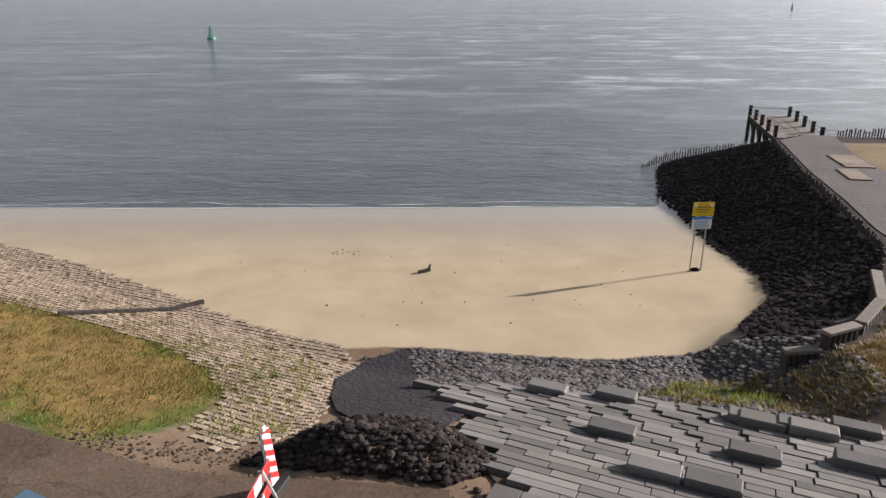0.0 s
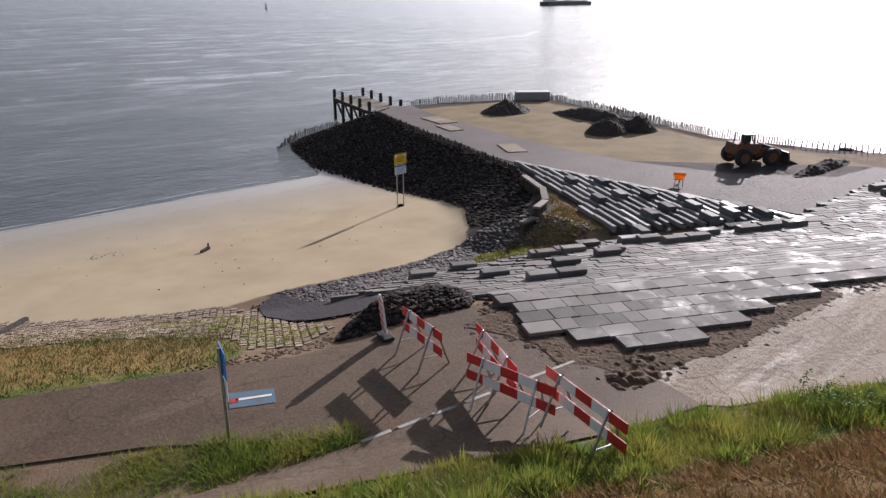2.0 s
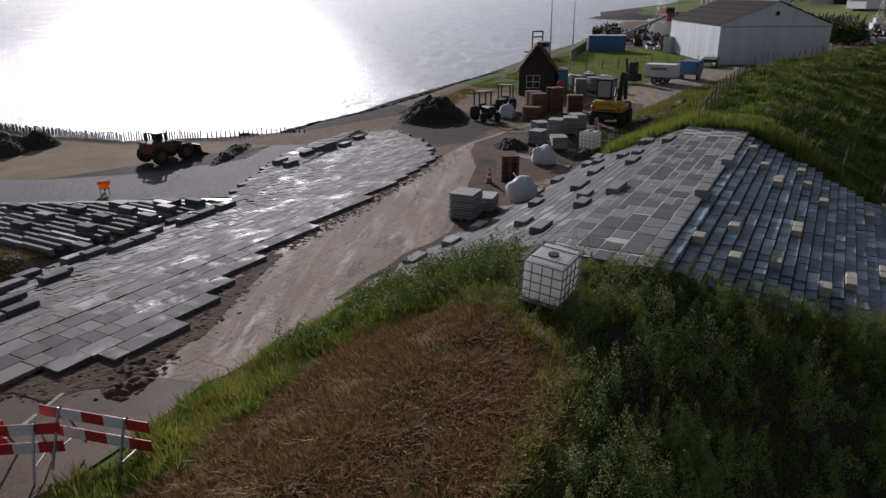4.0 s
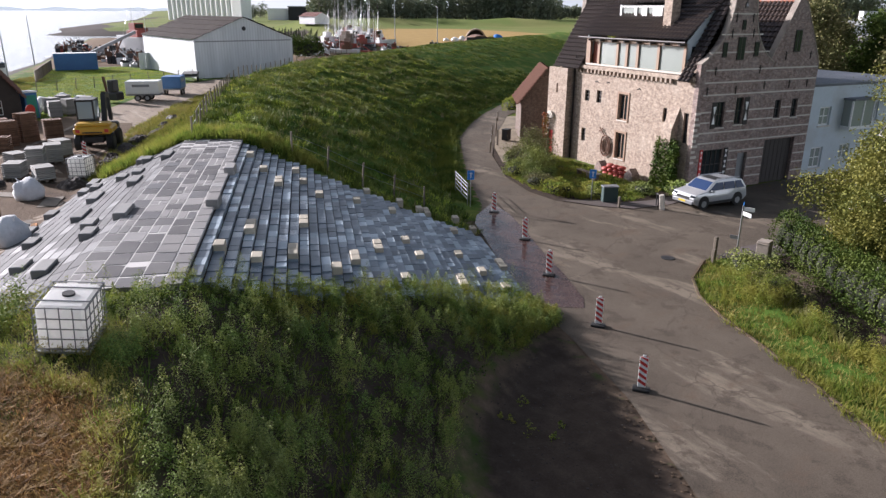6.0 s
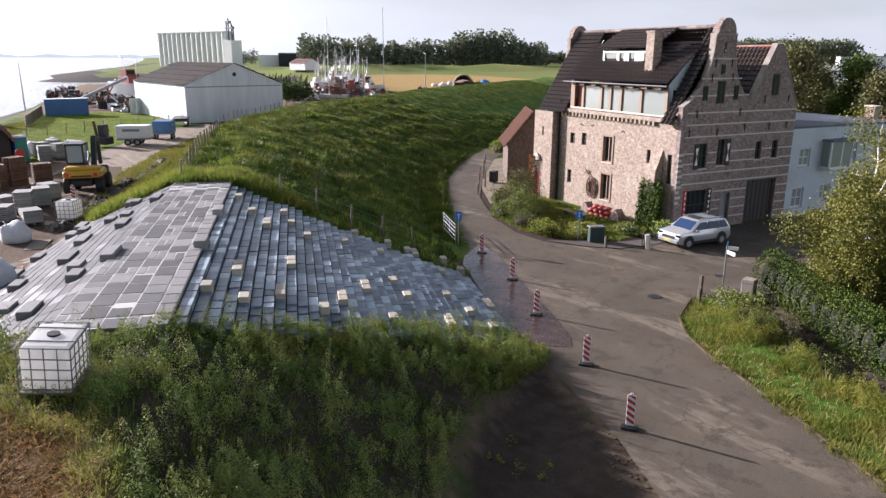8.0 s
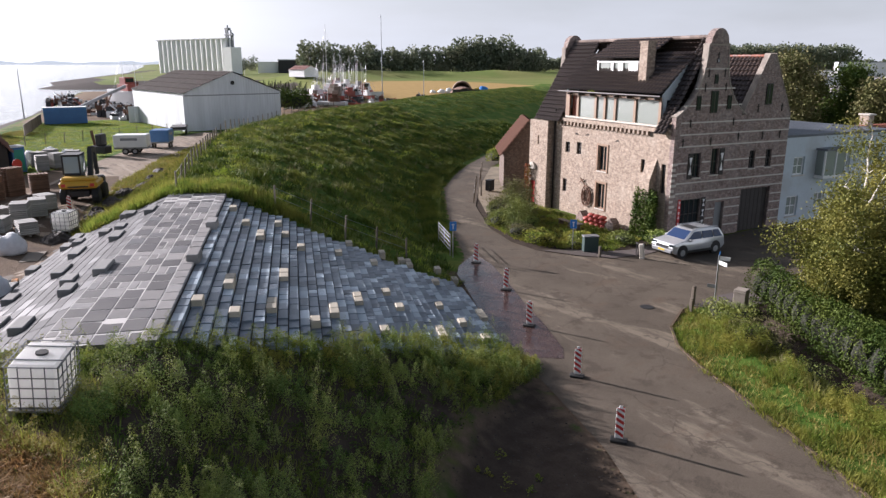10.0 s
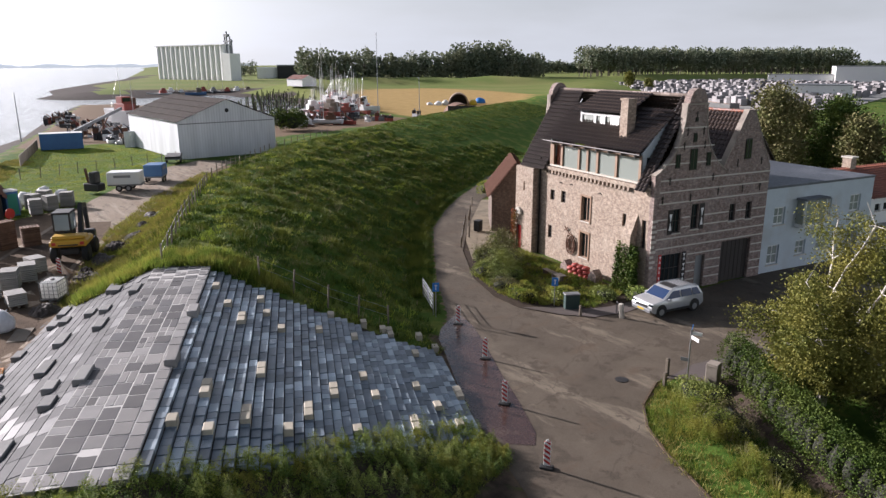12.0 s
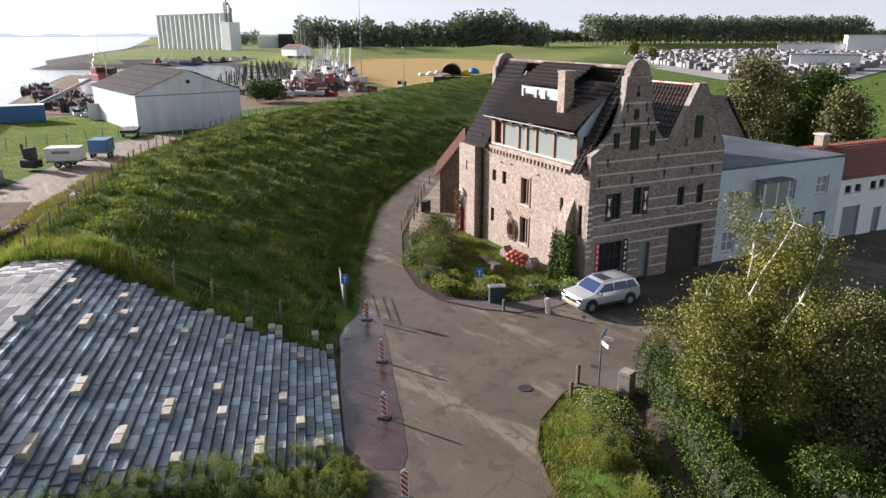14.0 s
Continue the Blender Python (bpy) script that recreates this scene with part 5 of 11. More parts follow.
def house():
    h = thing("brick_house", HOUSE, "tall old brick house with curved gables and dark tiled roof", "house")
    # front wall towards the dike
    low, high = (6.35, 7.3, 2.3, 4.15), (6.35, 7.3, 5.05, 6.85)
    small = [(9.3, 9.85, 5.95, 6.85), (10.7, 11.25, 5.95, 6.75), (2.5, 2.85, 5.5, 6.4), (0.55, 0.95, 4.4, 6.3), (10.9, 11.4, 2.9, 3.9)]
    part("wall", pierced(0.36, 12.75, BASE, EAVE + 0.35, [low, high, *small], 0.35), BRICK, h)
    window(h, *low, FRAME, bars=(2, 1)), window(h, *high, FRAME, bars=(2, 1))
    for s in small:
        window(h, *s, DARKTRIM_SHADE, bars=(2, 3), fw=0.05, sill=False)
    for q in (low, high):
        bm = bmesh.new()
        box(bm, q[0] - 0.16, q[0] - 0.01, -0.02, 0.05, q[2] - 0.1, q[3] + 0.12), box(bm, q[1] + 0.01, q[1] + 0.16, -0.02, 0.05, q[2] - 0.1, q[3] + 0.12)
        box(bm, q[0] - 0.16, q[1] + 0.16, -0.02, 0.06, q[3] + 0.01, q[3] + 0.14)
        part("window_surround", bm, FRAME, h)
    # the stair tower at the far end
    part("tower", turned(pierced(12.75, L, BASE, EAVE, [(13.9, 14.1, 6.3, 7.0), (14.3, 15.05, BASE, 3.3)], 0.4), pose(0, 0.65, 0)), BRICK, h)
    part("tower_side", bx(12.75, 13.1, -0.01, 0.245, BASE, EAVE), BRICK, h)
    part("door", bx(14.3, 15.05, 0.4, 0.46, BASE, 3.3), RED, h, "red front door")
    part("arch_stone", turned(cap(14.6, 4.3, 0, 0.1, 0.42), Matrix(((0, 1, 0, 0), (1, 0, 0, 0.68), (0, 0, 1, 0), (0, 0, 0, 1)))), SANDSTONE, h)
    bm = bmesh.new()
    tube(bm, (12.55, 0.12, BASE), (12.55, 0.12, EAVE + 0.6), 0.06), tube(bm, (12.55, 0.12, EAVE + 0.6), (12.3, 0.2, EAVE + 1.0), 0.06)
    part("downpipe", bm, DARKTRIM_SHADE, h)
    # sloping buttress near the corner
    bm = bmesh.new()
    prism(bm, [(BASE, 0), (BASE, 0.75), (5.2, 0.55), (6.6, 0.0)], 1.35, 2.2, Matrix(((0, 0, 1, 0), (0, 1, 0, 0.002), (1, 0, 0, 0), (0, 0, 0, 1))))
    part("buttress", bm, BRICK, h)
    # corbel table under the window band
    bm = bmesh.new()
    box(bm, 0.3, 12.7, 0.003, 0.22, EAVE + 0.1, EAVE + 0.34)
    part("corbel_table", bm, BRICK, h)
    for i in range(24):
        x = 2.2 + i * 0.43
        part("corbel", bx(x, x + 0.17, 0.002, 0.2, EAVE - 0.18, EAVE + 0.097), BRICK, h)
    # wall anchors and iron wheel on the wall
    for x, z in ((9.9, 7.4), (8.6, 7.45), (5.3, 7.3)):
        bm = bmesh.new()
        beam(bm, (x - 0.2, 0.03, z), (x, 0.03, z + 0.1), 0.04, 0.04), beam(bm, (x, 0.03, z + 0.1), (x + 0.2, 0.03, z), 0.04, 0.04)
        part("wall_anchor", bm, DARKTRIM_SHADE, h)
    # gable face towards the street
    gh = [(1.0, 2.75, 2.0, 4.0), (1.75, 2.4, 5.4, 7.0), (3.35, 4.0, 5.5, 7.2), (6.9, 7.45, 5.7, 6.9), (8.5, 9.05, 5.7, 6.9), (6.45, 9.3, BASE, 4.3), (4.1, 4.95, BASE, 3.6)]
    part("wall", turned(pierced(0.0, D2, BASE, 9.3, gh, 0.36), GABLE_FACE), BRICK_DARK, h)
    window(h, *gh[0], DARKTRIM_SHADE, GABLE_FACE, (4, 2), fw=0.08)
    for q in gh[1:5]:
        window(h, *q, DARKTRIM_SHADE, GABLE_FACE, (2, 2), fw=0.06)
    # open gateway: its inner shade is put into these dark planks
    gate = part("gate", turned(bx(gh[5][0], gh[5][1], -0.32, -0.24, BASE, 4.3), GABLE_FACE), DARKTRIM_SHADE, h, "shaded carriage gateway, its opening filled with dark planks")
    for k in range(7):
        a = gh[5][0] + 0.05 + k * 0.4
        part("plank", turned(bx(a, a + 0.36, -0.24, -0.215, BASE, 4.25), GABLE_FACE), DARKTRIM_SHADE, gate)
    part("door", turned(bx(gh[6][0], gh[6][1], -0.3, -0.22, BASE, 3.6), GABLE_FACE), GREYMETAL, h)
    for (y, w, z0, z1), colour in (((0.72, 0.24, 1.95, 4.05), RED), ((2.8, 0.36, 1.95, 4.05), DARKTRIM_SHADE), ((1.3, 0.4, 5.35, 7.0), DARKTRIM_SHADE), ((4.06, 0.42, 5.45, 7.2), DARKTRIM_SHADE)):
        sh = part("shutter", turned(bx(y, y + w, 0.004, 0.05, z0, z1, 0.008), GABLE_FACE), colour, h)
        n = 3 if z1 - z0 > 2 else 1
        for i in range(n):
            zc, hh = z0 + (z1 - z0) * (i + 0.5) / n, (z1 - z0) / n * 0.33
            bm = bmesh.new()
            for sg in (-1, 1):
                vs = [bm.verts.new((y + w / 2, 0.054, zc)), bm.verts.new((y + w * 0.18, 0.054, zc + sg * hh)), bm.verts.new((y + w * 0.82, 0.054, zc + sg * hh))]
                bm.faces.new(vs)
            part("hourglass_panel", turned(bm, GABLE_FACE), WHITE, sh)
    blocked = gh + [(0.7, 3.2, 1.9, 4.1), (1.3, 2.45, 5.3, 7.05), (3.3, 4.5, 5.4, 7.25)]
    for z in (1.95, 2.55, 3.15, 3.75, 4.4, 5.05, 5.7, 6.35, 7.4, 8.15, 8.9):
        cuts = [0.43] + sorted(v for g in blocked if g[2] - 0.1 < z < g[3] + 0.1 for v in (g[0] - 0.06, g[1] + 0.06)) + [D2 - 0.05]
        for a, b in zip(cuts, cuts[1:]):
            if b - a > 0.25 and not any(g[0] < (a + b) / 2 < g[1] and g[2] - 0.1 < z < g[3] + 0.1 for g in blocked):
                part("stone_band", turned(bx(a, b, 0.003, 0.025, z, z + 0.085), GABLE_FACE), SANDSTONE, h)
    for k in range(10):
        part("quoin", turned(bx(-0.02, 0.42 if k % 2 else 0.26, -0.02, 0.03, 3.2 + k * 0.34, 3.36 + k * 0.34), GABLE_FACE), SANDSTONE, h)
    for x in (0.0, L - 0.4):
        part("gable", gable_wall(-3.1, 3.1, 9.3 if x == 0 else 8.3, 13.75, True, x, 0.4), BRICK_DARK, h)
        for c in coping(-3.1, 3.1, 9.3 if x == 0 else 8.3, 13.75, True, x, 0.4, 0.08):
            part("coping_stone", c, COPING, h)
        part("gable_crown", cap(-3.1, 13.75, x, 0.4, 0.76), BRICK_DARK, h)
        part("crown_ledge", bx(x - 0.08, x + 0.48, -4.0, -2.2, 13.65, 13.77), COPING, h)
    part("gable", gable_wall(-8.1, 2.3, 9.3, 13.2, False, 0.0, 0.38), BRICK_DARK, h)
    for c in coping(-8.1, 2.3, 9.3, 13.2, False, 0.0, 0.38, 0.05):
        part("coping_stone", c, COPING, h)
    for y, z0, z1, w in ((-3.1, 9.5, 10.9, 0.62), (-1.75, 9.7, 10.6, 0.38), (-4.45, 9.7, 10.6, 0.38), (-3.1, 11.3, 11.9, 0.3), (-8.1, 9.9, 11.3, 0.6), (-3.1, 12.6, 12.9, 0.22)):
        wdw = part("window", bx(-0.05, 0.02, y - w / 2, y + w / 2, z0, z1), DARKTRIM_SHADE, h)
        for k in (-1, 1):
            part("pane", bx(-0.062, -0.052, y + k * w / 4 - w * 0.19, y + k * w / 4 + w * 0.19, z0 + 0.06, z1 - 0.06), GLASS, wdw)
    for y, z in ((-2.2, 11.1), (-4.0, 11.1), (-1.2, 8.9), (-5.0, 8.9), (-2.4, 12.0), (-3.8, 12.0), (-3.1, 13.0), (-3.1, 7.7), (-5.6, 7.9), (-7.9, 7.9), (-9.6, 7.9), (-0.7, 7.7), (-7.2, 9.7), (-9.5, 9.7)):
        bm = bmesh.new()
        beam(bm, (-0.04, y, z - 0.25), (-0.04, y, z + 0.25), 0.05, 0.05), beam(bm, (-0.04, y - 0.1, z + 0.1), (-0.04, y + 0.1, z + 0.1), 0.045, 0.045)
        part("wall_anchor", bm, DARKTRIM_SHADE, h)
    for z0, z1, o in ((9.95, 10.03, 2.55), (11.0, 11.08, 1.75), (12.2, 12.28, 1.1)):
        part("stone_band", bx(-0.03, -0.002, -3.1 - o, -3.1 + o, z0, z1), SANDSTONE, h)
    # back and far walls
    part("wall", bx(0.4, L, -D2, -D2 + 0.35, BASE, 9.3), BRICK, h)
    part("wall", bx(L - 0.36, L - 0.002, -D2 + 0.36, -0.36, BASE, 9.3), BRICK, h)
    # roofs
    slope = (RIDGE - EAVE) / 3.55

    def zr(y):
        return RIDGE - (abs(y + 3.1)) * slope

    front = [[(11.6, 0.45, zr(0.45)), (L - 0.3, 0.45, zr(0.45)), (11.6, -3.1, RIDGE), (L - 0.3, -3.1, RIDGE)], [(0.4, 0.45, zr(0.45)), (1.4, 0.45, zr(0.45)), (0.4, -3.1, RIDGE), (1.4, -3.1, RIDGE)]]
    roof_part("roof", front + [[(0.4, -6.6, zr(-6.6)), (L - 0.3, -6.6, zr(-6.6)), (0.4, -3.1, RIDGE), (L - 0.3, -3.1, RIDGE)]], h, TILE, "steep roof of dark glazed tiles")
    roof_part("roof", [[(0.4, -10.9, 8.9), (L - 0.3, -10.9, 8.9), (0.4, -8.1, 13.0), (L - 0.3, -8.1, 13.0)], [(0.4, -6.0, 9.2), (L - 0.3, -6.0, 9.2), (0.4, -8.1, 13.0), (L - 0.3, -8.1, 13.0)]], h, TILE, "lower roof of dark tiles")
    for i in range(36):
        x = 0.45 + i * 0.4
        part("ridge_tile", tube(bmesh.new(), (x, -3.1, RIDGE + 0.05), (x + 0.41, -3.1, RIDGE + 0.06), 0.12, 0.135, 8), RIDGETILE, h)
        part("ridge_tile", tube(bmesh.new(), (x, -8.1, 13.05), (x + 0.41, -8.1, 13.06), 0.1, 0.115, 8), TILE_RED, h, "orange clay ridge tile")
    # wide dormer
    x0, x1, zt = 1.35, 11.4, 10.6
    part("dormer", bx(x0, x1, -1.6, -0.1, 8.45, 8.62), SANDSTONE, h)
    roof_part("dormer_roof", [[(x0 - 0.3, 0.5, zt), (x1 + 0.3, 0.5, zt), (x0 - 0.3, -2.6, 13.25), (x1 + 0.3, -2.6, 13.25)]], h, TILE, "dormer roof of dark tiles")
    part("gutter", tube(bmesh.new(), (x0 - 0.35, 0.52, zt - 0.06), (x1 + 0.35, 0.52, zt - 0.06), 0.07), DARKTRIM_SHADE, h)
    for i in range(8):
        x = x0 + 0.2 + i * 1.3
        part("rafter_end", bx(x, x + 0.1, -0.1, 0.45, zt - 0.28, zt - 0.16), DARKTRIM_SHADE, h)
    band = part("window_band", bx(x0, x1, -0.12, 0.06, 8.6, 8.72), SANDSTONE, h)
    part("lintel", bx(x0, x1, -0.1, 0.02, 10.25, zt - 0.15), FRAME, h)
    for x in (1.46, 3.8, 5.8, 6.9, 7.9, 9.95, 11.05, 11.29):
        part("post", bx(x - 0.11, x + 0.11, -0.12, 0.04, 8.725, 10.245), FRAME, band)
    for a, b in ((1.58, 3.68), (3.92, 5.68), (5.92, 6.78), (7.02, 7.78), (8.02, 9.83)):
        part("pane", bx(a, b, -0.08, -0.06, 8.73, 10.24), CURTAINED_SKY, band)
    part("balcony_door", bx(10.07, 10.93, -0.3, -0.25, 8.73, 10.24), mat("red_brown_door", (0.25, 0.07, 0.04), (0.2, 0.055, 0.03), 3, 0.5), band)
    part("curtain", bx(1.6, 3.66, -0.16, -0.12, 8.75, 10.2), CURTAIN, band)
    for sx in (x0, x1):
        bm = bmesh.new()
        vs = [bm.verts.new((sx, 0.0, 8.45)), bm.verts.new((sx, 0.0, zt)), bm.verts.new((sx, -2.4, 13.1)), bm.verts.new((sx, -2.75, RIDGE - 0.6))]
        bm.faces.new(vs)
        r = bmesh.ops.extrude_face_region(bm, geom=bm.faces[:])
        bmesh.ops.translate(bm, vec=(0.08 if sx == x0 else -0.08, 0, 0), verts=[v for v in r["geom"] if isinstance(v, bmesh.types.BMVert)])
        bmesh.ops.recalc_face_normals(bm, faces=bm.faces[:])
        part("dormer_cheek", bm, PLASTER, h, "white plastered dormer side")
    part("cheek_window", bx(x0 - 0.04, x0 - 0.005, -0.75, -0.4, 9.5, 10.3), GLASS, h)
    # small upper dormer
    u0, u1 = 4.2, 9.3
    part("dormer_front", turned(pierced(u0, u1, 11.6, 12.75, [(4.45, 5.0, 11.95, 12.6), (5.9, 6.5, 11.95, 12.6), (7.0, 7.5, 11.95, 12.6), (7.75, 9.1, 11.95, 12.6)], 0.12), pose(0, -1.05, 0)), WHITE, h)
    for a, b in ((4.45, 5.0), (5.9, 6.5), (7.0, 7.5), (7.75, 9.1)):
        part("pane", bx(a, b, -1.16, -1.14, 11.95, 12.6), CURTAINED_SKY, h)
    roof_part("dormer_roof", [[(u0 - 0.25, -0.75, 12.8), (u1 + 0.25, -0.75, 12.8), (u0 - 0.25, -3.0, RIDGE + 0.02), (u1 + 0.25, -3.0, RIDGE + 0.02)]], h, TILE)
    for sx in (u0, u1 - 0.06):
        part("dormer_cheek", bx(sx, sx + 0.06, -2.6, -1.05, 11.6, 12.8), PLASTER, h)
    ch = part("chimney", bx(3.3, 4.05, -1.0, -0.3, 10.9, 13.95, 0.02), BRICK, h, "square brick chimney")
    part("chimney_cap", bx(3.26, 4.09, -1.04, -0.26, 13.86, 13.98), BRICK, ch)
    return h


def white_house():
    h = thing("plastered_house", HOUSE @ pose(0.15, -D2 - 0.02, 0), "pale blue plastered house with a flat roof", "house")
    n = 12.3
    hs = [(1.15, 2.3, 4.87, 6.15), (6.25, 7.45, 4.98, 6.34), (9.65, 10.9, 5.05, 6.38), (0.9, 2.1, 1.9, 3.35), (3.9, 5.0, 2.3, 3.4), (6.2, 7.75, 2.4, 3.5), (9.75, 11.1, BASE, 3.7)]
    part("wall", turned(pierced(0, n, BASE, 7.55, hs, 0.3), GABLE_FACE), PLASTER, h)
    for q in hs[:6]:
        window(h, *q, WHITE, GABLE_FACE, (2, 2), fw=0.09, pane_mat=CURTAINED_SKY)
    part("door", turned(bx(*hs[6][:2], -0.25, -0.18, BASE, 3.5), GABLE_FACE), GREYMETAL, h)
    bay = part("bay_window", turned(bx(3.5, 5.9, 0.0, 0.75, 4.55, 4.75), GABLE_FACE), WHITE, h)
    part("roof", turned(bx(3.4, 6.0, 0.0, 0.9, 6.55, 6.7), GABLE_FACE), BITUMEN, bay)
    for y in (3.5, 4.7, 5.8):
        part("frame_post", turned(bx(y, y + 0.1, 0.62, 0.74, 4.753, 6.547), GABLE_FACE), WHITE, bay)
    for a, b in ((3.61, 4.69), (4.81, 5.79)):
        part("pane", turned(bx(a, b, 0.66, 0.69, 4.76, 6.54), GABLE_FACE), CURTAINED_SKY, bay)
    part("pane", turned(bx(3.54, 3.58, 0.01, 0.6, 4.76, 6.54), GABLE_FACE), CURTAINED_SKY, bay)
    part("roof", bx(-0.05, 13.5, -n, -0.01, 7.56, 7.72), BITUMEN, h, "flat dark bitumen roof")
    part("wall", bx(12.9, 13.2, -n + 0.31, -0.02, BASE, 7.55), PLASTER, h)
    part("wall", bx(0.31, 13.2, -n, -n + 0.3, BASE, 7.55), PLASTER, h)
    r = thing("row_house", HOUSE @ pose(0.2, -D2 - 0.04 - n, 0), "white row house with red tiled roof and garage doors", "house")
    hs = [(0.65, 1.35, 4.75, 5.33), (1.75, 2.45, 4.78, 5.35), (3.5, 4.2, 4.8, 5.42), (4.55, 5.25, 4.82, 5.45), (0.75, 2.75, BASE, 3.7), (4.4, 5.3, BASE, 3.3)]
    part("wall", turned(pierced(0, 14, BASE, 5.8, hs, 0.3), GABLE_FACE), WHITE, r)
    for q in hs[:4]:
        window(r, *q, DARKTRIM_SHADE, GABLE_FACE, (1, 1), fw=0.06)
    for q in hs[4:]:
        part("garage_door", turned(bx(q[0], q[1], -0.2, -0.14, BASE, q[3]), GABLE_FACE), GREYMETAL, r)
    part("wall", bx(0.31, 8.4, -0.3, 0, BASE, 5.7), BRICK_DARK, r)
    part("wall", bx(0.31, 8.4, -14, -13.7, BASE, 5.7), BRICK_DARK, r)
    roof_part("roof", [[(-0.3, 0.1, 5.75), (-0.3, -14.1, 5.75), (4.2, 0.1, 7.5), (4.2, -14.1, 7.5)], [(8.7, 0.1, 5.75), (8.7, -14.1, 5.75), (4.2, 0.1, 7.5), (4.2, -14.1, 7.5)]], r, TILE_RED, "red clay tile roof")
    part("gable", prism(bmesh.new(), [(0.1, 5.8), (8.3, 5.8), (4.2, 7.42)], 0, 0.28, Matrix(((1, 0, 0, 0), (0, 0, -1, 0), (0, 1, 0, 0), (0, 0, 0, 1)))), BRICK_DARK, r)
    part("chimney", bx(3.8, 4.6, -3.4, -2.7, 6.8, 8.4, 0.02), BRICK, r)
    part("chimney_cap", bx(3.7, 4.7, -3.5, -2.6, 8.4, 8.52), SANDSTONE, r)


def gabled_shed(name, m, w, d, eave, ridge, wall_mat, roof_mat, label, holes=(), tiled=True):
    """A small building whose gable looks along its -x side; ridge along x."""
    t = thing(name, m, label, "shed")
    part("wall", turned(pierced(0, w, 0, eave, list(holes), 0.15), GABLE_FACE), wall_mat, t)
    for q in holes:
        window(t, *q, WHITE, GABLE_FACE, (2, 2), 0.06, 0.05, sill=False)
    part("wall", bx(d - 0.15, d, -w, 0, 0, eave), wall_mat, t)
    part("wall", bx(0.152, d - 0.152, -0.15, 0, 0, eave), wall_mat, t)
    part("wall", bx(0.152, d - 0.152, -w, -w + 0.15, 0, eave), wall_mat, t)
    for x in (0.0, d - 0.15):
        bm = bmesh.new()
        lo = [bm.verts.new((x, -w, eave)), bm.verts.new((x, 0, eave)), bm.verts.new((x, -w / 2, ridge))]
        hi = [bm.verts.new((x + 0.15, v.co.y, v.co.z)) for v in lo]
        bm.faces.new(lo), bm.faces.new(hi[::-1])
        for i in range(3):
            bm.faces.new((lo[i], hi[i], hi[(i + 1) % 3], lo[(i + 1) % 3]))
        bmesh.ops.recalc_face_normals(bm, faces=bm.faces[:])
        part("gable", bm, wall_mat, t)
    o, k = 0.3, (ridge - eave) / (w / 2)
    quads = [[(-o, o, eave - k * o + 0.06), (d + o, o, eave - k * o + 0.06), (-o, -w / 2, ridge + 0.06), (d + o, -w / 2, ridge + 0.06)],
             [(-o, -w - o, eave - k * o + 0.06), (d + o, -w - o, eave - k * o + 0.06), (-o, -w / 2, ridge + 0.06), (d + o, -w / 2, ridge + 0.06)]]
    if tiled:
        roof_part("roof", quads, t, roof_mat)
    else:
        for q in quads:
            v, f = tiles(q, 0.9, 1.6, 0.06)
            raw("roof", v, f, roof_mat, t)
    return t


house()
white_house()
gabled_shed("outbuilding", pose(33.9, -45.4, 1.2, 0, 0, -37.7), 4.4, 6.5, 3.6, 6.4, BRICK_SHADED, TILE_OLD, "small shaded brick outbuilding with red tile roof", [(2.0, 2.8, 1.4, 2.3)])

# ---- things on the building site and the beach ----
def joined(parts_):
    bm = bmesh.new()
    for fn in parts_:
        fn(bm)
    return bm


def plank_segments(parent, length, z, h, t, y=0.0):
    """A red and white barrier plank in five blocks of colour."""
    p = part("plank", bx(-length / 2, length / 2, y - t / 2, y + t / 2, z, z + h, 0.006), RED, parent, "red and white striped plank")
    n = 5
    for i in (1, 3):
        a, b = -length / 2 + length * i / n, -length / 2 + length * (i + 1) / n
        part("stripe", bx(a, b, y - t / 2 - 0.005, y + t / 2 + 0.005, z + 0.004, z + h - 0.004), WHITE, p)
    return p


def barrier(a, b, label="red and white plank barrier on a folding trestle"):
    (x0, y0), (x1, y1) = a, b
    L_ = math.hypot(x1 - x0, y1 - y0)
    x, y = (x0 + x1) / 2, (y0 + y1) / 2
    t = thing("road_barrier", at(x, y, math.degrees(math.atan2(y1 - y0, x1 - x0)), 0.04), label, "barrier", "barriers closing the path")
    plank_segments(t, L_, 0.80, 0.22, 0.03)
    plank_segments(t, L_, 0.42, 0.22, 0.03)
    for sx in (-L_ * 0.3, L_ * 0.3):
        for sy in (-1, 1):
            part("leg", beam(bmesh.new(), (sx, sy * 0.42, 0.0), (sx, sy * 0.022, 1.04), 0.035, 0.035), STEEL, t)
        part("brace", beam(bmesh.new(), (sx, -0.3, 0.3), (sx, 0.3, 0.3), 0.02, 0.02), STEEL, t)
    return t


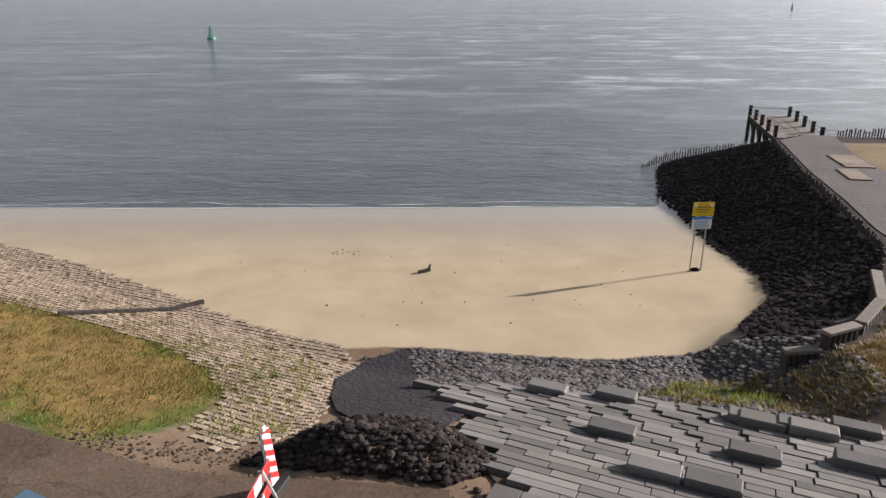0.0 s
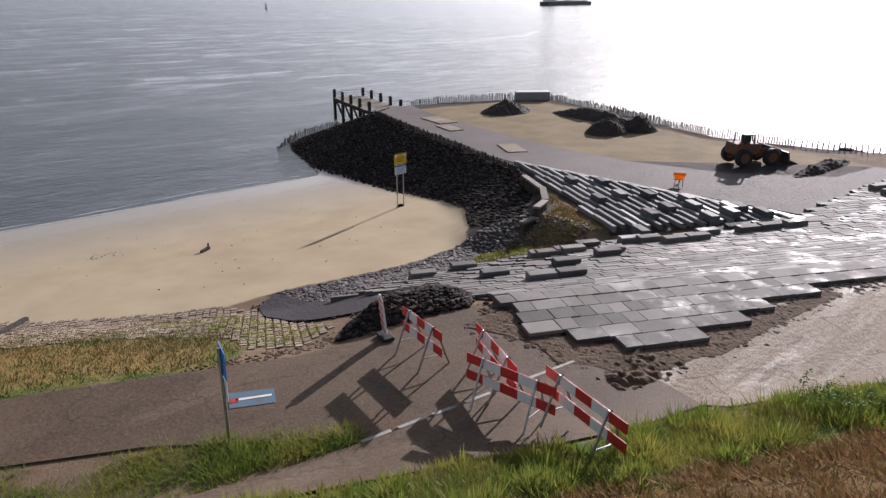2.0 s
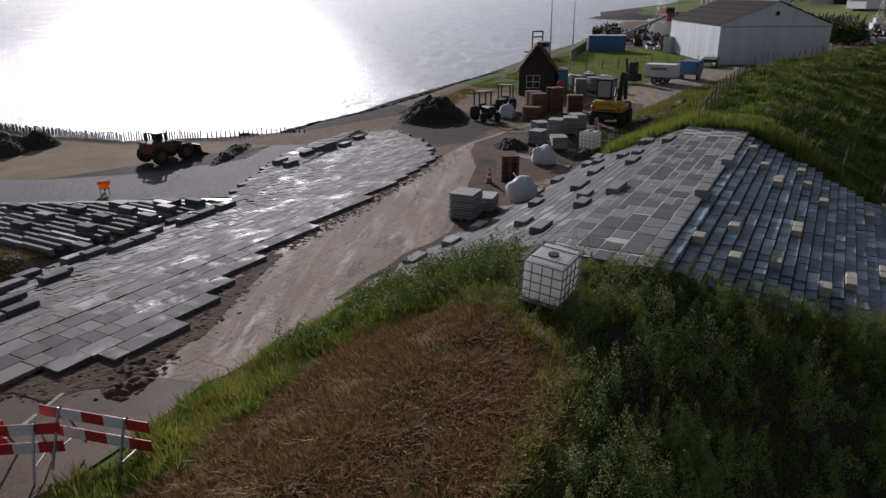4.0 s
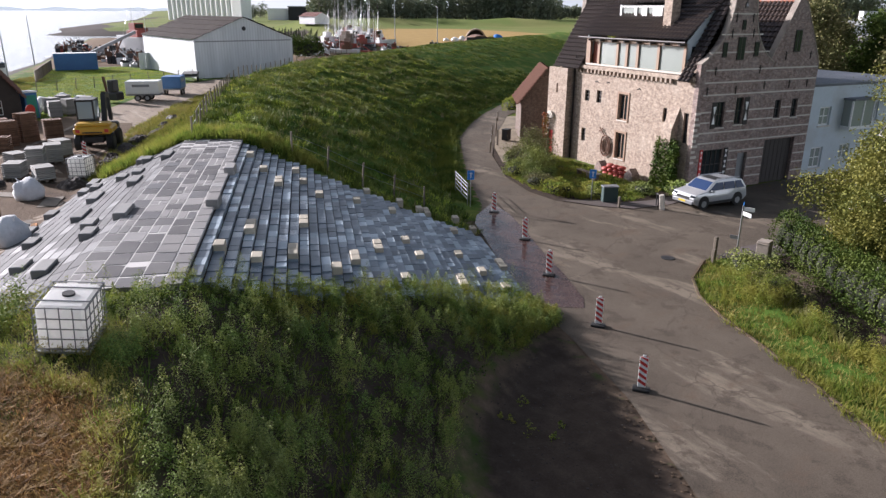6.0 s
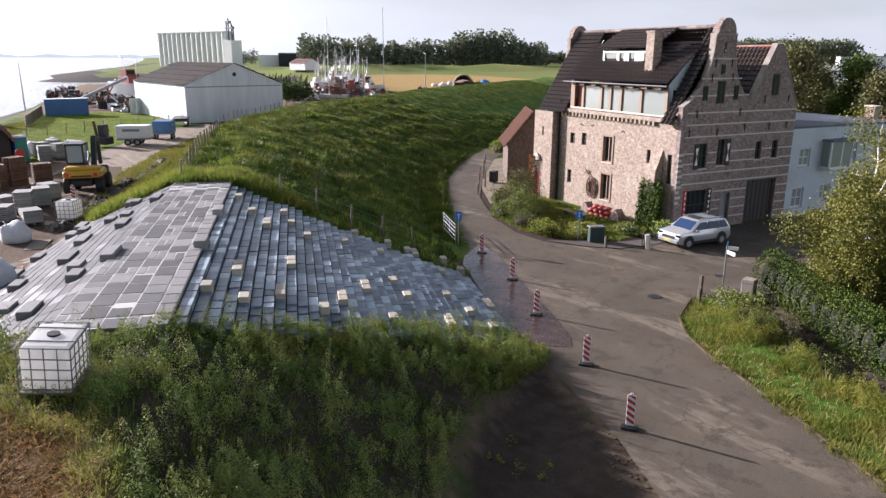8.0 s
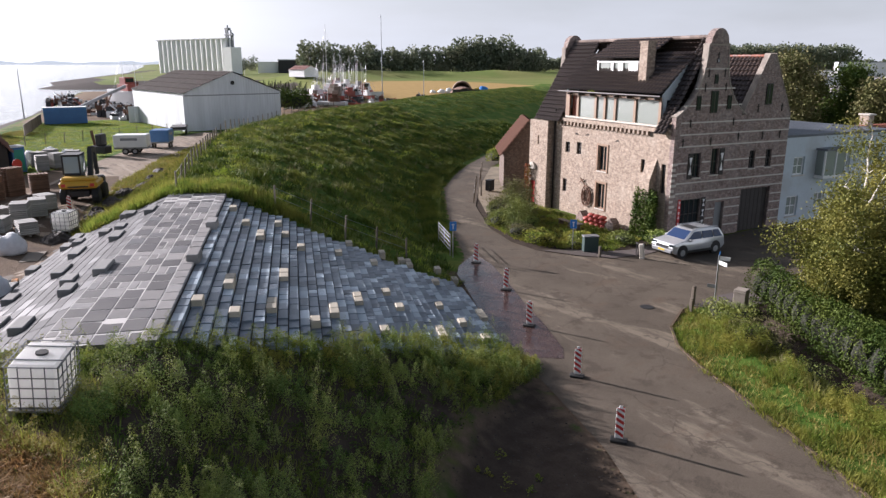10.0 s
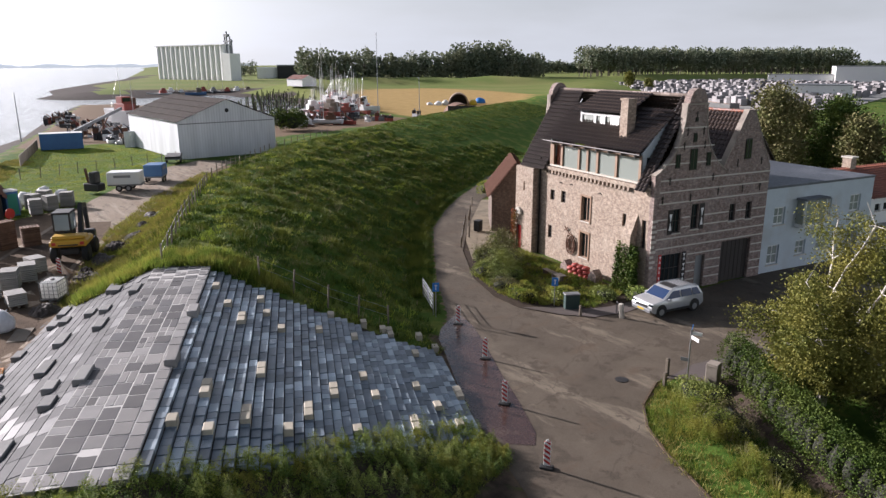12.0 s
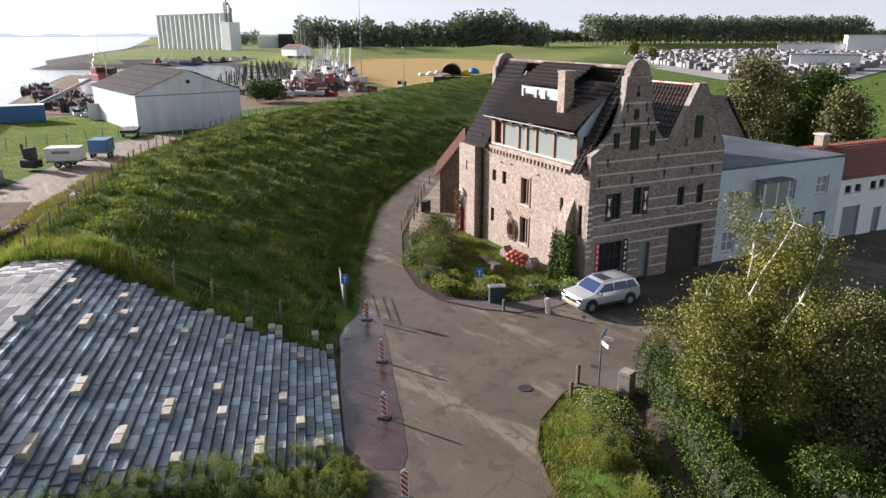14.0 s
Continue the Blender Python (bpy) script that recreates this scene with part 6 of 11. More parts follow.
def beacon(x, y, turn, lean=0.0, group="beacons along the street"):
    """A guide beacon: striped flat panel on a heavy rubber foot."""
    t = thing("guide_beacon", at(x, y, turn, 0.04) @ pose(0, 0, 0, lean, 0, 0), "red and white striped guide beacon on a rubber foot", "traffic beacon", group)
    part("foot", bx(-0.26, 0.26, -0.16, 0.16, 0, 0.09, 0.02), BLACK, t)
    body = part("panel", bx(-0.125, 0.125, -0.03, 0.03, 0.12, 1.12, 0.012), WHITE, t)
    for i in range(5):
        z = 0.16 + i * 0.21
        for s in (-1, 1):
            bm = bmesh.new()
            q = [(-0.12, z), (0.12, z + 0.14), (0.12, min(z + 0.25, 1.11)), (-0.12, min(z + 0.11, 1.11))]
            bm.faces.new([bm.verts.new((px * s, s * 0.034, pz)) for px, pz in q])
            part("stripe", bm, RED, body)
    part("handle", bx(-0.05, 0.05, -0.02, 0.02, 1.11, 1.2, 0.01), WHITE, t)
    return t


def ibc(m, label):
    """A caged plastic tank on a pallet."""
    t = thing("caged_tank", m, label, "liquid tank")
    bm = bmesh.new()
    for y in (-0.42, 0, 0.42):
        box(bm, -0.58, 0.58, y - 0.06, y + 0.06, 0, 0.1)
    box(bm, -0.6, 0.6, -0.5, 0.5, 0.1, 0.14)
    part("pallet", bm, STEEL, t)
    tank = part("tank", bx(-0.56, 0.56, -0.46, 0.46, 0.16, 1.1, 0.07), PLASTIC, t, "white plastic tank")
    bm = tube(bmesh.new(), (0, 0, 1.09), (0, 0, 1.14), 0.12, 0.12, 14)
    part("cap", bm, BLACK, tank)
    cage = part("cage", bx(-0.6, 0.6, -0.49, -0.48, 1.1, 1.115), CAGE, t, "grey steel tube cage")
    for i in range(6):
        x = -0.58 + i * 0.232
        for y in (-0.485, 0.485):
            part("bar", bx(x - 0.009, x + 0.009, y - 0.009, y + 0.009, 0.14, 1.1), CAGE, cage)
    for i in range(5):
        y = -0.485 + i * 0.2425
        for x in (-0.585, 0.585):
            part("bar", bx(x - 0.009, x + 0.009, y - 0.009, y + 0.009, 0.14, 1.1), CAGE, cage)
    for z in (0.2, 0.42, 0.64, 0.86, 1.09):
        for y in (-0.5, 0.5):
            part("bar", bx(-0.6, 0.6, y - 0.009, y + 0.009, z - 0.009, z + 0.009), CAGE, cage)
        for x in (-0.6, 0.6):
            part("bar", bx(x - 0.009, x + 0.009, -0.5, 0.5, z - 0.009, z + 0.009), CAGE, cage)
    for x in (-0.3, 0.3):
        part("bar", bx(x - 0.012, x + 0.012, -0.5, 0.5, 1.1, 1.12), CAGE, cage)
    return t


PALLET_BITS = {}


def pallet(parent, z, material=None):
    """A wooden pallet: three bearers and six boards."""
    material = material or WOOD
    p = part("pallet", bx(-0.6, 0.6, -0.05, 0.05, z, z + 0.1), material, parent)
    if material.name not in PALLET_BITS:
        bits = []
        for bm in (bx(-0.6, 0.6, -0.05, 0.05, 0, 0.1), bx(-0.065, 0.065, -0.45, 0.45, 0, 0.025)):
            me = bpy.data.meshes.new("pallet_wood")
            bm.to_mesh(me)
            bm.free()
            me.materials.append(material)
            bits.append(me)
        PALLET_BITS[material.name] = bits
    bearer, board = PALLET_BITS[material.name]
    for name, me, x, y, dz in [("bearer", bearer, 0, -0.38, 0), ("bearer", bearer, 0, 0.38, 0)] + [("board", board, -0.535 + i * 0.214, 0, 0.1) for i in range(6)]:
        ob = new(name, me)
        ob.parent = p
        ob.matrix_basis = pose(x, y, z + dz)
    return p


def pallet_stack(x, y, turn, n):
    t = thing("pallet_stack", at(x, y, turn, 0.02), "stack of empty brown wooden pallets", "pallets", "pallet stacks in the yard")
    for i in range(n):
        pallet(t, i * 0.145, RUSTWOOD)
    return t


def slab_stack(x, y, turn, n, label="stack of pale concrete slabs on a pallet", w=0.5, material=None):
    t = thing("slab_stack", at(x, y, turn, 0.04), label, "building material", "material stacks in the yard")
    pallet(t, 0)
    for i in range(n):
        k = 0.02 * math.sin(i * 2.3)
        part("slab", bx(-0.55 + k, 0.55 + k, -w, w, 0.127 + i * 0.11, 0.127 + i * 0.11 + 0.085, 0.01), material or PALE, t)
    return t


def lump(rx, ry, rz, seed, sub=3, rough=0.18, base=0.15):
    """A rounded lump with a flat underside."""
    bm = bmesh.new()
    bmesh.ops.create_icosphere(bm, subdivisions=sub, radius=1)
    for v in bm.verts:
        d = 1 + rough * noise.noise(v.co * 1.6 + Vector((seed, seed * 2.1, 0))) + rough * 0.5 * noise.noise(v.co * 4 + Vector((seed, 0, 3)))
        v.co = Vector((v.co.x * d * rx, v.co.y * d * ry, max(v.co.z * d, -base) * rz + base * rz))
    return bm


def big_bag(x, y, s, seed, label="white woven big bag, half slumped"):
    t = thing("big_bag", at(x, y, seed * 40, 0.02), label, "sack", "big bags in the yard")
    part("sack", lump(0.62 * s, 0.55 * s, 0.62 * s, seed, 3, 0.25, 0.55), SACK, t, smooth=True)
    bm = bmesh.new()
    for a in (-0.3, 0.3):
        tube(bm, (a * s, 0, 0.85 * s), (a * s * 1.3, 0.1, 1.02 * s), 0.03)
    part("lifting_loop", bm, SACK, t)
    return t


def heap(name, x, y, rx, ry, h, seed, material, label, category="soil heap"):
    """A ragged heap of earth whose edge lies on the ground."""
    n = 44
    verts, faces = [], []
    for j in range(n + 1):
        for i in range(n + 1):
            u, v = i / n * 2 - 1, j / n * 2 - 1
            r = math.hypot(u, v)
            px, py = x + u * rx, y + v * ry
            k = max(0, 1 - r * r) ** 1.25
            q = 0.35 * noise.noise((px * 0.9 + seed, py * 0.9, seed)) + 0.16 * noise.noise((px * 3.1, py * 3.1, seed))
            verts.append((px, py, k * (1 + q * 1.3) * h + (0.10 * noise.noise((px * 6, py * 6, seed)) * min(1, k * 5)) - 0.03))
    zs = ground_z([p[0] for p in verts], [p[1] for p in verts])
    verts = [(p[0], p[1], p[2] + z) for p, z in zip(verts, zs)]
    for j in range(n):
        for i in range(n):
            if math.hypot((i + 0.5) / n * 2 - 1, (j + 0.5) / n * 2 - 1) < 0.985:
                k = j * (n + 1) + i
                faces.append((k, k + 1, k + n + 2, k + n + 1))
    return tagged(raw(name, verts, faces, material), label, category)


def wheel(parent, x, y, z, r, w, rim_mat=None, name="wheel"):
    """An upright wheel on an axle along y: tyre with a rim under it."""
    bm = bmesh.new()
    for a, b, k in ((-w / 2, -w * 0.3, 0.9), (-w * 0.3, w * 0.3, 1.0), (w * 0.3, w / 2, 0.9)):
        r0, r1 = (r * 0.9, r) if a < -w * 0.4 else (r, r) if a < 0 else (r, r * 0.9)
        tube(bm, (x, y + a, z), (x, y + b, z), r0, r1, 20)
    tyre = part(name, bm, BLACK, parent)
    part("rim", tube(bmesh.new(), (x, y - w / 2 - 0.01, z), (x, y + w / 2 + 0.01, z), r * 0.55, None, 16), rim_mat or STEEL, tyre)
    return tyre


PLASTIC = mat("white_hdpe", (0.88, 0.87, 0.85), (0.82, 0.81, 0.79), 2, 0.45, bump=0.04, grain=12)
_pn, _pl = PLASTIC.node_tree.nodes, PLASTIC.node_tree.links
_pt, _px = _pn.new("ShaderNodeBsdfTranslucent"), _pn.new("ShaderNodeMixShader")
_pt.inputs["Color"].default_value, _px.inputs[0].default_value = (0.9, 0.89, 0.87, 1), 0.5
_pl.new(_pn["Principled BSDF"].outputs[0], _px.inputs[1]), _pl.new(_pt.outputs[0], _px.inputs[2]), _pl.new(_px.outputs[0], _pn["Material Output"].inputs["Surface"])
CAGE = mat("dull_cage_steel", (0.22, 0.23, 0.24), (0.15, 0.155, 0.16), 6, 0.5, 0.6, bump=0.05)
SACK = mat("white_woven_sack", (0.72, 0.72, 0.72), (0.6, 0.6, 0.61), 3, 0.8, bump=0.4, grain=8)
RUSTWOOD = mat("brown_pallet_wood", (0.22, 0.12, 0.07), (0.14, 0.08, 0.05), 3, 0.9, bump=0.3, spread=0.3)
CARPAINT = mat("silver_car_paint", (0.48, 0.49, 0.5), (0.44, 0.45, 0.46), 2, 0.22, 0.35, bump=0.0)
GREEN = mat("green_cabin_plastic", (0.02, 0.25, 0.18), (0.016, 0.2, 0.14), 2, 0.5, bump=0.05)
BLUEBOX = mat("blue_container_paint", (0.05, 0.16, 0.36), (0.04, 0.12, 0.28), 1.5, 0.55, bump=0.2, grain=4)
MACHINE = mat("machine_yellow", (0.62, 0.36, 0.03), (0.5, 0.28, 0.025), 2, 0.5, bump=0.1)
DARKMETAL = mat("dark_machine_metal", (0.04, 0.04, 0.042), (0.025, 0.025, 0.027), 3, 0.6, 0.3, bump=0.2)

# barriers across the path
barrier((-2.6, 9.1), (-2.8, 7.4))
barrier((-1.85, 7.3), (-2.6, 5.3))
barrier((-2.95, 6.4), (-2.6, 4.25))
barrier((-2.35, 4.75), (-2.8, 2.5))
beacon(-2.7, 9.7, 75, -6, "beacons along the path")
for x, y in ((-1.1, -19.3), (2.85, -21.7), (7.7, -23.85), (12.1, -26.4), (16.9, -28.35)):
    beacon(x, y, 35)
beacon(33.6, -10.2, 60, 0, "beacons along the path")
ibc(pose(2.0, -4.7, gz(2.0, -4.7) + 0.02, 5, -4, -28), "white caged liquid tank tilted on the weedy dike crest")
ibc(at(28.8, -9.2, -34, 0.03), "white caged liquid tank standing in the work yard")


def beach_sign():
    t = thing("beach_sign", at(10.85, 27.4, 6), "yellow and white warning sign on two posts in the sand", "sign")
    for x in (-0.24, 0.24):
        part("post", tube(bmesh.new(), (x, 0, 0), (x, 0, 3.0), 0.03), STEEL, t)
    for n, (x, y) in enumerate(((-0.35, 0.05), (-0.2, -0.15), (0.28, -0.1))):
        part("foot_stone", lump(0.2, 0.14, 0.12, n, 2), BASALT, t)
    board = part("yellow_board", bx(-0.45, 0.45, -0.06, -0.03, 2.42, 3.0, 0.008), YELLOW, t, "yellow notice board with unreadable lines")
    for i in range(3):
        part("line", bx(-0.3, 0.3 - 0.08 * i, -0.067, -0.062, 2.78 - i * 0.1, 2.81 - i * 0.1), DARKMETAL, board)
    for x in (-0.33, 0.33):
        part("mark", tube(bmesh.new(), (x, -0.062, 2.88), (x, -0.068, 2.88), 0.07, None, 14), WHITE, board)
    white = part("white_board", bx(-0.42, 0.42, -0.06, -0.03, 1.86, 2.38, 0.008), WHITE, t, "white notice board with blue lines")
    part("blue_band", bx(-0.42, 0.42, -0.066, -0.061, 2.28, 2.38), BLUE, white)
    for i in range(5):
        part("line", bx(-0.34, 0.34 - 0.06 * (i % 3), -0.066, -0.061, 2.2 - i * 0.07, 2.225 - i * 0.07), BLUE, white)


def dead_end_sign():
    t = thing("path_sign", at(-7.5, 8.1, 78), "blue dead-end sign with a white board under it", "sign")
    part("post", tube(bmesh.new(), (0, 0, 0), (0, 0, 2.0), 0.03), STEEL, t)
    blue = part("blue_board", bx(-0.27, 0.27, -0.05, -0.03, 1.42, 2.0, 0.006), BLUE, t)
    part("white_bar", bx(-0.045, 0.045, -0.056, -0.051, 1.48, 1.8), WHITE, blue)
    part("red_bar", bx(-0.13, 0.13, -0.057, -0.052, 1.81, 1.9), RED, blue)
    board = part("white_board", bx(-0.18, 0.26, -0.05, -0.032, 0.95, 1.38, 0.006), WHITE, t)
    for k in range(3):
        part("line", bx(-0.1, 0.2 - 0.05 * k, -0.056, -0.051, 1.28 - 0.1 * k, 1.31 - 0.1 * k), DARKMETAL, board)


def info_sign(x, y, turn, label, top=2.2):
    t = thing("street_sign", at(x, y, turn), label, "sign")
    part("post", tube(bmesh.new(), (0, 0, 0), (0, 0, top), 0.03), STEEL, t)
    b = part("blue_board", bx(-0.2, 0.2, -0.05, -0.03, top - 0.55, top, 0.006), BLUE, t)
    part("white_bar", bx(-0.03, 0.03, -0.056, -0.051, top - 0.45, top - 0.2), WHITE, b)
    part("white_bar", bx(-0.08, 0.08, -0.057, -0.052, top - 0.198, top - 0.13), WHITE, b)


beach_sign()
dead_end_sign()
info_sign(18.8, -28.1, 240, "blue sign with a white mark by the dike gate")
info_sign(15.9, -35.3, 229, "blue sign with a white mark at the garden edge", 1.9)

# painted marks on the path and the lane
drape("path_marking", [(-7.05, 9.1), (-6.2, 8.72), (-5.98, 9.25), (-6.83, 9.68)], 0.045, mat("worn_blue_paint", (0.06, 0.16, 0.26), (0.1, 0.14, 0.17), 5, 0.8, stain=(0.11, 0.1, 0.09)), "worn blue dead-end mark painted on asphalt", "road marking", 0.4)
drape("path_marking", [(-6.82, 9.28), (-6.15, 9.0), (-6.12, 9.07), (-6.79, 9.36)], 0.052, WHITE, "white bar of the painted mark", "road marking", 0.4)
drape("path_marking", [(-6.95, 9.28), (-6.8, 9.21), (-6.74, 9.36), (-6.89, 9.43)], 0.052, RED, "red square of the painted mark", "road marking", 0.4)
LINE = mat("worn_white_line", (0.5, 0.48, 0.44), (0.3, 0.28, 0.25), 6, 0.85, stain=(0.13, 0.11, 0.09))
for i in range(7):
    k0, k1 = i / 7, (i + 0.8) / 7
    a, b = (-5.6 + 5.7 * k0, 6.42 - 0.55 * k0), (-5.6 + 5.7 * k1, 6.42 - 0.55 * k1)
    drape("lane_line", [(a[0], a[1] - 0.04), (b[0], b[1] - 0.04), (b[0], b[1] + 0.05), (a[0], a[1] + 0.05)], 0.052, LINE, "worn white dashed edge line", "road marking", 0.5)
mudbank = [(0.3, 9.2), (-0.3, 7.8), (-0.1, 6.4), (0.6, 5.3), (1.6, 4.5), (3.2, 4.1), (9, 3.8), (13.7, 2.2), (18.5, 0.9), (25, -0.8), (27, -0.4), (25.6, 0.1), (18.8, 1.9), (14, 3.2), (9.3, 4.8), (3.6, 5.3), (2.0, 5.8), (1.3, 6.6), (0.8, 7.8), (1.2, 9.4)]
lump_spots = [(x, y, 0.02) for x, y in scatter(mudbank, 0.2, 12)]
rs_m = random.Random(8)
lump_spots = [(x + rs_m.gauss(0, 0.16), y + rs_m.gauss(0, 0.16)) for x, y, *_ in lump_spots for _k in range(5)]
stones("mud_clods", lump_spots, 0.085, RUBBLEMUD, "rutted dried mud clods along the slab edge", "mud", 0.15, 0.65)
mud_edge = [(0.5, 9.1), (1.1, 7.1), (1.9, 5.6), (4.4, 4.6), (9.2, 4.1), (9.1, 3.7), (5.4, 3.9), (3.0, 3.9), (2.4, 4.2), (1.3, 4.3), (0.3, 4.8), (0.1, 5.5), (-0.4, 6.1), (-0.1, 7.0), (-0.3, 7.8), (-0.8, 8.8)]
drape("mud_patch", mud_edge, 0.05, MUD, "trampled dark mud along the edge of the slabs", "mud", 0.3)
edge_clods = [(x + rs_m.gauss(0, 0.2), y + rs_m.gauss(0, 0.2)) for x, y in scatter(mud_edge, 0.085, 14)]
stones("mud_clods", edge_clods, 0.07, RUBBLEMUD, "churned mud clods beside the slabs", "mud", 0.2, 0.7)
heap("mud_patch", 0.9, 4.7, 1.6, 0.9, 0.16, 3.3, MUD, "churned dried mud beside the slabs", "mud")
drape("wet_strip", [(17.0, -27.15), (18.6, -29.6), (16.2, -28.9), (13.9, -27.8), (10.0, -25.75), (7.5, -24.55), (5.0, -23.2), (4.3, -22.5), (5.0, -21.7), (6.9, -21.65), (10.8, -23.5), (13.6, -25.0), (15.8, -26.1)], 0.052,
      mat("wet_brown_paving", (0.085, 0.047, 0.038), (0.045, 0.027, 0.023), 0.8, 0.3, bump=0.06, grain=12, stain=(0.13, 0.09, 0.068), spec=0.8, damp=0.2), "wet red-brown bare strip at the foot of the terrace", "paving", 0.8)


# the jetty
def jetty():
    a, b = Vector((24.45, 50.2, 0)), Vector((26.75, 60.2, 0))
    ang = math.degrees(math.atan2(b.y - a.y, b.x - a.x)) - 90
    t = thing("jetty", pose(24.45, 50.2, 0, 0, 0, ang), "dark timber jetty with posts and a thin rail", "jetty")
    Lj, W = 10.3, 3.1
    for i in range(22):
        y = i * Lj / 22
        part("deck_board", bx(-0.1, W + 0.1, y + 0.01, y + Lj / 22 - 0.012, 2.14, 2.2), WOOD, t)
    for x in (0.0, W):
        part("edge_beam", bx(x - 0.1, x + 0.1, -0.1, Lj + 0.1, 1.85, 2.137), DARKWOOD, t)
        for i in range(5):
            y = 0.3 + i * (Lj - 0.5) / 4
            part("post", bx(x - 0.13, x + 0.13, y - 0.13, y + 0.13, -1.5, 3.05, 0.02), DARKWOOD, t)
        part("rail", tube(bmesh.new(), (x, 0.3, 2.85), (x, Lj - 0.2, 2.85), 0.022), STEEL, t)
        part("rail", tube(bmesh.new(), (x, 0.3, 2.55), (x, Lj - 0.2, 2.55), 0.018), STEEL, t)
    part("rail", tube(bmesh.new(), (0, Lj - 0.2, 2.85), (W, Lj - 0.2, 2.85), 0.022), STEEL, t)
    for i in range(3):
        y = 2.8 + i * 2.5
        part("brace", beam(bmesh.new(), (0.15, y, 0.2), (0.15, y + 2.2, 1.85), 0.14, 0.14), DARKWOOD, t)
    part("pipe_rail", joined([lambda bm: tube(bm, (W, 0, 2.9), (W + 3.2, -1.0, 2.9), 0.02), lambda bm: tube(bm, (W + 3.2, -1.0, 1.9), (W + 3.2, -1.0, 3.2), 0.025)]), STEEL, t)


def palisade(line, step, h, name, label, seed=0, low=0.0):
    rs = random.Random(seed)
    t = thing(name, pose(line[0][0], line[0][1], 0), label, "palisade")
    mesh = []
    for k in range(4):
        bm = bmesh.new()
        tube(bm, (0, 0, -0.5), (0, 0, h * (0.8 + 0.13 * k)), 0.055, 0.045, 6)
        me = bpy.data.meshes.new("stake")
        bm.to_mesh(me)
        bm.free()
        me.materials.append(DARKWOOD)
        mesh.append(me)
    for (x0, y0), (x1, y1) in zip(line, line[1:]):
        n = int(math.hypot(x1 - x0, y1 - y0) / step)
        for i in range(n):
            x, y = x0 + (x1 - x0) * i / n, y0 + (y1 - y0) * i / n
            ob = new("stake", rs.choice(mesh))
            ob.parent = t
            ob.matrix_basis = pose(x - line[0][0], y - line[0][1], gz(x, y) + low, rs.uniform(-4, 4), rs.uniform(-4, 4), rs.uniform(0, 90))
    return t


jetty()
palisade([(28.2, 49.0), (31.2, 47.6), (37.1, 45.2), (39.6, 43.9)], 0.17, 0.62, "stake_fence", "row of short dark timber stakes on the quay edge", 1)
palisade([(40.1, 43.3), (38.9, 34.6), (36.1, 27), (34.3, 22.3), (34.4, 16.5)], 0.18, 0.55, "stake_fence", "row of short dark timber stakes on the quay edge", 2)
palisade([(34.4, 16.2), (35.3, 12.3), (36.5, 9.6)], 0.3, 0.42, "stake_fence", "uneven old timber stakes by the shore", 3)
palisade([(22.5, 46.6), (20.1, 38.0), (18.9, 32.2), (17.8, 27.9), (17.0, 25.0), (15.3, 22.3)], 0.2, 0.45, "stake_edge", "rotten timber stakes edging the basalt slope", 4, -0.1)
palisade([(15.0, 50.2), (18.5, 53.2), (22.5, 55.6), (25.5, 57)], 0.3, 0.5, "stake_row", "low dark stakes at the waterline", 5, 0.2)
for (x0, y0), (x1, y1) in (((14.6, 21.6), (13.4, 19.2)), ((13.2, 19.0), (11.7, 17.45)), ((11.5, 17.25), (10.35, 16.75)), ((10.2, 16.65), (9.2, 16.5))):
    n = math.hypot(x1 - x0, y1 - y0)
    t = thing("edge_timber", pose((x0 + x1) / 2, (y0 + y1) / 2, gz((x0 + x1) / 2, (y0 + y1) / 2), 0, 0, math.degrees(math.atan2(y1 - y0, x1 - x0))), "pale weathered timber capping the beach edge", "timber", "edge timbers above the beach")
    part("cap_board", bx(-n / 2, n / 2, -0.16, 0.16, 0.35, 0.45, 0.01), WOOD, t)
    for k in range(6):
        part("stake", bx(-n / 2 + (k + 0.2) * n / 6, -n / 2 + (k + 0.75) * n / 6, -0.13, 0.1, -0.5, 0.347), DARKWOOD, t)

# quay clutter
heap("soil_heap", 31.6, 40.0, 2.7, 1.9, 0.85, 1.0, SOIL, "heap of dark soil on the sandy quay")
heap("soil_heap", 34.6, 33.0, 1.3, 4.6, 0.75, 2.0, SOIL, "long low ridge of dark soil by the stakes")
heap("soil_heap", 30.4, 28.4, 1.8, 1.6, 0.95, 3.0, SOIL, "heap of dark soil on the sandy quay")
heap("soil_heap", 32.8, 27.4, 1.6, 1.5, 0.9, 4.0, SOIL, "heap of dark soil on the sandy quay")
heap("soil_heap", 42.6, 1.2, 3.5, 3.1, 1.6, 5.0, SOIL, "large heap of dark soil by the shore")
heap("soil_heap", 28.5, 12.4, 3.6, 0.7, 0.4, 6.0, SOIL, "low ridge of dark soil at the lane edge")
for k, (x, y, rx, ry, h) in enumerate(((32.2, -11.5, 1.5, 0.9, 0.4), (36.0, -13.2, 1.9, 1.0, 0.5), (39.4, -14.8, 1.6, 1.1, 0.55), (42.0, -16.6, 1.7, 0.9, 0.45), (46.4, -18.4, 1.5, 0.8, 0.35), (50.6, -20.2, 1.6, 0.9, 0.4))):
    heap("soil_heap", x, y, rx, ry, h, 11.0 + k, SOIL, "low ragged heap of dark soil beside the site road")
heap("soil_heap", 29.3, -4.6, 1.7, 1.2, 0.6, 7.0, SOIL, "small heap of dark soil in the yard")
heap("soil_heap", 26.5, -8.4, 1.2, 0.9, 0.5, 8.0, SOIL, "small heap of dark soil in the yard")
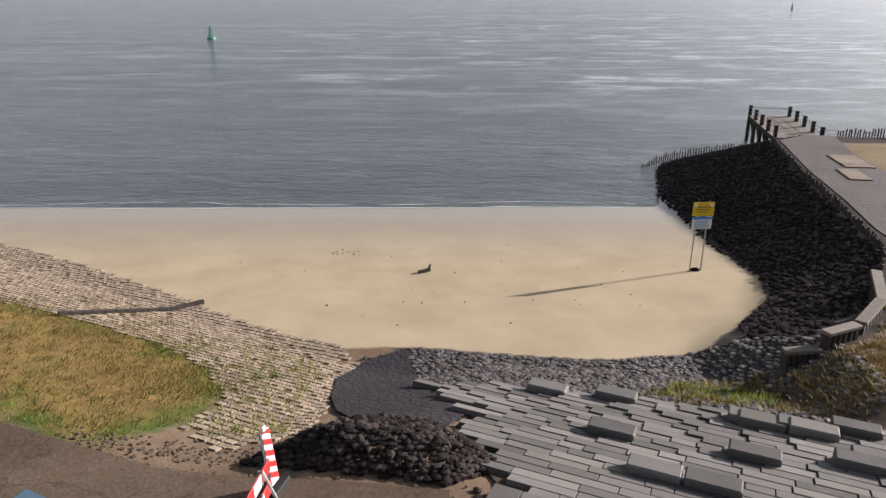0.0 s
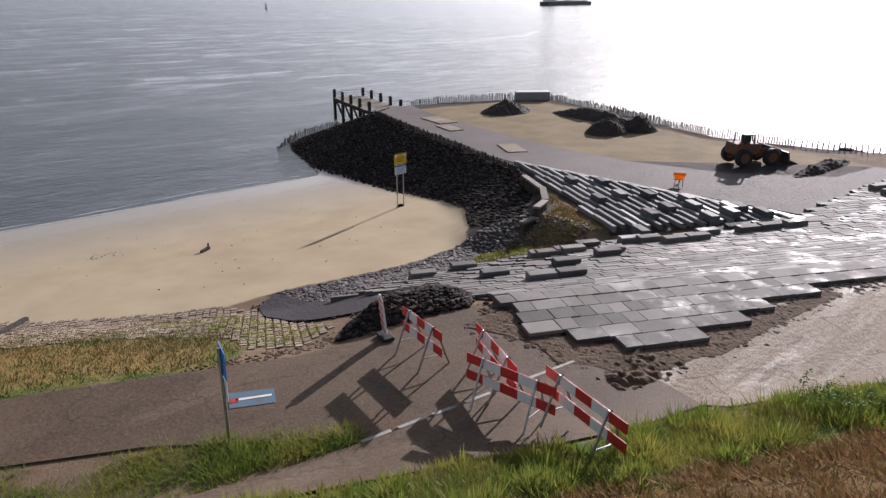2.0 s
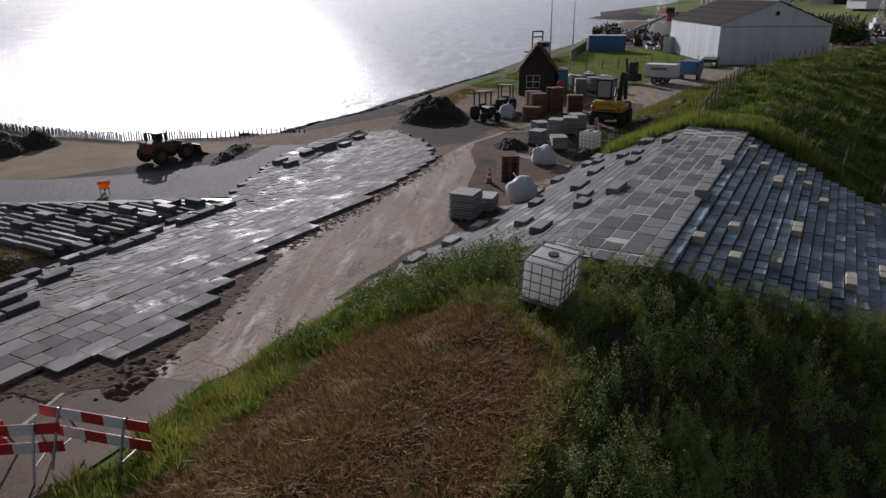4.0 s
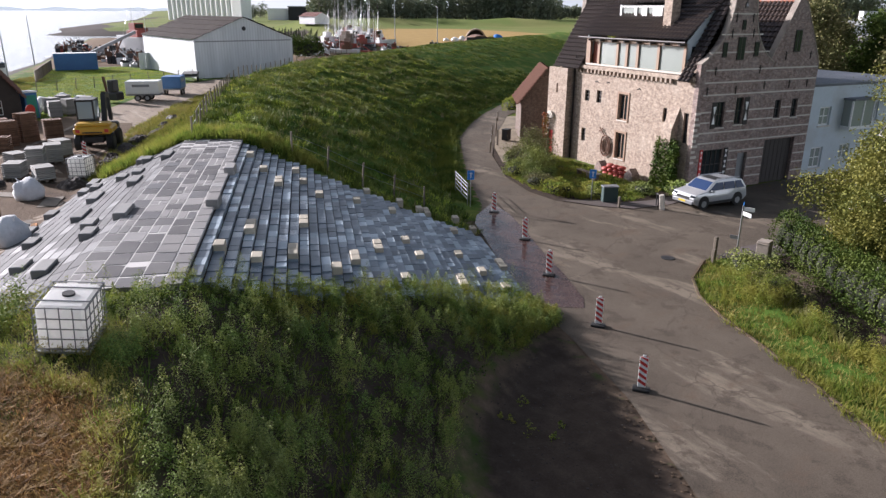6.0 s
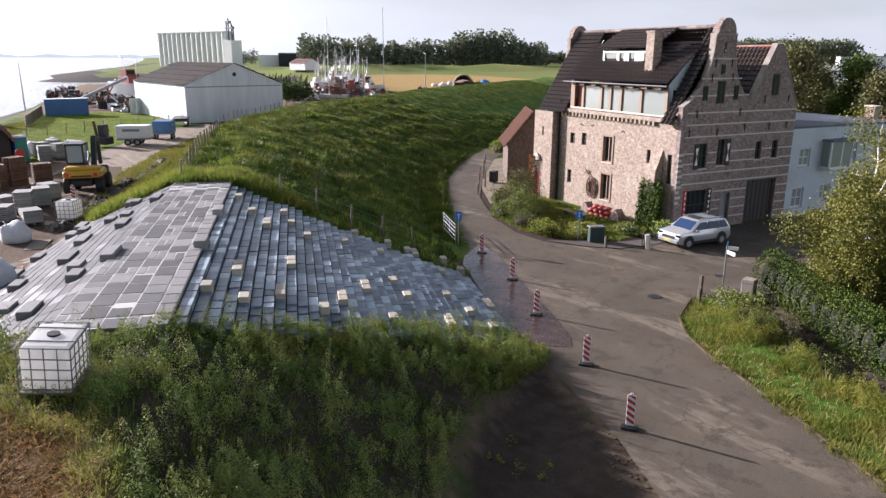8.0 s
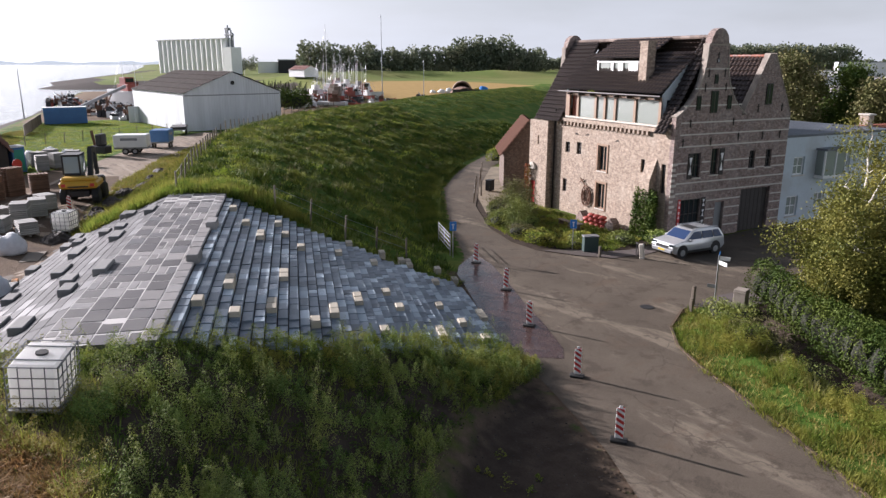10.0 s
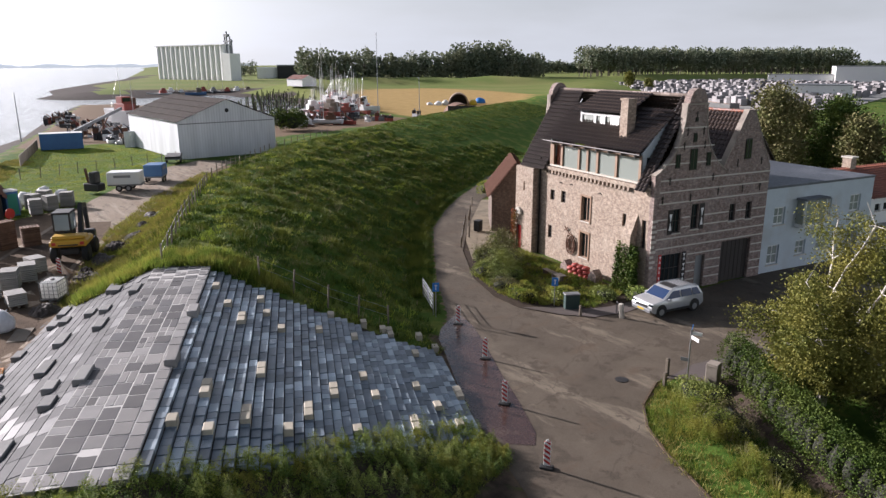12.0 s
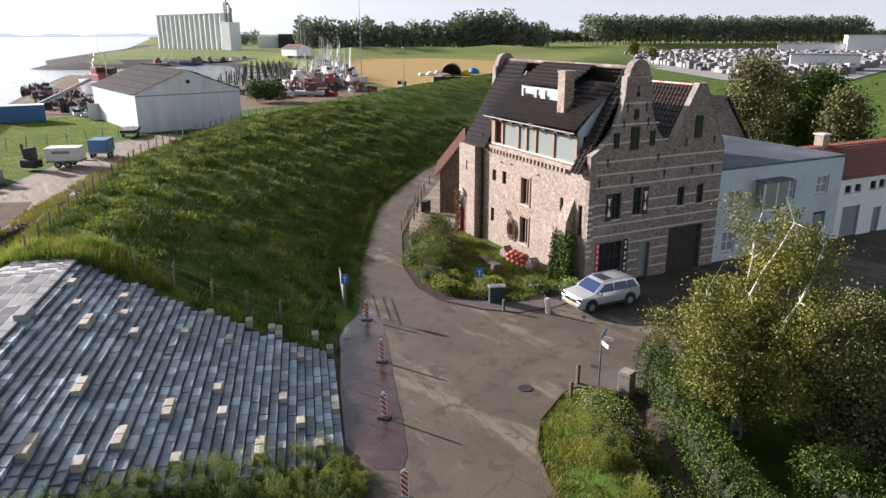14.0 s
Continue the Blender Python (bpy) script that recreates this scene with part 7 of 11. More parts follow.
for x, y, a, l, w in ((21.0, 28.8, 62, 2.6, 1.3), (24.2, 40.2, 80, 3.2, 1.6), (22.6, 37.0, 78, 2.4, 1.1)):
    tagged(done(bx(-l / 2, l / 2, -w / 2, w / 2, 0, 0.06, 0.015), "concrete_plate", CONCRETE, m=at(x, y, a, 0.03)), "pale concrete plate lying on the quay", "concrete plate", "plates on the quay")
box_ = thing("steel_planter", at(38.6, 43.6, -35), "dark steel trough at the quay corner", "trough")
part("trough", bx(-1.6, 1.6, -0.5, 0.5, 0, 0.75, 0.03), GREYMETAL, box_)
part("rim", bx(-1.65, 1.65, -0.55, 0.55, 0.752, 0.82), STEEL, box_)


def wheelbarrow():
    t = thing("wheelbarrow", at(19.6, 15.6, 30, 0.04) @ Matrix.Scale(0.8, 4), "orange wheelbarrow standing on the quay lane", "wheelbarrow")
    bm = bmesh.new()
    lo = [bm.verts.new(p) for p in ((-0.35, -0.2, 0.42), (0.3, -0.24, 0.35), (0.3, 0.24, 0.35), (-0.35, 0.2, 0.42))]
    hi = [bm.verts.new(p) for p in ((-0.55, -0.36, 0.75), (0.55, -0.4, 0.68), (0.55, 0.4, 0.68), (-0.55, 0.36, 0.75))]
    bm.faces.new(lo[::-1])
    for i in range(4):
        bm.faces.new((lo[i], lo[(i + 1) % 4], hi[(i + 1) % 4], hi[i]))
    bmesh.ops.solidify(bm, geom=bm.faces[:], thickness=0.02)
    part("tray", bm, ORANGE, t)
    for y in (-0.22, 0.22):
        part("shaft", joined([lambda bm, y=y: tube(bm, (0.75, y * 0.3, 0.2), (-0.3, y, 0.38), 0.022), lambda bm, y=y: tube(bm, (-0.3, y, 0.38), (-1.0, y * 1.3, 0.62), 0.022)]), BLACK, t)
        part("leg", tube(bmesh.new(), (-0.3, y, 0.38), (-0.38, y * 1.2, 0.0), 0.02), BLACK, t)
    wheel(t, 0.75, 0, 0.2, 0.2, 0.09)


def loader():
    """A small wheel loader seen against the light."""
    t = thing("wheel_loader", at(27.2, 15.8, -30, 0.02), "dark muddy wheel loader parked on the quay sand", "loader")
    MUDDY = mat("muddy_orange_paint", (0.22, 0.085, 0.03), (0.09, 0.05, 0.03), 2.5, 0.8, bump=0.3)
    part("body", joined([lambda bm: box(bm, -1.4, 0.1, -0.6, 0.6, 0.6, 1.25, 0.08), lambda bm: box(bm, 0.1, 1.0, -0.45, 0.45, 0.5, 1.0, 0.06)]), MUDDY, t)
    part("cab_frame", joined([lambda bm, x=x, y=y: box(bm, x - 0.04, x + 0.04, y - 0.04, y + 0.04, 1.25, 1.72) for x in (-0.9, -0.3) for y in (-0.5, 0.5)] + [lambda bm: box(bm, -0.95, -0.25, -0.55, 0.55, 1.72, 1.78, 0.02)]), DARKMETAL, t)
    part("seat", bx(-0.7, -0.3, -0.25, 0.25, 1.25, 1.75, 0.05), BLACK, t)
    for y in (-0.3, 0.3):
        part("arm", joined([lambda bm, y=y: beam(bm, (0.3, y, 1.1), (1.5, y, 0.75), 0.12, 0.2), lambda bm, y=y: beam(bm, (1.5, y, 0.75), (1.8, y, 0.35), 0.12, 0.16)]), DARKMETAL, t)
    bm = bmesh.new()
    prism(bm, [(1.7, 0.05), (2.4, 0.02), (2.35, 0.1), (1.85, 0.3), (1.75, 0.75), (1.66, 0.75)], -0.85, 0.85, Matrix(((1, 0, 0, 0), (0, 0, 1, 0), (0, 1, 0, 0), (0, 0, 0, 1))))
    part("bucket", bm, DARKMETAL, t)
    for x in (-0.95, 0.75):
        for y in (-0.72, 0.72):
            wheel(t, x, y, 0.5, 0.5, 0.34, MUDDY)


# clear panes: the bright view through them is put into the tint
CABGLASS = glass("daylight_cab_glass", (0.24, 0.30, 0.33), 0.08)


def excavator():
    """A yellow wheeled excavator, its arm folded."""
    t = thing("wheeled_excavator", at(38.2, -11.9, -22, 0.03), "yellow wheeled excavator with folded dark arm in the yard", "excavator")
    part("chassis", joined([lambda bm: box(bm, -1.5, 1.5, -0.6, 0.6, 0.6, 1.0, 0.06), lambda bm: box(bm, 1.5, 2.0, -1.1, 1.1, 0.25, 0.85, 0.04)]), DARKMETAL, t)
    for x in (-1.15, 1.1):
        for y in (-0.95, 0.95):
            wheel(t, x, y, 0.6, 0.6, 0.42, DARKMETAL)
    up = part("upper_body", joined([lambda bm: box(bm, -1.7, 0.4, -1.15, 1.15, 1.15, 1.62, 0.12), lambda bm: box(bm, -1.55, -0.5, -1.05, 1.05, 1.6, 1.86, 0.1)]), MACHINE, t, "yellow counterweight and engine cover")
    part("stripe", bx(-1.72, -1.69, -0.6, 0.6, 1.25, 1.34), DARKMETAL, up)
    for y in (-0.85, 0.85):
        part("tail_light", bx(-1.73, -1.69, y - 0.12, y + 0.12, 1.3, 1.5), RED, up)
    cab = part("cab", joined([lambda bm, x=x, y=y: box(bm, x - 0.05, x + 0.05, y - 0.05, y + 0.05, 1.9, 3.1) for x in (-0.3, 1.1) for y in (0.05, 1.05)] + [lambda bm: box(bm, -0.4, 1.2, -0.02, 1.12, 3.1, 3.22, 0.03), lambda bm: box(bm, -0.28, 1.08, 0.06, 1.04, 1.15, 2.0, 0.03), lambda bm: box(bm, 0.3, 0.75, 0.3, 0.8, 2.0, 2.7, 0.05)]), DARKMETAL, t, "black cab")
    for q in ((-0.25, 1.05, 1.075, 1.085, 1.95, 3.08), (-0.25, 1.05, 0.015, 0.025, 1.95, 3.08), (-0.335, -0.325, 0.1, 1.0, 2.0, 3.08), (1.125, 1.135, 0.1, 1.0, 1.95, 3.08)):
        part("pane", bx(*q), CABGLASS, cab)
    part("boom", joined([lambda bm: beam(bm, (0.6, -0.35, 1.5), (1.3, -0.35, 3.4), 0.28, 0.4), lambda bm: beam(bm, (1.3, -0.35, 3.4), (2.4, -0.35, 3.2), 0.26, 0.34)]), DARKMETAL, t)
    part("stick", beam(bmesh.new(), (2.4, -0.35, 3.3), (2.7, -0.35, 1.5), 0.22, 0.3), DARKMETAL, t)
    part("bucket", bx(2.3, 3.0, -0.8, 0.1, 0.5, 1.4, 0.12), DARKMETAL, t)
    part("cylinder", tube(bmesh.new(), (0.9, -0.15, 1.7), (1.9, -0.15, 3.0), 0.07), STEEL, t)


def small_tractor(x, y, turn, label):
    t = thing("compact_tractor", at(x, y, turn, 0.02), label, "tractor", "small machines by the shore")
    part("hood", bx(0.0, 1.2, -0.35, 0.35, 0.6, 1.15, 0.08), DARKMETAL, t)
    part("roll_frame", joined([lambda bm, x=x_, y=y_: box(bm, x - 0.04, x + 0.04, y - 0.04, y + 0.04, 0.7, 2.1) for x_ in (-0.8, 0.0) for y_ in (-0.5, 0.5)] + [lambda bm: box(bm, -0.85, 0.05, -0.56, 0.56, 2.1, 2.16)]), DARKMETAL, t)
    part("seat", bx(-0.6, -0.2, -0.22, 0.22, 0.75, 1.25, 0.05), BLACK, t)
    for y_ in (-0.6, 0.6):
        wheel(t, -0.5, y_, 0.55, 0.55, 0.34, DARKMETAL)
        wheel(t, 0.85, y_, 0.36, 0.36, 0.24, DARKMETAL)


wheelbarrow()
loader()
excavator()
small_tractor(41.0, -2.9, 210, "small dark tractor with a roll frame on the yard")
small_tractor(45.5, -4.4, 160, "second dark compact tractor beside the pallets")

# stacks, sacks and pallets along the concrete road
slab_stack(14.1, -2.4, -20, 9, w=0.5)
slab_stack(15.3, -3.1, -14, 5, "low stack of pale slabs beside the taller one")
big_bag(16.6, -4.7, 1.15, 1)
big_bag(24.6, -6.2, 1.05, 2)
pallet_stack(20.9, -4.2, 10, 9)
for x, y, n in ((44.6, -8.4, 14), (46.2, -6.8, 11), (43.2, -7.0, 12), (44.4, -10.0, 10), (40.8, -6.4, 7)):
    pallet_stack(x, y, 20 + n * 7, n)
for k, (x, y, n) in enumerate(((29.9, -6.2, 7), (31.4, -7.4, 10), (32.4, -8.4, 9), (28.2, -7.3, 6), (34.0, -9.0, 8), (33.4, -6.6, 6))):
    slab_stack(x, y, -25 + 10 * k, n, "wrapped stack of grey paving stones", 0.45, PALE)
heap("soil_heap", 33.5, -11.7, 1.0, 0.6, 0.4, 6.1, RUBBLE, "small heap of dark rubble beside the dike grass")
big_bag(42.2, -4.6, 1.1, 3, "full white big bag on the yard grass")
for k, (x, y) in enumerate(((57.8, -12.0), (59.2, -13.4), (61.0, -12.2), (62.6, -13.4), (60.4, -15.0))):
    slab_stack(x, y, k * 17, 12, "tall wrapped stack of grey stones by the hut", 0.5, PALE)
for k, (x, y) in enumerate(((61.2, -10.6), (64.0, -12.0), (63.2, -15.0), (66.0, -13.8))):
    big_bag(x, y, 1.3, 5 + k, "white wrapped sack on the stacked stones")
for k, (x, y) in enumerate(((23.2, -6.9), (19.2, -5.6), (26.2, -5.2))):
    ob = done(bx(-0.9, 0.9, -0.4, 0.4, 0, 0.05, 0.005), "loose_board", WOOD, m=at(x, y, 35 * k - 20, 0.05))
    tagged(ob, "loose weathered board lying in the dirt", "board", "loose boards in the yard")
slabs_ = thing("kerb_pile", at(18.2, -5.2, -10, 0.05), "few grey kerb blocks lying beside the bags", "kerb blocks")
for k in range(4):
    part("kerb", bx(-0.5, 0.5, -0.55 + k * 0.27, -0.32 + k * 0.27, 0, 0.25, 0.02), BLOCK if k else ORANGE, slabs_)
cone = thing("traffic_cone", at(20.0, -3.3, 0, 0.05), "red and white traffic cone by the pallets", "traffic cone")
part("base", bx(-0.2, 0.2, -0.2, 0.2, 0, 0.04, 0.008), BLACK, cone)
body = part("cone", tube(bmesh.new(), (0, 0, 0.04), (0, 0, 0.72), 0.15, 0.03, 14), RED, cone)
for z, r in ((0.25, 0.117), (0.48, 0.078)):
    part("band", tube(bmesh.new(), (0, 0, z), (0, 0, z + 0.12), r, r - 0.02, 14), WHITE, body)
hut = gabled_shed("tarred_hut", at(56.6, -6.0, -4), 3.4, 5.0, 2.3, 4.6, DARKWOOD, TILE_OLD, "black tarred wooden hut with a red roof", [(0.7, 2.0, 0.7, 1.9)])
cab = thing("site_toilet", at(59.0, -10.2, 20), "green and blue portable site toilet", "toilet cabin")
part("cabin", bx(-0.55, 0.55, -0.55, 0.55, 0, 2.2, 0.04), BLUEBOX, cab)
part("door", bx(-0.585, -0.555, -0.42, 0.42, 0.15, 2.0, 0.01), GREEN, cab)
part("roof", bx(-0.6, 0.6, -0.6, 0.6, 2.205, 2.35, 0.06), PLASTIC, cab)
disc = thing("round_sign", at(50.4, -9.4, 120), "round red sign with white marks on a stand", "sign")
part("stand", tube(bmesh.new(), (0, 0, 0), (0, 0, 1.3), 0.03), STEEL, disc)
plate = part("disc", tube(bmesh.new(), (0, -0.03, 1.6), (0, 0.0, 1.6), 0.42, None, 24), RED, disc)
part("mark", bx(-0.25, 0.25, -0.04, -0.034, 1.54, 1.66), WHITE, plate)


def trailer(x, y, turn, length, label, colour, h=1.3):
    t = thing("trailer", at(x, y, turn, 0.03), label, "trailer")
    part("deck", bx(-length / 2, length / 2, -1.0, 1.0, 0.6, 0.75, 0.02), GREYMETAL, t)
    part("side", bx(-length / 2, length / 2 - 0.1, -1.02, 0.98, 0.755, 0.75 + h, 0.05), colour, t)
    part("lettering_bar", bx(-length * 0.3, length * 0.2, -1.035, -1.022, 0.75 + h * 0.55, 0.75 + h * 0.75), GREYMETAL, t)
    for k in (-0.6, 0.35):
        for y_ in (-0.9, 0.9):
            wheel(t, k, y_, 0.35, 0.35, 0.22)
    part("drawbar", beam(bmesh.new(), (length / 2, 0, 0.6), (length / 2 + 1.2, 0, 0.5), 0.1, 0.1), DARKMETAL, t)


trailer(66.6, -21.8, -116, 3.4, "white box trailer parked on the grass", WHITE)
trailer(70.6, -25.9, -28, 2.7, "small blue trailer behind the white one", BLUEBOX, 1.3)
trailer(86.0, -32.4, -20, 4.6, "low dark flat trailer by the shed", DARKMETAL, 0.3)
digger2 = thing("auger_machine", at(66.6, -18.6, 40), "dark tracked machine beside the trailer", "machine")
part("body", joined([lambda bm: box(bm, -0.9, 0.9, -0.6, 0.6, 0.3, 1.1, 0.1), lambda bm: box(bm, -0.5, 0.2, -0.5, 0.5, 1.1, 2.3, 0.1)]), DARKMETAL, digger2)
part("mast", beam(bmesh.new(), (0.6, 0, 0.8), (0.9, 0, 2.6), 0.2, 0.2), RUST, digger2)
van = thing("forklift_truck", at(100.0, -11.0, 30), "white cab truck with a dark loading frame", "truck")
part("cab", joined([lambda bm: box(bm, -1.0, 1.0, -1.0, 1.0, 0.7, 1.7, 0.1), lambda bm: box(bm, -0.9, 0.7, -0.92, 0.92, 1.7, 2.5, 0.15)]), WHITE, van)
part("windscreen", bx(-0.99, -0.92, -0.8, 0.8, 1.75, 2.35), GLASS, van)
part("frame", joined([lambda bm: box(bm, 1.1, 1.25, -1.0, -0.85, 0.6, 4.0), lambda bm: box(bm, 1.1, 1.25, 0.85, 1.0, 0.6, 4.0), lambda bm: box(bm, 1.1, 1.25, -0.85, 0.85, 3.8, 4.0), lambda bm: box(bm, 1.1, 1.25, -0.85, 0.85, 3.0, 3.2)]), DARKMETAL, van)
for x in (-0.5, 1.6):
    for y in (-0.9, 0.9):
        wheel(van, x, y, 0.45, 0.45, 0.28)
part("bed", bx(1.26, 3.4, -1.0, 1.0, 0.7, 0.9), DARKMETAL, van)


# the crest fence along the dike
def post_fence(name, line, step, h, label, wire=True, material=None):
    t = thing(name, pose(0, 0, 0), label, "fence")
    pts = []
    for (x0, y0), (x1, y1) in zip(line, line[1:]):
        n = max(1, round(math.hypot(x1 - x0, y1 - y0) / step))
        pts += [(x0 + (x1 - x0) * i / n, y0 + (y1 - y0) * i / n) for i in range(n)]
    pts.append(line[-1])
    me = bpy.data.meshes.new("post")
    bm = tube(bmesh.new(), (0, 0, -0.3), (0, 0, h), 0.055, 0.05, 7)
    bm.to_mesh(me)
    bm.free()
    me.materials.append(material or WOOD)
    rs = random.Random(9)
    for x, y in pts:
        ob = new("post", me)
        ob.parent, ob.matrix_basis = t, pose(x, y, gz(x, y), rs.uniform(-4, 4), rs.uniform(-4, 4), rs.uniform(0, 90))
    if wire:
        for k in (0.55, 0.9):
            bm = bmesh.new()
            for (x0, y0), (x1, y1) in zip(pts, pts[1:]):
                tube(bm, (x0, y0, gz(x0, y0) + h * k), (x1, y1, gz(x1, y1) + h * k), 0.008, None, 4, False)
            part("wire", bm, STEEL, t)
    return t


post_fence("pasture_fence", [on_dike(27.0, -2.6), (46.9, -24.0), (58, -31.2), (66.6, -38.2), (78, -52)], 1.9, 1.1, "old post and wire fence along the dike crest")
post_fence("pasture_fence", [on_dike(26.3, -7.5), on_dike(25.4, -11.0), on_dike(25.2, -14.2)], 1.7, 1.3, "grey posts between terrace and dike grass")
post_fence("garden_fence", [(31.0, -39.6), (34.5, -42.6), (38, -45.6)], 1.2, 0.9, "low rustic fence beside the house drive")
gate = thing("field_gate", pose(19.2, -28.2, gz(19.2, -28.2) + 0.05, 0, 0, -24.4), "open galvanised field gate at the dike foot", "gate")
for z in (0.3, 0.55, 0.8, 1.05, 1.25):
    part("bar", tube(bmesh.new(), (0, 0, z), (3.4, 0, z), 0.022), STEEL, gate)
for x in (0, 1.7, 3.4):
    part("upright", tube(bmesh.new(), (x, 0, -0.05 if x != 1.7 else 0.28), (x, 0, 1.3), 0.03), STEEL, gate)

# ---- things by the street and the house ----
def car():
    """A silver compact off-roader, built from its side profile."""
    t = thing("parked_car", pose(11.05, -40.3, gz(11.05, -40.3) + 0.04, 0, 0, -99.9) , "silver compact off-road car with a dark sunroof", "car")
    prof = [(-2.08, 0.4), (-2.14, 0.7), (-2.0, 0.93), (-1.18, 1.07), (-0.55, 1.56), (-0.15, 1.66), (1.0, 1.68), (1.72, 1.56), (2.02, 1.08), (2.1, 0.55), (1.85, 0.32), (-1.85, 0.30)]
    bm = bmesh.new()
    rings = []
    for y, k, dz in ((-0.9, 0.985, 0.0), (-0.86, 1.0, 0.0), (0.86, 1.0, 0.0), (0.9, 0.985, 0.0)):
        ring = []
        for x, z in prof:
            yy = y * (1 - 0.24 * max(0, (z - 0.98)) / 0.68)
            ring.append(bm.verts.new((x * k, yy, z)))
        rings.append(ring)
    n = len(prof)
    for a, b in zip(rings, rings[1:]):
        for i in range(n):
            bm.faces.new((a[i], b[i], b[(i + 1) % n], a[(i + 1) % n]))
    bm.faces.new(rings[0]), bm.faces.new(rings[-1][::-1])
    bmesh.ops.recalc_face_normals(bm, faces=bm.faces[:])
    bmesh.ops.bevel(bm, geom=[e for e in bm.edges if e.is_manifold and e.calc_face_angle(0) > 0.3], offset=0.07, segments=3, affect="EDGES", profile=0.5, clamp_overlap=True)
    body = part("body", bm, CARPAINT, t, "silver painted body", True)

    def glazing(name, pts):
        b = bmesh.new()
        b.faces.new([b.verts.new(p) for p in pts])
        return part(name, b, WINDSCREEN, body)

    glazing("windscreen", [(-1.15, -0.74, 1.11), (-1.15, 0.74, 1.11), (-0.575, 0.66, 1.555), (-0.575, -0.66, 1.555)])
    glazing("rear_window", [(2.03, -0.7, 1.1), (1.78, -0.62, 1.52), (1.78, 0.62, 1.52), (2.03, 0.7, 1.1)])
    for s in (-1, 1):
        def side(x, z):
            return (x, s * (0.905 * (1 - 0.24 * max(0, z - 0.98) / 0.68)), z)
        for x0, x1, x2, x3 in ((-1.0, 0.15, 0.15, -0.4), (0.23, 1.1, 1.05, 0.23), (1.18, 1.85, 1.6, 1.13)):
            glazing("side_window", [side(x0, 1.08), side(x1, 1.08), side(x2, 1.5), side(x3, 1.5)])
        part("mirror", bx(-0.95, -0.75, s * 0.9 - 0.02 if s > 0 else s * 0.9 - 0.18, s * 0.9 + 0.18 if s > 0 else s * 0.9 + 0.02, 1.0, 1.14, 0.03), CARPAINT, t)
        part("headlight", bx(-2.12, -1.9, s * 0.7 - 0.17, s * 0.7 + 0.17, 0.74, 0.88, 0.03), GLASS, t)
        part("sill_trim", bx(-1.2, 1.2, s * 0.89 - 0.03, s * 0.89 + 0.03, 0.3, 0.45), BLACK, t)
        part("roof_rail", tube(bmesh.new(), (-0.3, s * 0.66, 1.7), (1.6, s * 0.64, 1.68), 0.02), STEEL, t)
    part("sunroof", bx(-0.35, 0.95, -0.5, 0.5, 1.652, 1.668), BLACK, t)
    part("grille", bx(-2.155, -2.1, -0.5, 0.5, 0.62, 0.78), BLACK, t)
    part("bumper", bx(-2.18, -2.05, -0.8, 0.8, 0.36, 0.55, 0.03), GREYMETAL, t)
    part("number_plate", bx(-2.195, -2.182, -0.26, 0.26, 0.45, 0.55), YELLOW, t)
    for x in (-1.35, 1.32):
        for y in (-0.82, 0.82):
            wheel(t, x, y, 0.35, 0.35, 0.22)
            part("wheel_arch", tube(bmesh.new(), (x, y - 0.085 * (1 if y > 0 else -1), 0.42), (x, y + 0.09 * (1 if y > 0 else -1), 0.42), 0.41, None, 20), BLACK, t)


# the sky's blue reflection is put into the glass tint
WINDSCREEN = glass("sky_tinted_windscreen", (0.02, 0.04, 0.1), 0.06)
WINDSCREEN.node_tree.nodes["Principled BSDF"].inputs["Specular IOR Level"].default_value = 0.22
car()


def fingerpost():
    t = thing("finger_post", at(4.25, -32.6, 0), "white and blue finger signs on a steel post", "sign")
    part("post", tube(bmesh.new(), (0, 0, 0), (0, 0, 2.65), 0.04), STEEL, t)
    for z, a, l, m_ in ((2.3, 160, 0.6, WHITE), (2.5, 200, 0.5, WHITE), (2.5, -60, 1.0, BLUE), (1.1, 20, 0.4, GREYMETAL)):
        part("board", turned(bx(0.04, l, -0.015, 0.015, z - 0.09, z + 0.09, 0.004), pose(0, 0, 0, 0, 0, a)), m_, t)


def bollard(x, y, w, h, material, label, turn=0):
    t = thing("street_post", at(x, y, turn), label, "post", "posts at the street corner")
    part("shaft", bx(-w / 2, w / 2, -w / 2, w / 2, -0.1, h, 0.02), material, t)
    part("head", bx(-w * 0.54, w * 0.54, -w * 0.54, w * 0.54, h * 0.86, h * 0.9, 0.005), material, t)


fingerpost()
bollard(5.2, -32.3, 0.16, 0.95, WOOD, "weathered wooden post at the lane mouth")
bollard(4.5, -31.15, 0.16, 0.75, WOOD, "short weathered post on the bank corner")
bollard(3.4, -33.4, 0.55, 1.05, COPING, "square worn stone gate pillar beside the hedge", 12)
bollard(13.6, -35.2, 0.14, 0.7, WOOD, "short wooden post at the garden edge")
stonemark = thing("grey_marker", at(11.8, -36.9, 20), "leaning grey stone marker at the kerb", "stone marker")
part("slab", turned(bx(-0.14, 0.14, -0.1, 0.1, 0, 0.95, 0.04), pose(0, 0, 0, 0, 6, 0)), SANDSTONE, stonemark)
part("iron_hoop", joined([lambda bm: tube(bm, (0.35, -0.3, 0), (0.35, -0.3, 0.8), 0.03), lambda bm: tube(bm, (0.35, -0.3, 0.8), (0.6, -0.7, 0.8), 0.03), lambda bm: tube(bm, (0.6, -0.7, 0.8), (0.6, -0.7, 0), 0.03)]), DARKMETAL, stonemark)
cabinet = thing("utility_cabinet", at(14.9, -35.8, 60), "dark green utility cabinet in the verge", "utility cabinet")
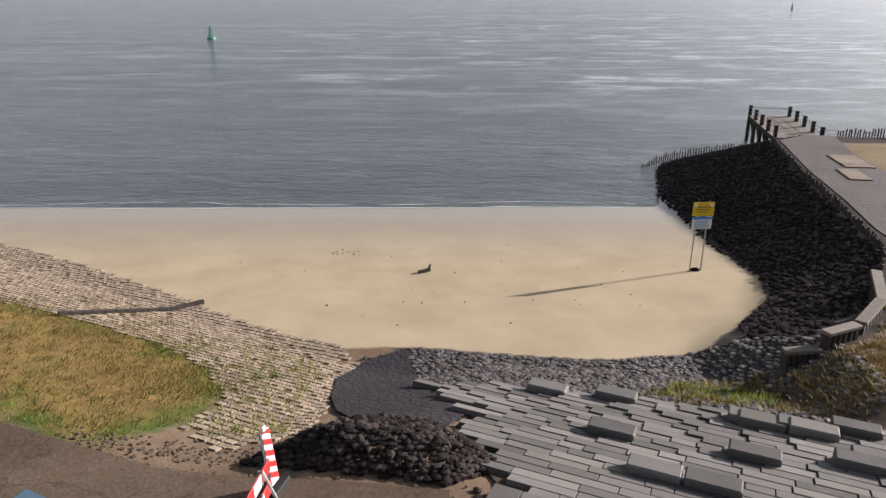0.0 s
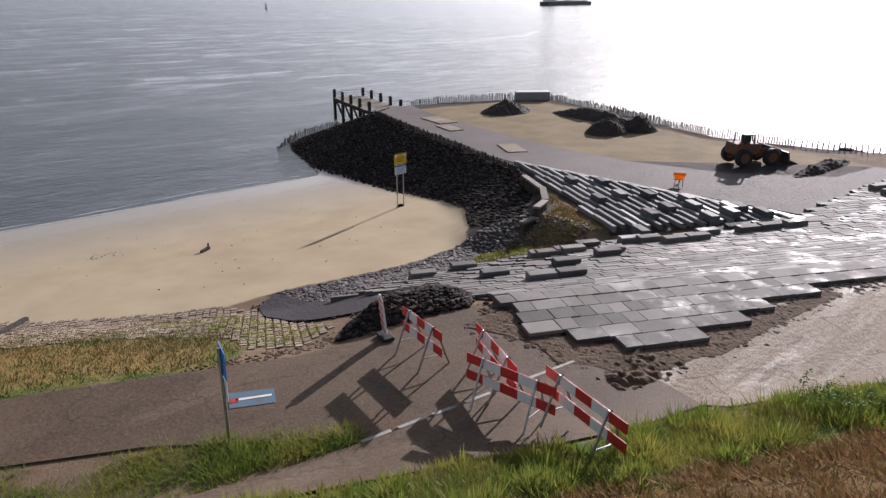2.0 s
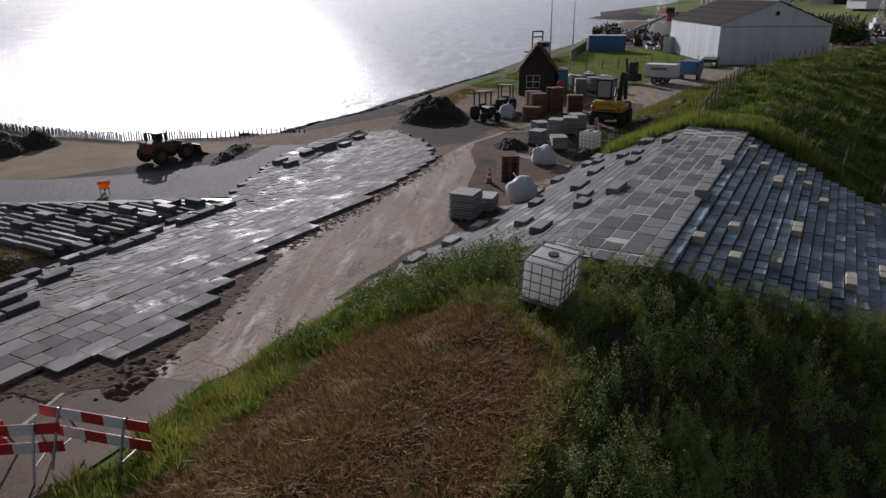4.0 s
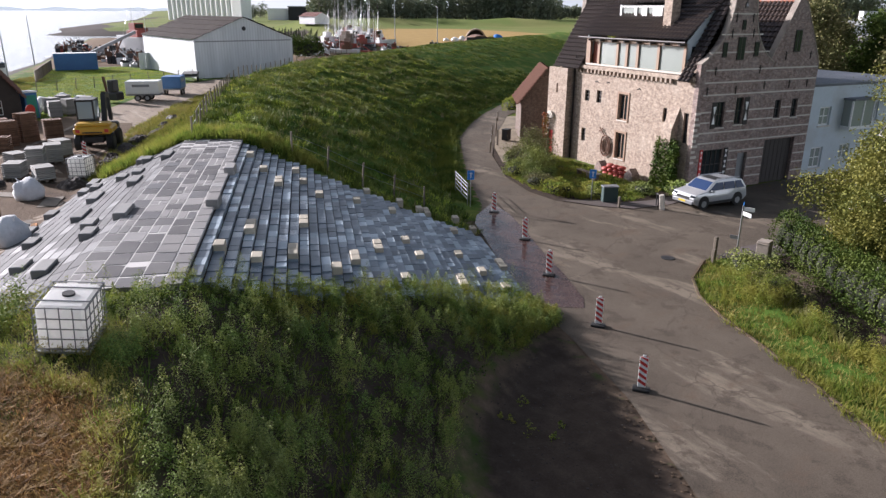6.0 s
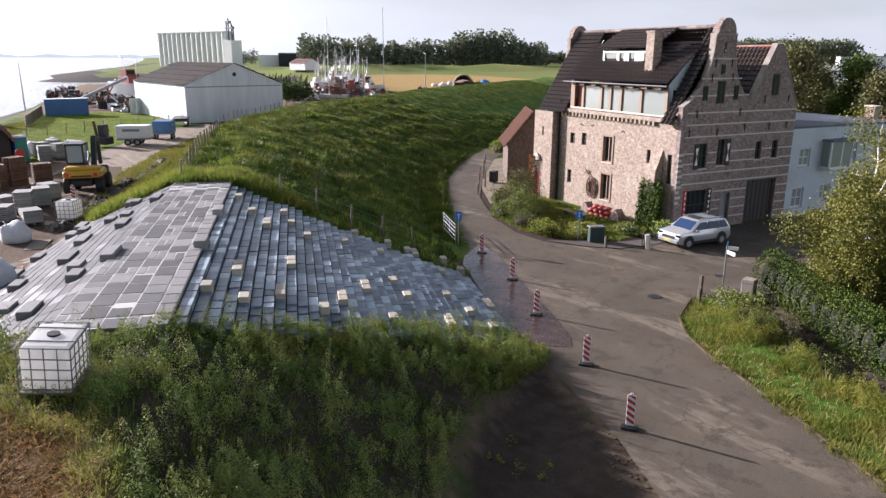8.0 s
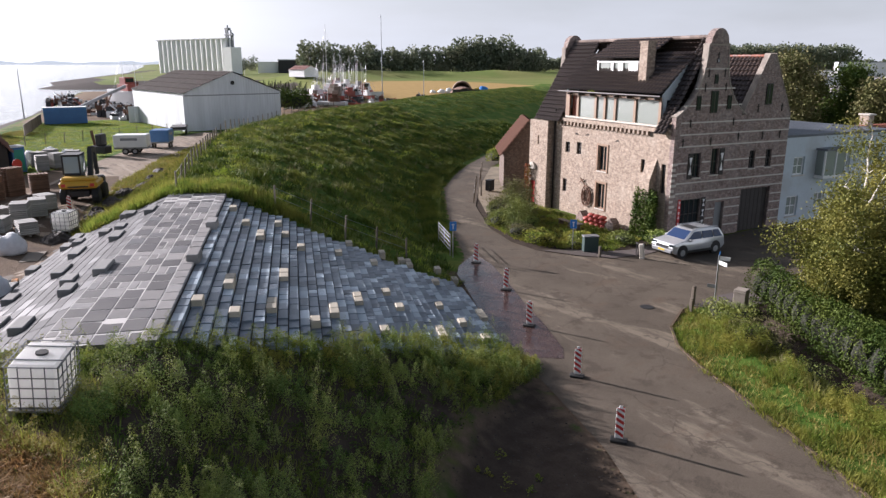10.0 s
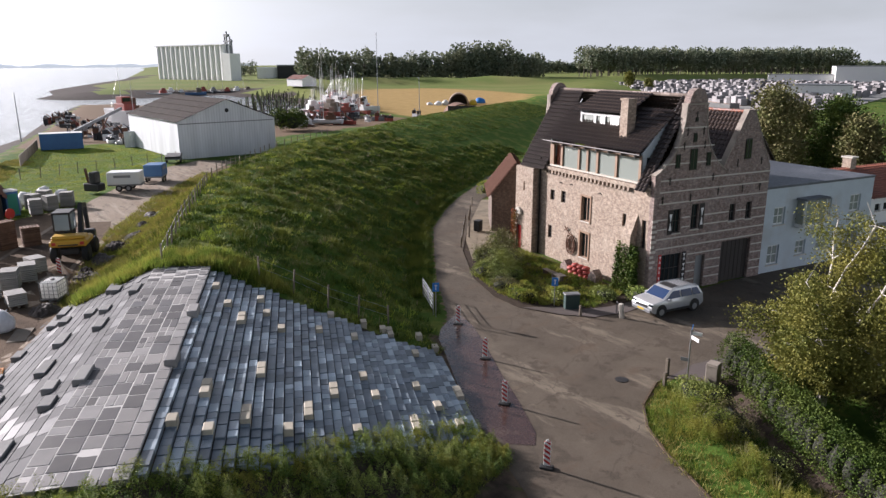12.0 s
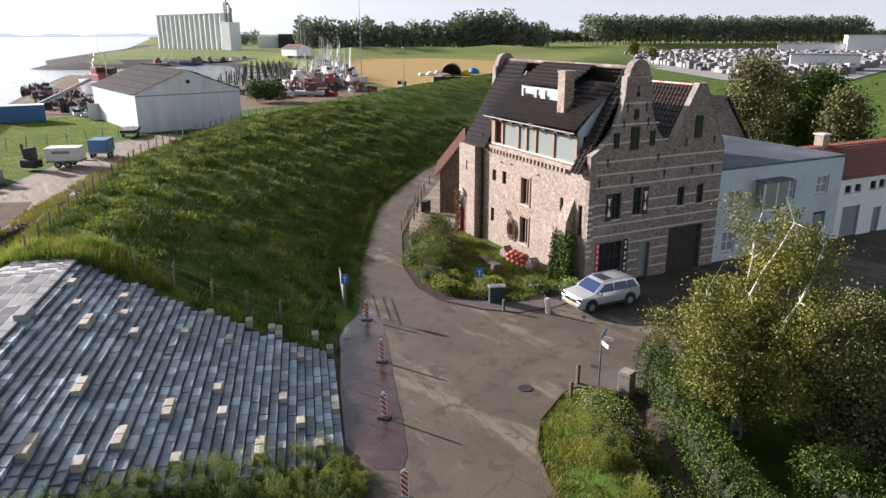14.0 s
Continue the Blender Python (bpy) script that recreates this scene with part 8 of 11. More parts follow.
part("case", bx(-0.45, 0.45, -0.25, 0.25, 0, 0.95, 0.02), mat("dark_green_case", (0.03, 0.06, 0.055), (0.025, 0.05, 0.045), 3, 0.6), cabinet)
part("lid", bx(-0.5, 0.5, -0.3, 0.3, 0.952, 1.02, 0.02), GREYMETAL, cabinet)
part("door", bx(-0.4, 0.4, -0.27, -0.253, 0.08, 0.9), GREYMETAL, cabinet)
cover = tagged(done(tube(bmesh.new(), (0, 0, 0), (0, 0, 0.02), 0.32, None, 20), "manhole_cover", DARKMETAL, m=at(6.2, -30.1, 0, 0.045)), "dark iron manhole cover in the asphalt", "manhole cover")

# red stacked tubs, stone blocks and the iron ship's wheel at the wall
for i in range(4):
    for j in range(3 - (i > 2)):
        p = HOUSE @ Vector((5.0 + i * 0.55 + 0.1 * j, 1.0 + 0.05 * i, 1.28 + j * 0.3))
        ob = done(lump(0.3, 0.34, 0.17, i + j * 4, 2, 0.1, 0.7), "red_tub", mat("dull_red_plastic", (0.42, 0.07, 0.05), (0.32, 0.05, 0.04), 3, 0.6) if i + j == 0 else bpy.data.materials["dull_red_plastic"], m=pose(p.x, p.y, p.z, 0, 0, 20 * i), smooth=True)
        tagged(ob, "red rounded tub stacked against the house wall", "tub", "stacked tubs")
for x, s in ((4.3, 0.75), (7.6, 0.7)):
    p = HOUSE @ Vector((x, 0.9, 1.2))
    bm = prism(bmesh.new(), [(-0.6 * s, 0), (0.6 * s, 0), (0.5 * s, 0.7 * s), (-0.1 * s, 1.3 * s), (-0.6 * s, 0.8 * s)], -0.3, 0.3, Matrix(((1, 0, 0, 0), (0, 0, 1, 0), (0, 1, 0, 0), (0, 0, 0, 1))))
    tagged(done(bm, "stone_block", BRICK_DARK, m=pose(p.x, p.y, p.z, 0, 0, -9.8)), "rough brick buttress stub in the garden", "masonry stub", "masonry stubs at the wall")
p = HOUSE @ Vector((8.3, 0.12, 3.0))
bm = bmesh.new()
for k in range(20):
    a, b = k / 20 * 6.283, (k + 1) / 20 * 6.283
    for r in (0.75, 0.5):
        tube(bm, (r * 0.7 * math.cos(a), 0, r * math.sin(a)), (r * 0.7 * math.cos(b), 0, r * math.sin(b)), 0.045, None, 6, False)
for k in range(5):
    x = -0.4 + 0.2 * k
    tube(bm, (x, 0, -0.65), (x, 0, 0.65), 0.03, None, 6)
tube(bm, (0.1, 0, 0.7), (0.75, 0, 1.25), 0.04), tube(bm, (0.4, 0, 1.2), (0.8, 0, 0.95), 0.04)
tagged(done(bm, "iron_ornament", RUST, m=pose(p.x, p.y, p.z, 0, 0, -9.8)), "rusty iron hoop ornament hung on the brick wall", "ornament")
bench = thing("garden_bench", at(20.6, -39.6, -10), "small grey wooden garden bench", "bench")
for y in (-0.15, 0.0, 0.15):
    part("slat", bx(-0.7, 0.7, y - 0.06, y + 0.06, 0.42, 0.46), WOOD, bench)
for x in (-0.55, 0.55):
    part("leg", bx(x - 0.04, x + 0.04, -0.2, 0.2, -0.05, 0.418), WOOD, bench)
table = thing("garden_table", at(19.2, -39.2, -10), "low grey stone garden table", "table")
part("top", bx(-0.4, 0.4, -0.3, 0.3, 0.5, 0.57, 0.02), COPING, table)
part("foot", bx(-0.18, 0.18, -0.18, 0.18, -0.05, 0.498), COPING, table)
bin_ = thing("waste_bin", at(34.6, -44.4, 20), "dark wheeled waste bin by the outbuilding", "waste bin")
part("body", bx(-0.28, 0.28, -0.35, 0.35, 0.1, 1.0, 0.03), BLACK, bin_)
part("lid", bx(-0.3, 0.3, -0.38, 0.38, 1.002, 1.08, 0.02), BLACK, bin_)
DRIVE = mat("worn_tan_slabs", (0.27, 0.215, 0.145), (0.17, 0.135, 0.09), 1.2, 0.9, bump=0.4, grain=16, spread=0.3, stain=(0.1, 0.085, 0.055))
drape("drive", [(27.5, -38.0), (32.6, -41.4), (36.9, -45.0), (40.9, -48.3), (46.9, -53.9), (45.6, -55.6), (36.5, -49.0), (30, -44.5), (28.0, -41.5)], 0.03, DRIVE, "worn tan paved drive beside the outbuilding", "drive", 1.0)
for x, y in ((33.3, -42.3), (35.1, -43.8), (36.9, -45.1), (38.9, -46.8), (40.9, -48.5), (44.2, -51.4)):
    bollard(x, y, 0.13, 1.0, WOOD, "short wooden post beside the paved drive")
drape("pavement", [(16.9, -33.4), (14.5, -34.4), (12.9, -35.7), (12.3, -38), (12.5, -41.4), (13.3, -41.2), (13.6, -38), (14.2, -36.4), (15.6, -35.2)], 0.05, QUAYSTONE, "small brick pavement round the house corner", "pavement", 0.8)
drape("pavement", [(5.0, -32.0), (5.2, -34.5), (4.4, -38), (3.4, -50), (2.4, -50), (3.0, -37), (3.4, -33.4)], 0.045, QUAYSTONE, "cobbled strip at the lane mouth", "pavement", 0.8)
kerb_pts = [(-20, -14.7), (-7.2, -22.3), (-3.6, -24.2), (0.9, -26.3), (2.5, -27.3), (3.9, -28.8), (5.0, -31.2)]
kerb = thing("kerb", pose(0, 0, 0), "low weathered concrete kerb along the verge", "kerb", kind="structure")
for (x0, y0), (x1, y1) in zip(kerb_pts, kerb_pts[1:]):
    n = max(1, round(math.hypot(x1 - x0, y1 - y0)))
    for i in range(n):
        a, b = i / n, (i + 0.97) / n
        part("kerbstone", beam(bmesh.new(), (x0 + (x1 - x0) * a, y0 + (y1 - y0) * a, 1.34), (x0 + (x1 - x0) * b, y0 + (y1 - y0) * b, 1.34), 0.1, 0.1), ASPHALT, kerb)


# ---- harbour, far buildings, boats, the other shore ----
def tin_shed():
    t = gabled_shed("harbour_shed", at(88.4, -34.0, 2), 14.7, 24.0, 5.2, 8.1, TIN, TIN_ROOF, "large pale corrugated shed with a dark roof", (), tiled=False)
    part("vent", tube(bmesh.new(), (-0.03, -7.3, 6.6), (0.02, -7.3, 6.6), 0.3, None, 16), BLACK, t)
    part("band", bx(-0.05, -0.004, -14.5, -0.2, 4.85, 5.0), GREYMETAL, t)
    part("sliding_door", bx(-0.09, -0.03, -12.4, -8.4, 0.0, 1.9), TIN, t)
    return t


def ribbed_mat(name, a, b, pitch):
    m, n, l, p = node_mat(name)
    sep, add = n.new("ShaderNodeSeparateXYZ"), n.new("ShaderNodeMath")
    l.new(n.new("ShaderNodeTexCoord").outputs["Object"], sep.inputs[0])
    add.operation = "ADD"
    l.new(sep.outputs["X"], add.inputs[0]), l.new(sep.outputs["Y"], add.inputs[1])
    mul, sn = n.new("ShaderNodeMath"), n.new("ShaderNodeMath")
    mul.operation, sn.operation = "MULTIPLY", "SINE"
    mul.inputs[1].default_value = 6.283 / pitch
    l.new(add.outputs[0], mul.inputs[0]), l.new(mul.outputs[0], sn.inputs[0])
    col = mixer(n, l, ranged(n, l, noise_of(n, l, 0.5, 6, stretch=(1.5, 1.5, 0.2)), 0.35, 0.7), a, b)
    l.new(col, p.inputs["Base Color"])
    p.inputs["Roughness"].default_value = 0.6
    bumped(n, l, p, sn.outputs[0], 0.5, 0.03)
    return m


TIN = ribbed_mat("pale_corrugated_tin", (0.62, 0.64, 0.66), (0.48, 0.50, 0.52), 0.4)
TIN_ROOF = mat("weathered_brown_roof", (0.066, 0.05, 0.04), (0.034, 0.026, 0.022), 0.7, 0.85, bump=0.2, grain=5, spec=0.15)
tin_shed()


def silo():
    t = thing("grain_silo", pose(655.5, -188.2, 3.0, 0, 0, -163.8), "row of tall pale concrete grain silos", "silo")
    for i in range(14):
        part("cell", tube(bmesh.new(), (3.4 + i * 7.0, 0, 0), (3.4 + i * 7.0, 0, 27.5), 3.3, None, 16), SILO, t)
    part("back_wall", bx(0, 98, 1.5, 4.0, 0, 27.4), SILO, t)
    part("top_gallery", bx(0, 98, -3.4, 4, 27.52, 28.4), SILO, t)
    part("tower", bx(98.2, 108, -5, 5, 0, 21), SILO, t)
    part("elevator", joined([lambda bm, x=x, h=h: tube(bm, (x, 0, 20.9), (x, 0, h), 0.6) for x, h in ((96.5, 35), (99, 38), (103, 34), (105, 32))] + [lambda bm: box(bm, 95.5, 105.5, -1, 1, 30, 31), lambda bm: box(bm, 97, 101, -1.5, 1.5, 34, 36)]), GREYMETAL, t)
    w = thing("warehouse", pose(612, -280, 3.0, 0, 0, -113), "dark far warehouse with a flat roof", "warehouse")
    part("hall", bx(0, 36, -12, 12, 0, 11, 0.3), DARKMETAL, w)
    part("front", bx(-18, -0.02, -8, 8, 0, 10, 0.2), SILO, w)
    part("roof", bx(-0.5, 36.5, -12.5, 12.5, 11.02, 12), GREYMETAL, w)


# very pale, so the haze of distance sits in the concrete's colour
SILO = mat("hazed_silo_concrete", (0.86, 0.86, 0.85), (0.74, 0.74, 0.73), 0.15, 0.85, bump=0.1, grain=2)
silo()
con = thing("freight_container", at(114.3, -20.0, -98), "blue steel freight container on the grass", "container")
part("box", bx(0, 6.1, -1.2, 1.2, 0.1, 2.6, 0.03), BLUEBOX, con)
for k in range(14):
    part("rib", bx(0.2 + k * 0.42, 0.36 + k * 0.42, -1.24, -1.203, 0.25, 2.45), BLUEBOX, con)
part("roof", bx(-0.02, 6.12, -1.22, 1.22, 2.603, 2.66), WHITE, con)
fence = thing("board_fence", pose(95, -15, 0), "grey board fence running to the shore", "fence")
for k in range(40):
    x, y = 95 + 22 * k / 40, -15 - 5 * k / 40
    part("board", bx(22 * k / 40, 22 * k / 40 + 0.5, -5 * k / 40 - 0.03, -5 * k / 40 + 0.03, gz(x, y) - 0.1, gz(x, y) + 1.5), WOOD, fence)
scr = thing("tin_screen", at(110.0, -31.6, -95), "grey tin screen fence beside the shed", "fence")
for k in range(6):
    part("sheet", bx(k * 1.0, k * 1.0 + 0.98, -0.03, 0.03, 0, 2.6), TIN, scr)
post_fence("yard_fence", [(82, -13.5), (84, -20), (86, -27), (87, -33)], 2.4, 1.4, "wire fence round the green yard")


def boat(x, y, turn, length, hull, label, mast=0.0, house_=True, z=0.0, deep=1.0):
    t = thing("moored_boat", pose(x, y, z, 0, 0, turn), label, "boat", "boats in the harbour")
    n, half = 10, length / 2
    bm = bmesh.new()
    rings = []
    for i in range(n + 1):
        k = i / n
        x_ = -half + length * k
        w = length * 0.14 * (1 - max(0, (k - 0.55) / 0.45) ** 2.2) * (0.85 + 0.15 * min(1, k * 5))
        sheer = 0.11 * length * deep * (0.75 + 0.5 * (k - 0.4) ** 2)
        rings.append([bm.verts.new((x_, -w, sheer)), bm.verts.new((x_, -w * 0.8, 0.0)), bm.verts.new((x_, 0, -0.3)), bm.verts.new((x_, w * 0.8, 0.0)), bm.verts.new((x_, w, sheer))])
    for a, b in zip(rings, rings[1:]):
        for i in range(4):
            bm.faces.new((a[i], b[i], b[i + 1], a[i + 1]))
        bm.faces.new((a[4], b[4], b[0], a[0]))
    bm.faces.new(rings[0]), bm.faces.new(rings[-1][::-1])
    bmesh.ops.recalc_face_normals(bm, faces=bm.faces[:])
    part("hull", bm, hull, t)
    if house_:
        up = 0.06 * length * (deep - 1)
        roof_mat = (WHITE, HULLS[1], WHITE, RUST, GREYMETAL, WOOD)[int(abs(x * 7 + y * 3)) % 6]
        h = part("wheelhouse", joined([lambda b: box(b, -half * 0.6, -half * 0.05, -length * 0.08, length * 0.08, length * 0.08, length * 0.2 + up, 0.05), lambda b: box(b, -half * 0.5, -half * 0.2, -length * 0.065, length * 0.065, length * 0.2 + up, length * 0.29 + up, 0.05)]), roof_mat, t)
        part("window", bx(-half * 0.195, -half * 0.185, -length * 0.055, length * 0.055, length * 0.225 + up, length * 0.275 + up), GLASS, h)
    if mast:
        part("mast", tube(bmesh.new(), (half * 0.1, 0, length * 0.05), (half * 0.1, 0, mast), 0.07, 0.03), WHITE, t)
        part("rigging", joined([lambda b, e=e: tube(b, (half * 0.1, 0, mast * 0.95), (e, 0, length * 0.1), 0.015, None, 4, False) for e in (-half, half)]), STEEL, t)
    return t


HULLS = [mat("white_hull", (0.7, 0.7, 0.7), (0.6, 0.6, 0.6), 1, 0.4), mat("red_hull", (0.35, 0.06, 0.04), (0.25, 0.05, 0.035), 0.6, 0.6, stain=(0.16, 0.07, 0.04)), mat("dark_hull", (0.04, 0.05, 0.06), (0.03, 0.035, 0.04), 1, 0.5), mat("blue_hull", (0.08, 0.16, 0.3), (0.06, 0.12, 0.24), 1, 0.45)]
rs = random.Random(21)
boat(150.5, -42.6, 196, 16, HULLS[0], "high white hull laid up on the quay", 9, True, gz(150.5, -42.6) + 0.6, 2.2)
boat(186, -49, 150, 24, HULLS[2], "large white workboat with a dark hull and mast", 15, True, 0.6)
boat(166, -104, 208, 15, HULLS[1], "red steel hull under repair on the quay", 0, False, 1.2, 2.6)
boat(158, -101, 200, 13, HULLS[1], "rust-red barge hull lying along the harbour quay", 0, True, 0.9)
boat(182, -112, 190, 17, HULLS[1], "faded red cutter with a white wheelhouse", 10, True, 0.9, 1.6)
boat(129, -78, 40, 8, HULLS[0], "white yacht on the hard with a tall mast", 17, True, gz(129, -78) + 0.5)
for k in range(64):
    a, b = rs.random(), rs.random()
    x, y = 140 + 80 * a + 8 * b, -80 - 40 * a - 22 * b
    boat(x, y, rs.uniform(0, 360), rs.uniform(6, 12), HULLS[rs.choice((0, 0, 1, 2, 3, 1, 1))], rs.choice(("small white motorboat", "small sailing yacht with a bare mast")) + " among the harbour clutter", rs.choice((0, 9, 11, 8, 0, 13)), True, max(gz(x, y), 0) + 0.3, rs.uniform(1.0, 1.7))
for k in range(9):
    boat(372 + rs.uniform(-4, 4) + 4 * (k % 3), -108 - 6.0 * k, rs.uniform(60, 120), rs.uniform(9, 14), HULLS[rs.choice((0, 2, 3))], "boat moored along the far quay of the basin", rs.choice((0, 10, 14)), True, 0.3, 1.3)
PILE = mat("weedy_green_timber", (0.16, 0.19, 0.08), (0.11, 0.12, 0.05), 1, 0.9)
STONEPACK = mat("grey_stone_package", (0.29, 0.275, 0.275), (0.18, 0.172, 0.176), 0.6, 0.85, spread=0.6, spec=0.1)
for j in range(5):
    piles = thing("mooring_piles", pose(0, 0, 0), "row of greenish timber mooring piles with a plank walkway", "mooring piles", "pile rows in the basin")
    for k in range(34):
        a = k / 33
        x, y = 214 + 24 * j - 18 * a + 1.6 * (k % 2), -88 - 12 * j - 36 * a
        part("pile", tube(bmesh.new(), (x, y, -1), (x, y, 2.8 + (k * 7 % 5) * 0.45), 0.26, 0.22, 6), PILE if k % 3 else DARKWOOD, piles)
    part("walkway", beam(bmesh.new(), (214.8 + 24 * j, -88 - 12 * j, 1.3), (196.8 + 24 * j, -124 - 12 * j, 1.3), 1.6, 0.2), WOOD, piles)
clutter = []
for k in range(150):
    a = rs.random()
    zone = rs.choice(((118, 158, -40, -28), (112, 205, -38, -30), (128, 166, -104, -80), (126, 146, -84, -68)))
    x, y = rs.uniform(zone[0], zone[1]), rs.uniform(zone[2], zone[3])
    l, w, h = rs.uniform(0.8, 3.0), rs.uniform(0.5, 1.6), rs.uniform(0.4, 2.2)
    t = thing("scrap_piece", at(x, y, rs.uniform(0, 180)), "rusty and grey scrap piece on the harbour quay", "scrap", "scrap on the quay")
    m_ = rs.choice((RUST, GREYMETAL, WHITE, WHITE, DARKMETAL, HULLS[1]))
    part("body", joined([lambda bm: box(bm, -l / 2, l / 2, -w / 2, w / 2, 0, h * 0.6, 0.05), lambda bm: tube(bm, (-l / 3, 0, h * 0.6), (l / 4, w / 4, h * 1.2), 0.12)]), m_, t)
    m_ = rs.choice((RUST, DARKMETAL, STEEL))
    for a in (-l / 2, l / 2 - 0.1):
        part("upright", bx(a, a + 0.1, -w / 2, w / 2, h * 0.6, h), m_, t)
crane = thing("conveyor_boom", at(128, -30.5, -70), "slanted grey conveyor boom over the scrap", "conveyor")
part("boom", joined([lambda bm: beam(bm, (-6, 0, 0.8), (6, 0, 5.2), 0.4, 0.5)]), GREYMETAL, crane)
part("support", joined([lambda bm: beam(bm, (2, 0, 0), (2, 0, 3.6), 0.25, 0.25), lambda bm: beam(bm, (0.5, 0, 0), (3.2, 0, 4.0), 0.2, 0.2)]), RUST, crane)
for x, y, h, lab in ((137, -19.8, 9, "slender steel mast by the shore path"), (96, -12, 9, "thin steel mast by the waterside"), (131, -93, 20, "very tall thin radio mast in the harbour"), (124, -100, 10, "pale lamp post on the harbour road"), (300, -170, 9, "pale lamp post on the far dike")):
    t = thing("mast", at(x, y), lab, "mast")
    part("pole", tube(bmesh.new(), (0, 0, 0), (0, 0, h), 0.12, 0.05), STEEL, t)
    part("fitting", tube(bmesh.new(), (0, 0, h * 0.97), (0.5, 0, h * 0.99), 0.06), STEEL, t)
barn = thing("arched_shelter", pose(126.5, -113, gz(126.5, -113), 0, 0, 60), "dark arched shelter open at one end", "shelter")
bm = bmesh.new()
ring = [(3.6 * math.cos(a), 3.8 * math.sin(a)) for a in np.linspace(0, math.pi, 13)]
inner = [(x * 0.94, z * 0.94) for x, z in ring]
for (p0, p1), (q0, q1) in zip(zip(ring, ring[1:]), zip(inner, inner[1:])):
    for y in (0,):
        o = [bm.verts.new((p0[0], 0, p0[1])), bm.verts.new((p1[0], 0, p1[1])), bm.verts.new((p1[0], 9, p1[1])), bm.verts.new((p0[0], 9, p0[1]))]
        i_ = [bm.verts.new((q0[0], 0, q0[1])), bm.verts.new((q1[0], 0, q1[1])), bm.verts.new((q1[0], 9, q1[1])), bm.verts.new((q0[0], 9, q0[1]))]
        bm.faces.new(o), bm.faces.new(i_[::-1]), bm.faces.new((o[0], i_[0], i_[1], o[1])), bm.faces.new((o[3], o[2], i_[2], i_[3]))
bmesh.ops.remove_doubles(bm, verts=bm.verts[:], dist=0.001)
part("arch", bm, RUST, barn)
part("back_wall", bx(-3.3, 3.3, 8.9, 9.0, 0, 3.4), DARKMETAL, barn)
for k, (x, y, m_) in enumerate(((120.5, -105, WHITE), (131, -120, BLUEBOX), (129.4, -117.5, YELLOW))):
    t = thing("covered_boat", at(x, y, 40 * k), "small covered boat beside the shelter", "boat")
    part("cover", lump(2.2, 1.2, 1.3, k + 3, 2, 0.1, 0.4), m_, t, smooth=True)
    part("cradle", bx(-1.6, 1.6, -0.6, 0.6, 0, 0.35), RUST, t)
# stone yard and white halls beyond the house
tagged(raw("yard_paving", [(100, -225, 1.5), (118, -215, 1.5), (300, -345, 1.5), (345, -560, 1.5), (180, -560, 1.5), (95, -250, 1.5)], [(0, 1, 2, 3, 4, 5)], PALE), "pale paved storage yard for stone", "paving", kind="structure")
YARD = [(104, -228), (122, -216), (300, -342), (338, -545), (190, -545), (100, -252)]
first = thing("stone_package", pose(118, -222, 1.65, 0, 0, 30), "grey stacked packages of paving stone in a yard", "stone package", "packages in the stone yard")
part("block", bx(-1.5, 1.5, -1.0, 1.0, 0, 1.6, 0.05), STONEPACK, first)
part("pallet", bx(-1.5, 1.5, -1.0, 1.0, -0.15, -0.005), RUSTWOOD, first)
far_verts, far_faces, laid = [], [], 0
for i in range(130):
    for j in range(60):
        if i % 9 in (7, 8) or j % 14 == 13:
            continue
        x, y = 92 + 4.4 * i * 0.82 - 2.6 * j * 0.57 + rs.uniform(-0.5, 0.5), -215 - 4.4 * i * 0.57 - 2.6 * j * 0.82 * 1.6 + rs.uniform(-0.4, 0.4)
        if rs.random() < 0.3 or not inside(x, y, YARD)[0]:
            continue
        l, w, h = rs.uniform(2.6, 4.4), rs.uniform(1.6, 2.4), rs.choice((1.2, 1.7, 2.2, 2.9))
        turn = -35 + rs.uniform(-2, 2)
        if y > -300 and laid < 290:
            c = copy_thing(first, pose(x, y, 1.65, 0, 0, turn))
            c.scale = (l / 3, w / 2, h / 1.6)
            laid += 1
        else:
            q, m_ = len(far_verts), pose(x, y, 1.5, 0, 0, turn)
            far_verts += [tuple(m_ @ Vector((sx * l / 2, sy * w / 2, sz * h))) for sz in (0, 1) for sx, sy in ((-1, -1), (1, -1), (1, 1), (-1, 1))]
            far_faces += [(q + 4, q + 5, q + 6, q + 7)] + [(q + e, q + (e + 1) % 4, q + 4 + (e + 1) % 4, q + 4 + e) for e in range(4)]
tagged(raw("stone_packages", far_verts, far_faces, STONEPACK), "rows of far stone packages in the yard", "stone packages", kind="stuff")
for x, y, l, w, h, lab in ((240, -500, 40, 18, 6.5, "long low white industrial hall"), (205, -520, 40, 30, 12, "tall white industrial hall"), (130, -300, 24, 14, 6, "pale roofed hall in the stone yard")):
    t = thing("industrial_hall", pose(x, y, 1.2, 0, 0, 30), lab, "hall", "halls beyond the yard")
    part("wall", bx(-l / 2, l / 2, -w / 2, w / 2, 0, h), WHITE, t)
    part("roof", bx(-l / 2 - 0.3, l / 2 + 0.3, -w / 2 - 0.3, w / 2 + 0.3, h + 0.01, h + 0.4), GREYMETAL, t)
    part("door", bx(-l / 2 - 0.06, -l / 2 - 0.01, -3, 3, 0, 4), DARKMETAL, t)
barnroof = gabled_shed("dark_roofed_house", HOUSE @ pose(14.5, -22.5, 1.2, 0, 0, 0), 7, 11, 5.0, 9.3, BRICK_DARK, TILE, "old house with a steep dark roof behind the brick house")
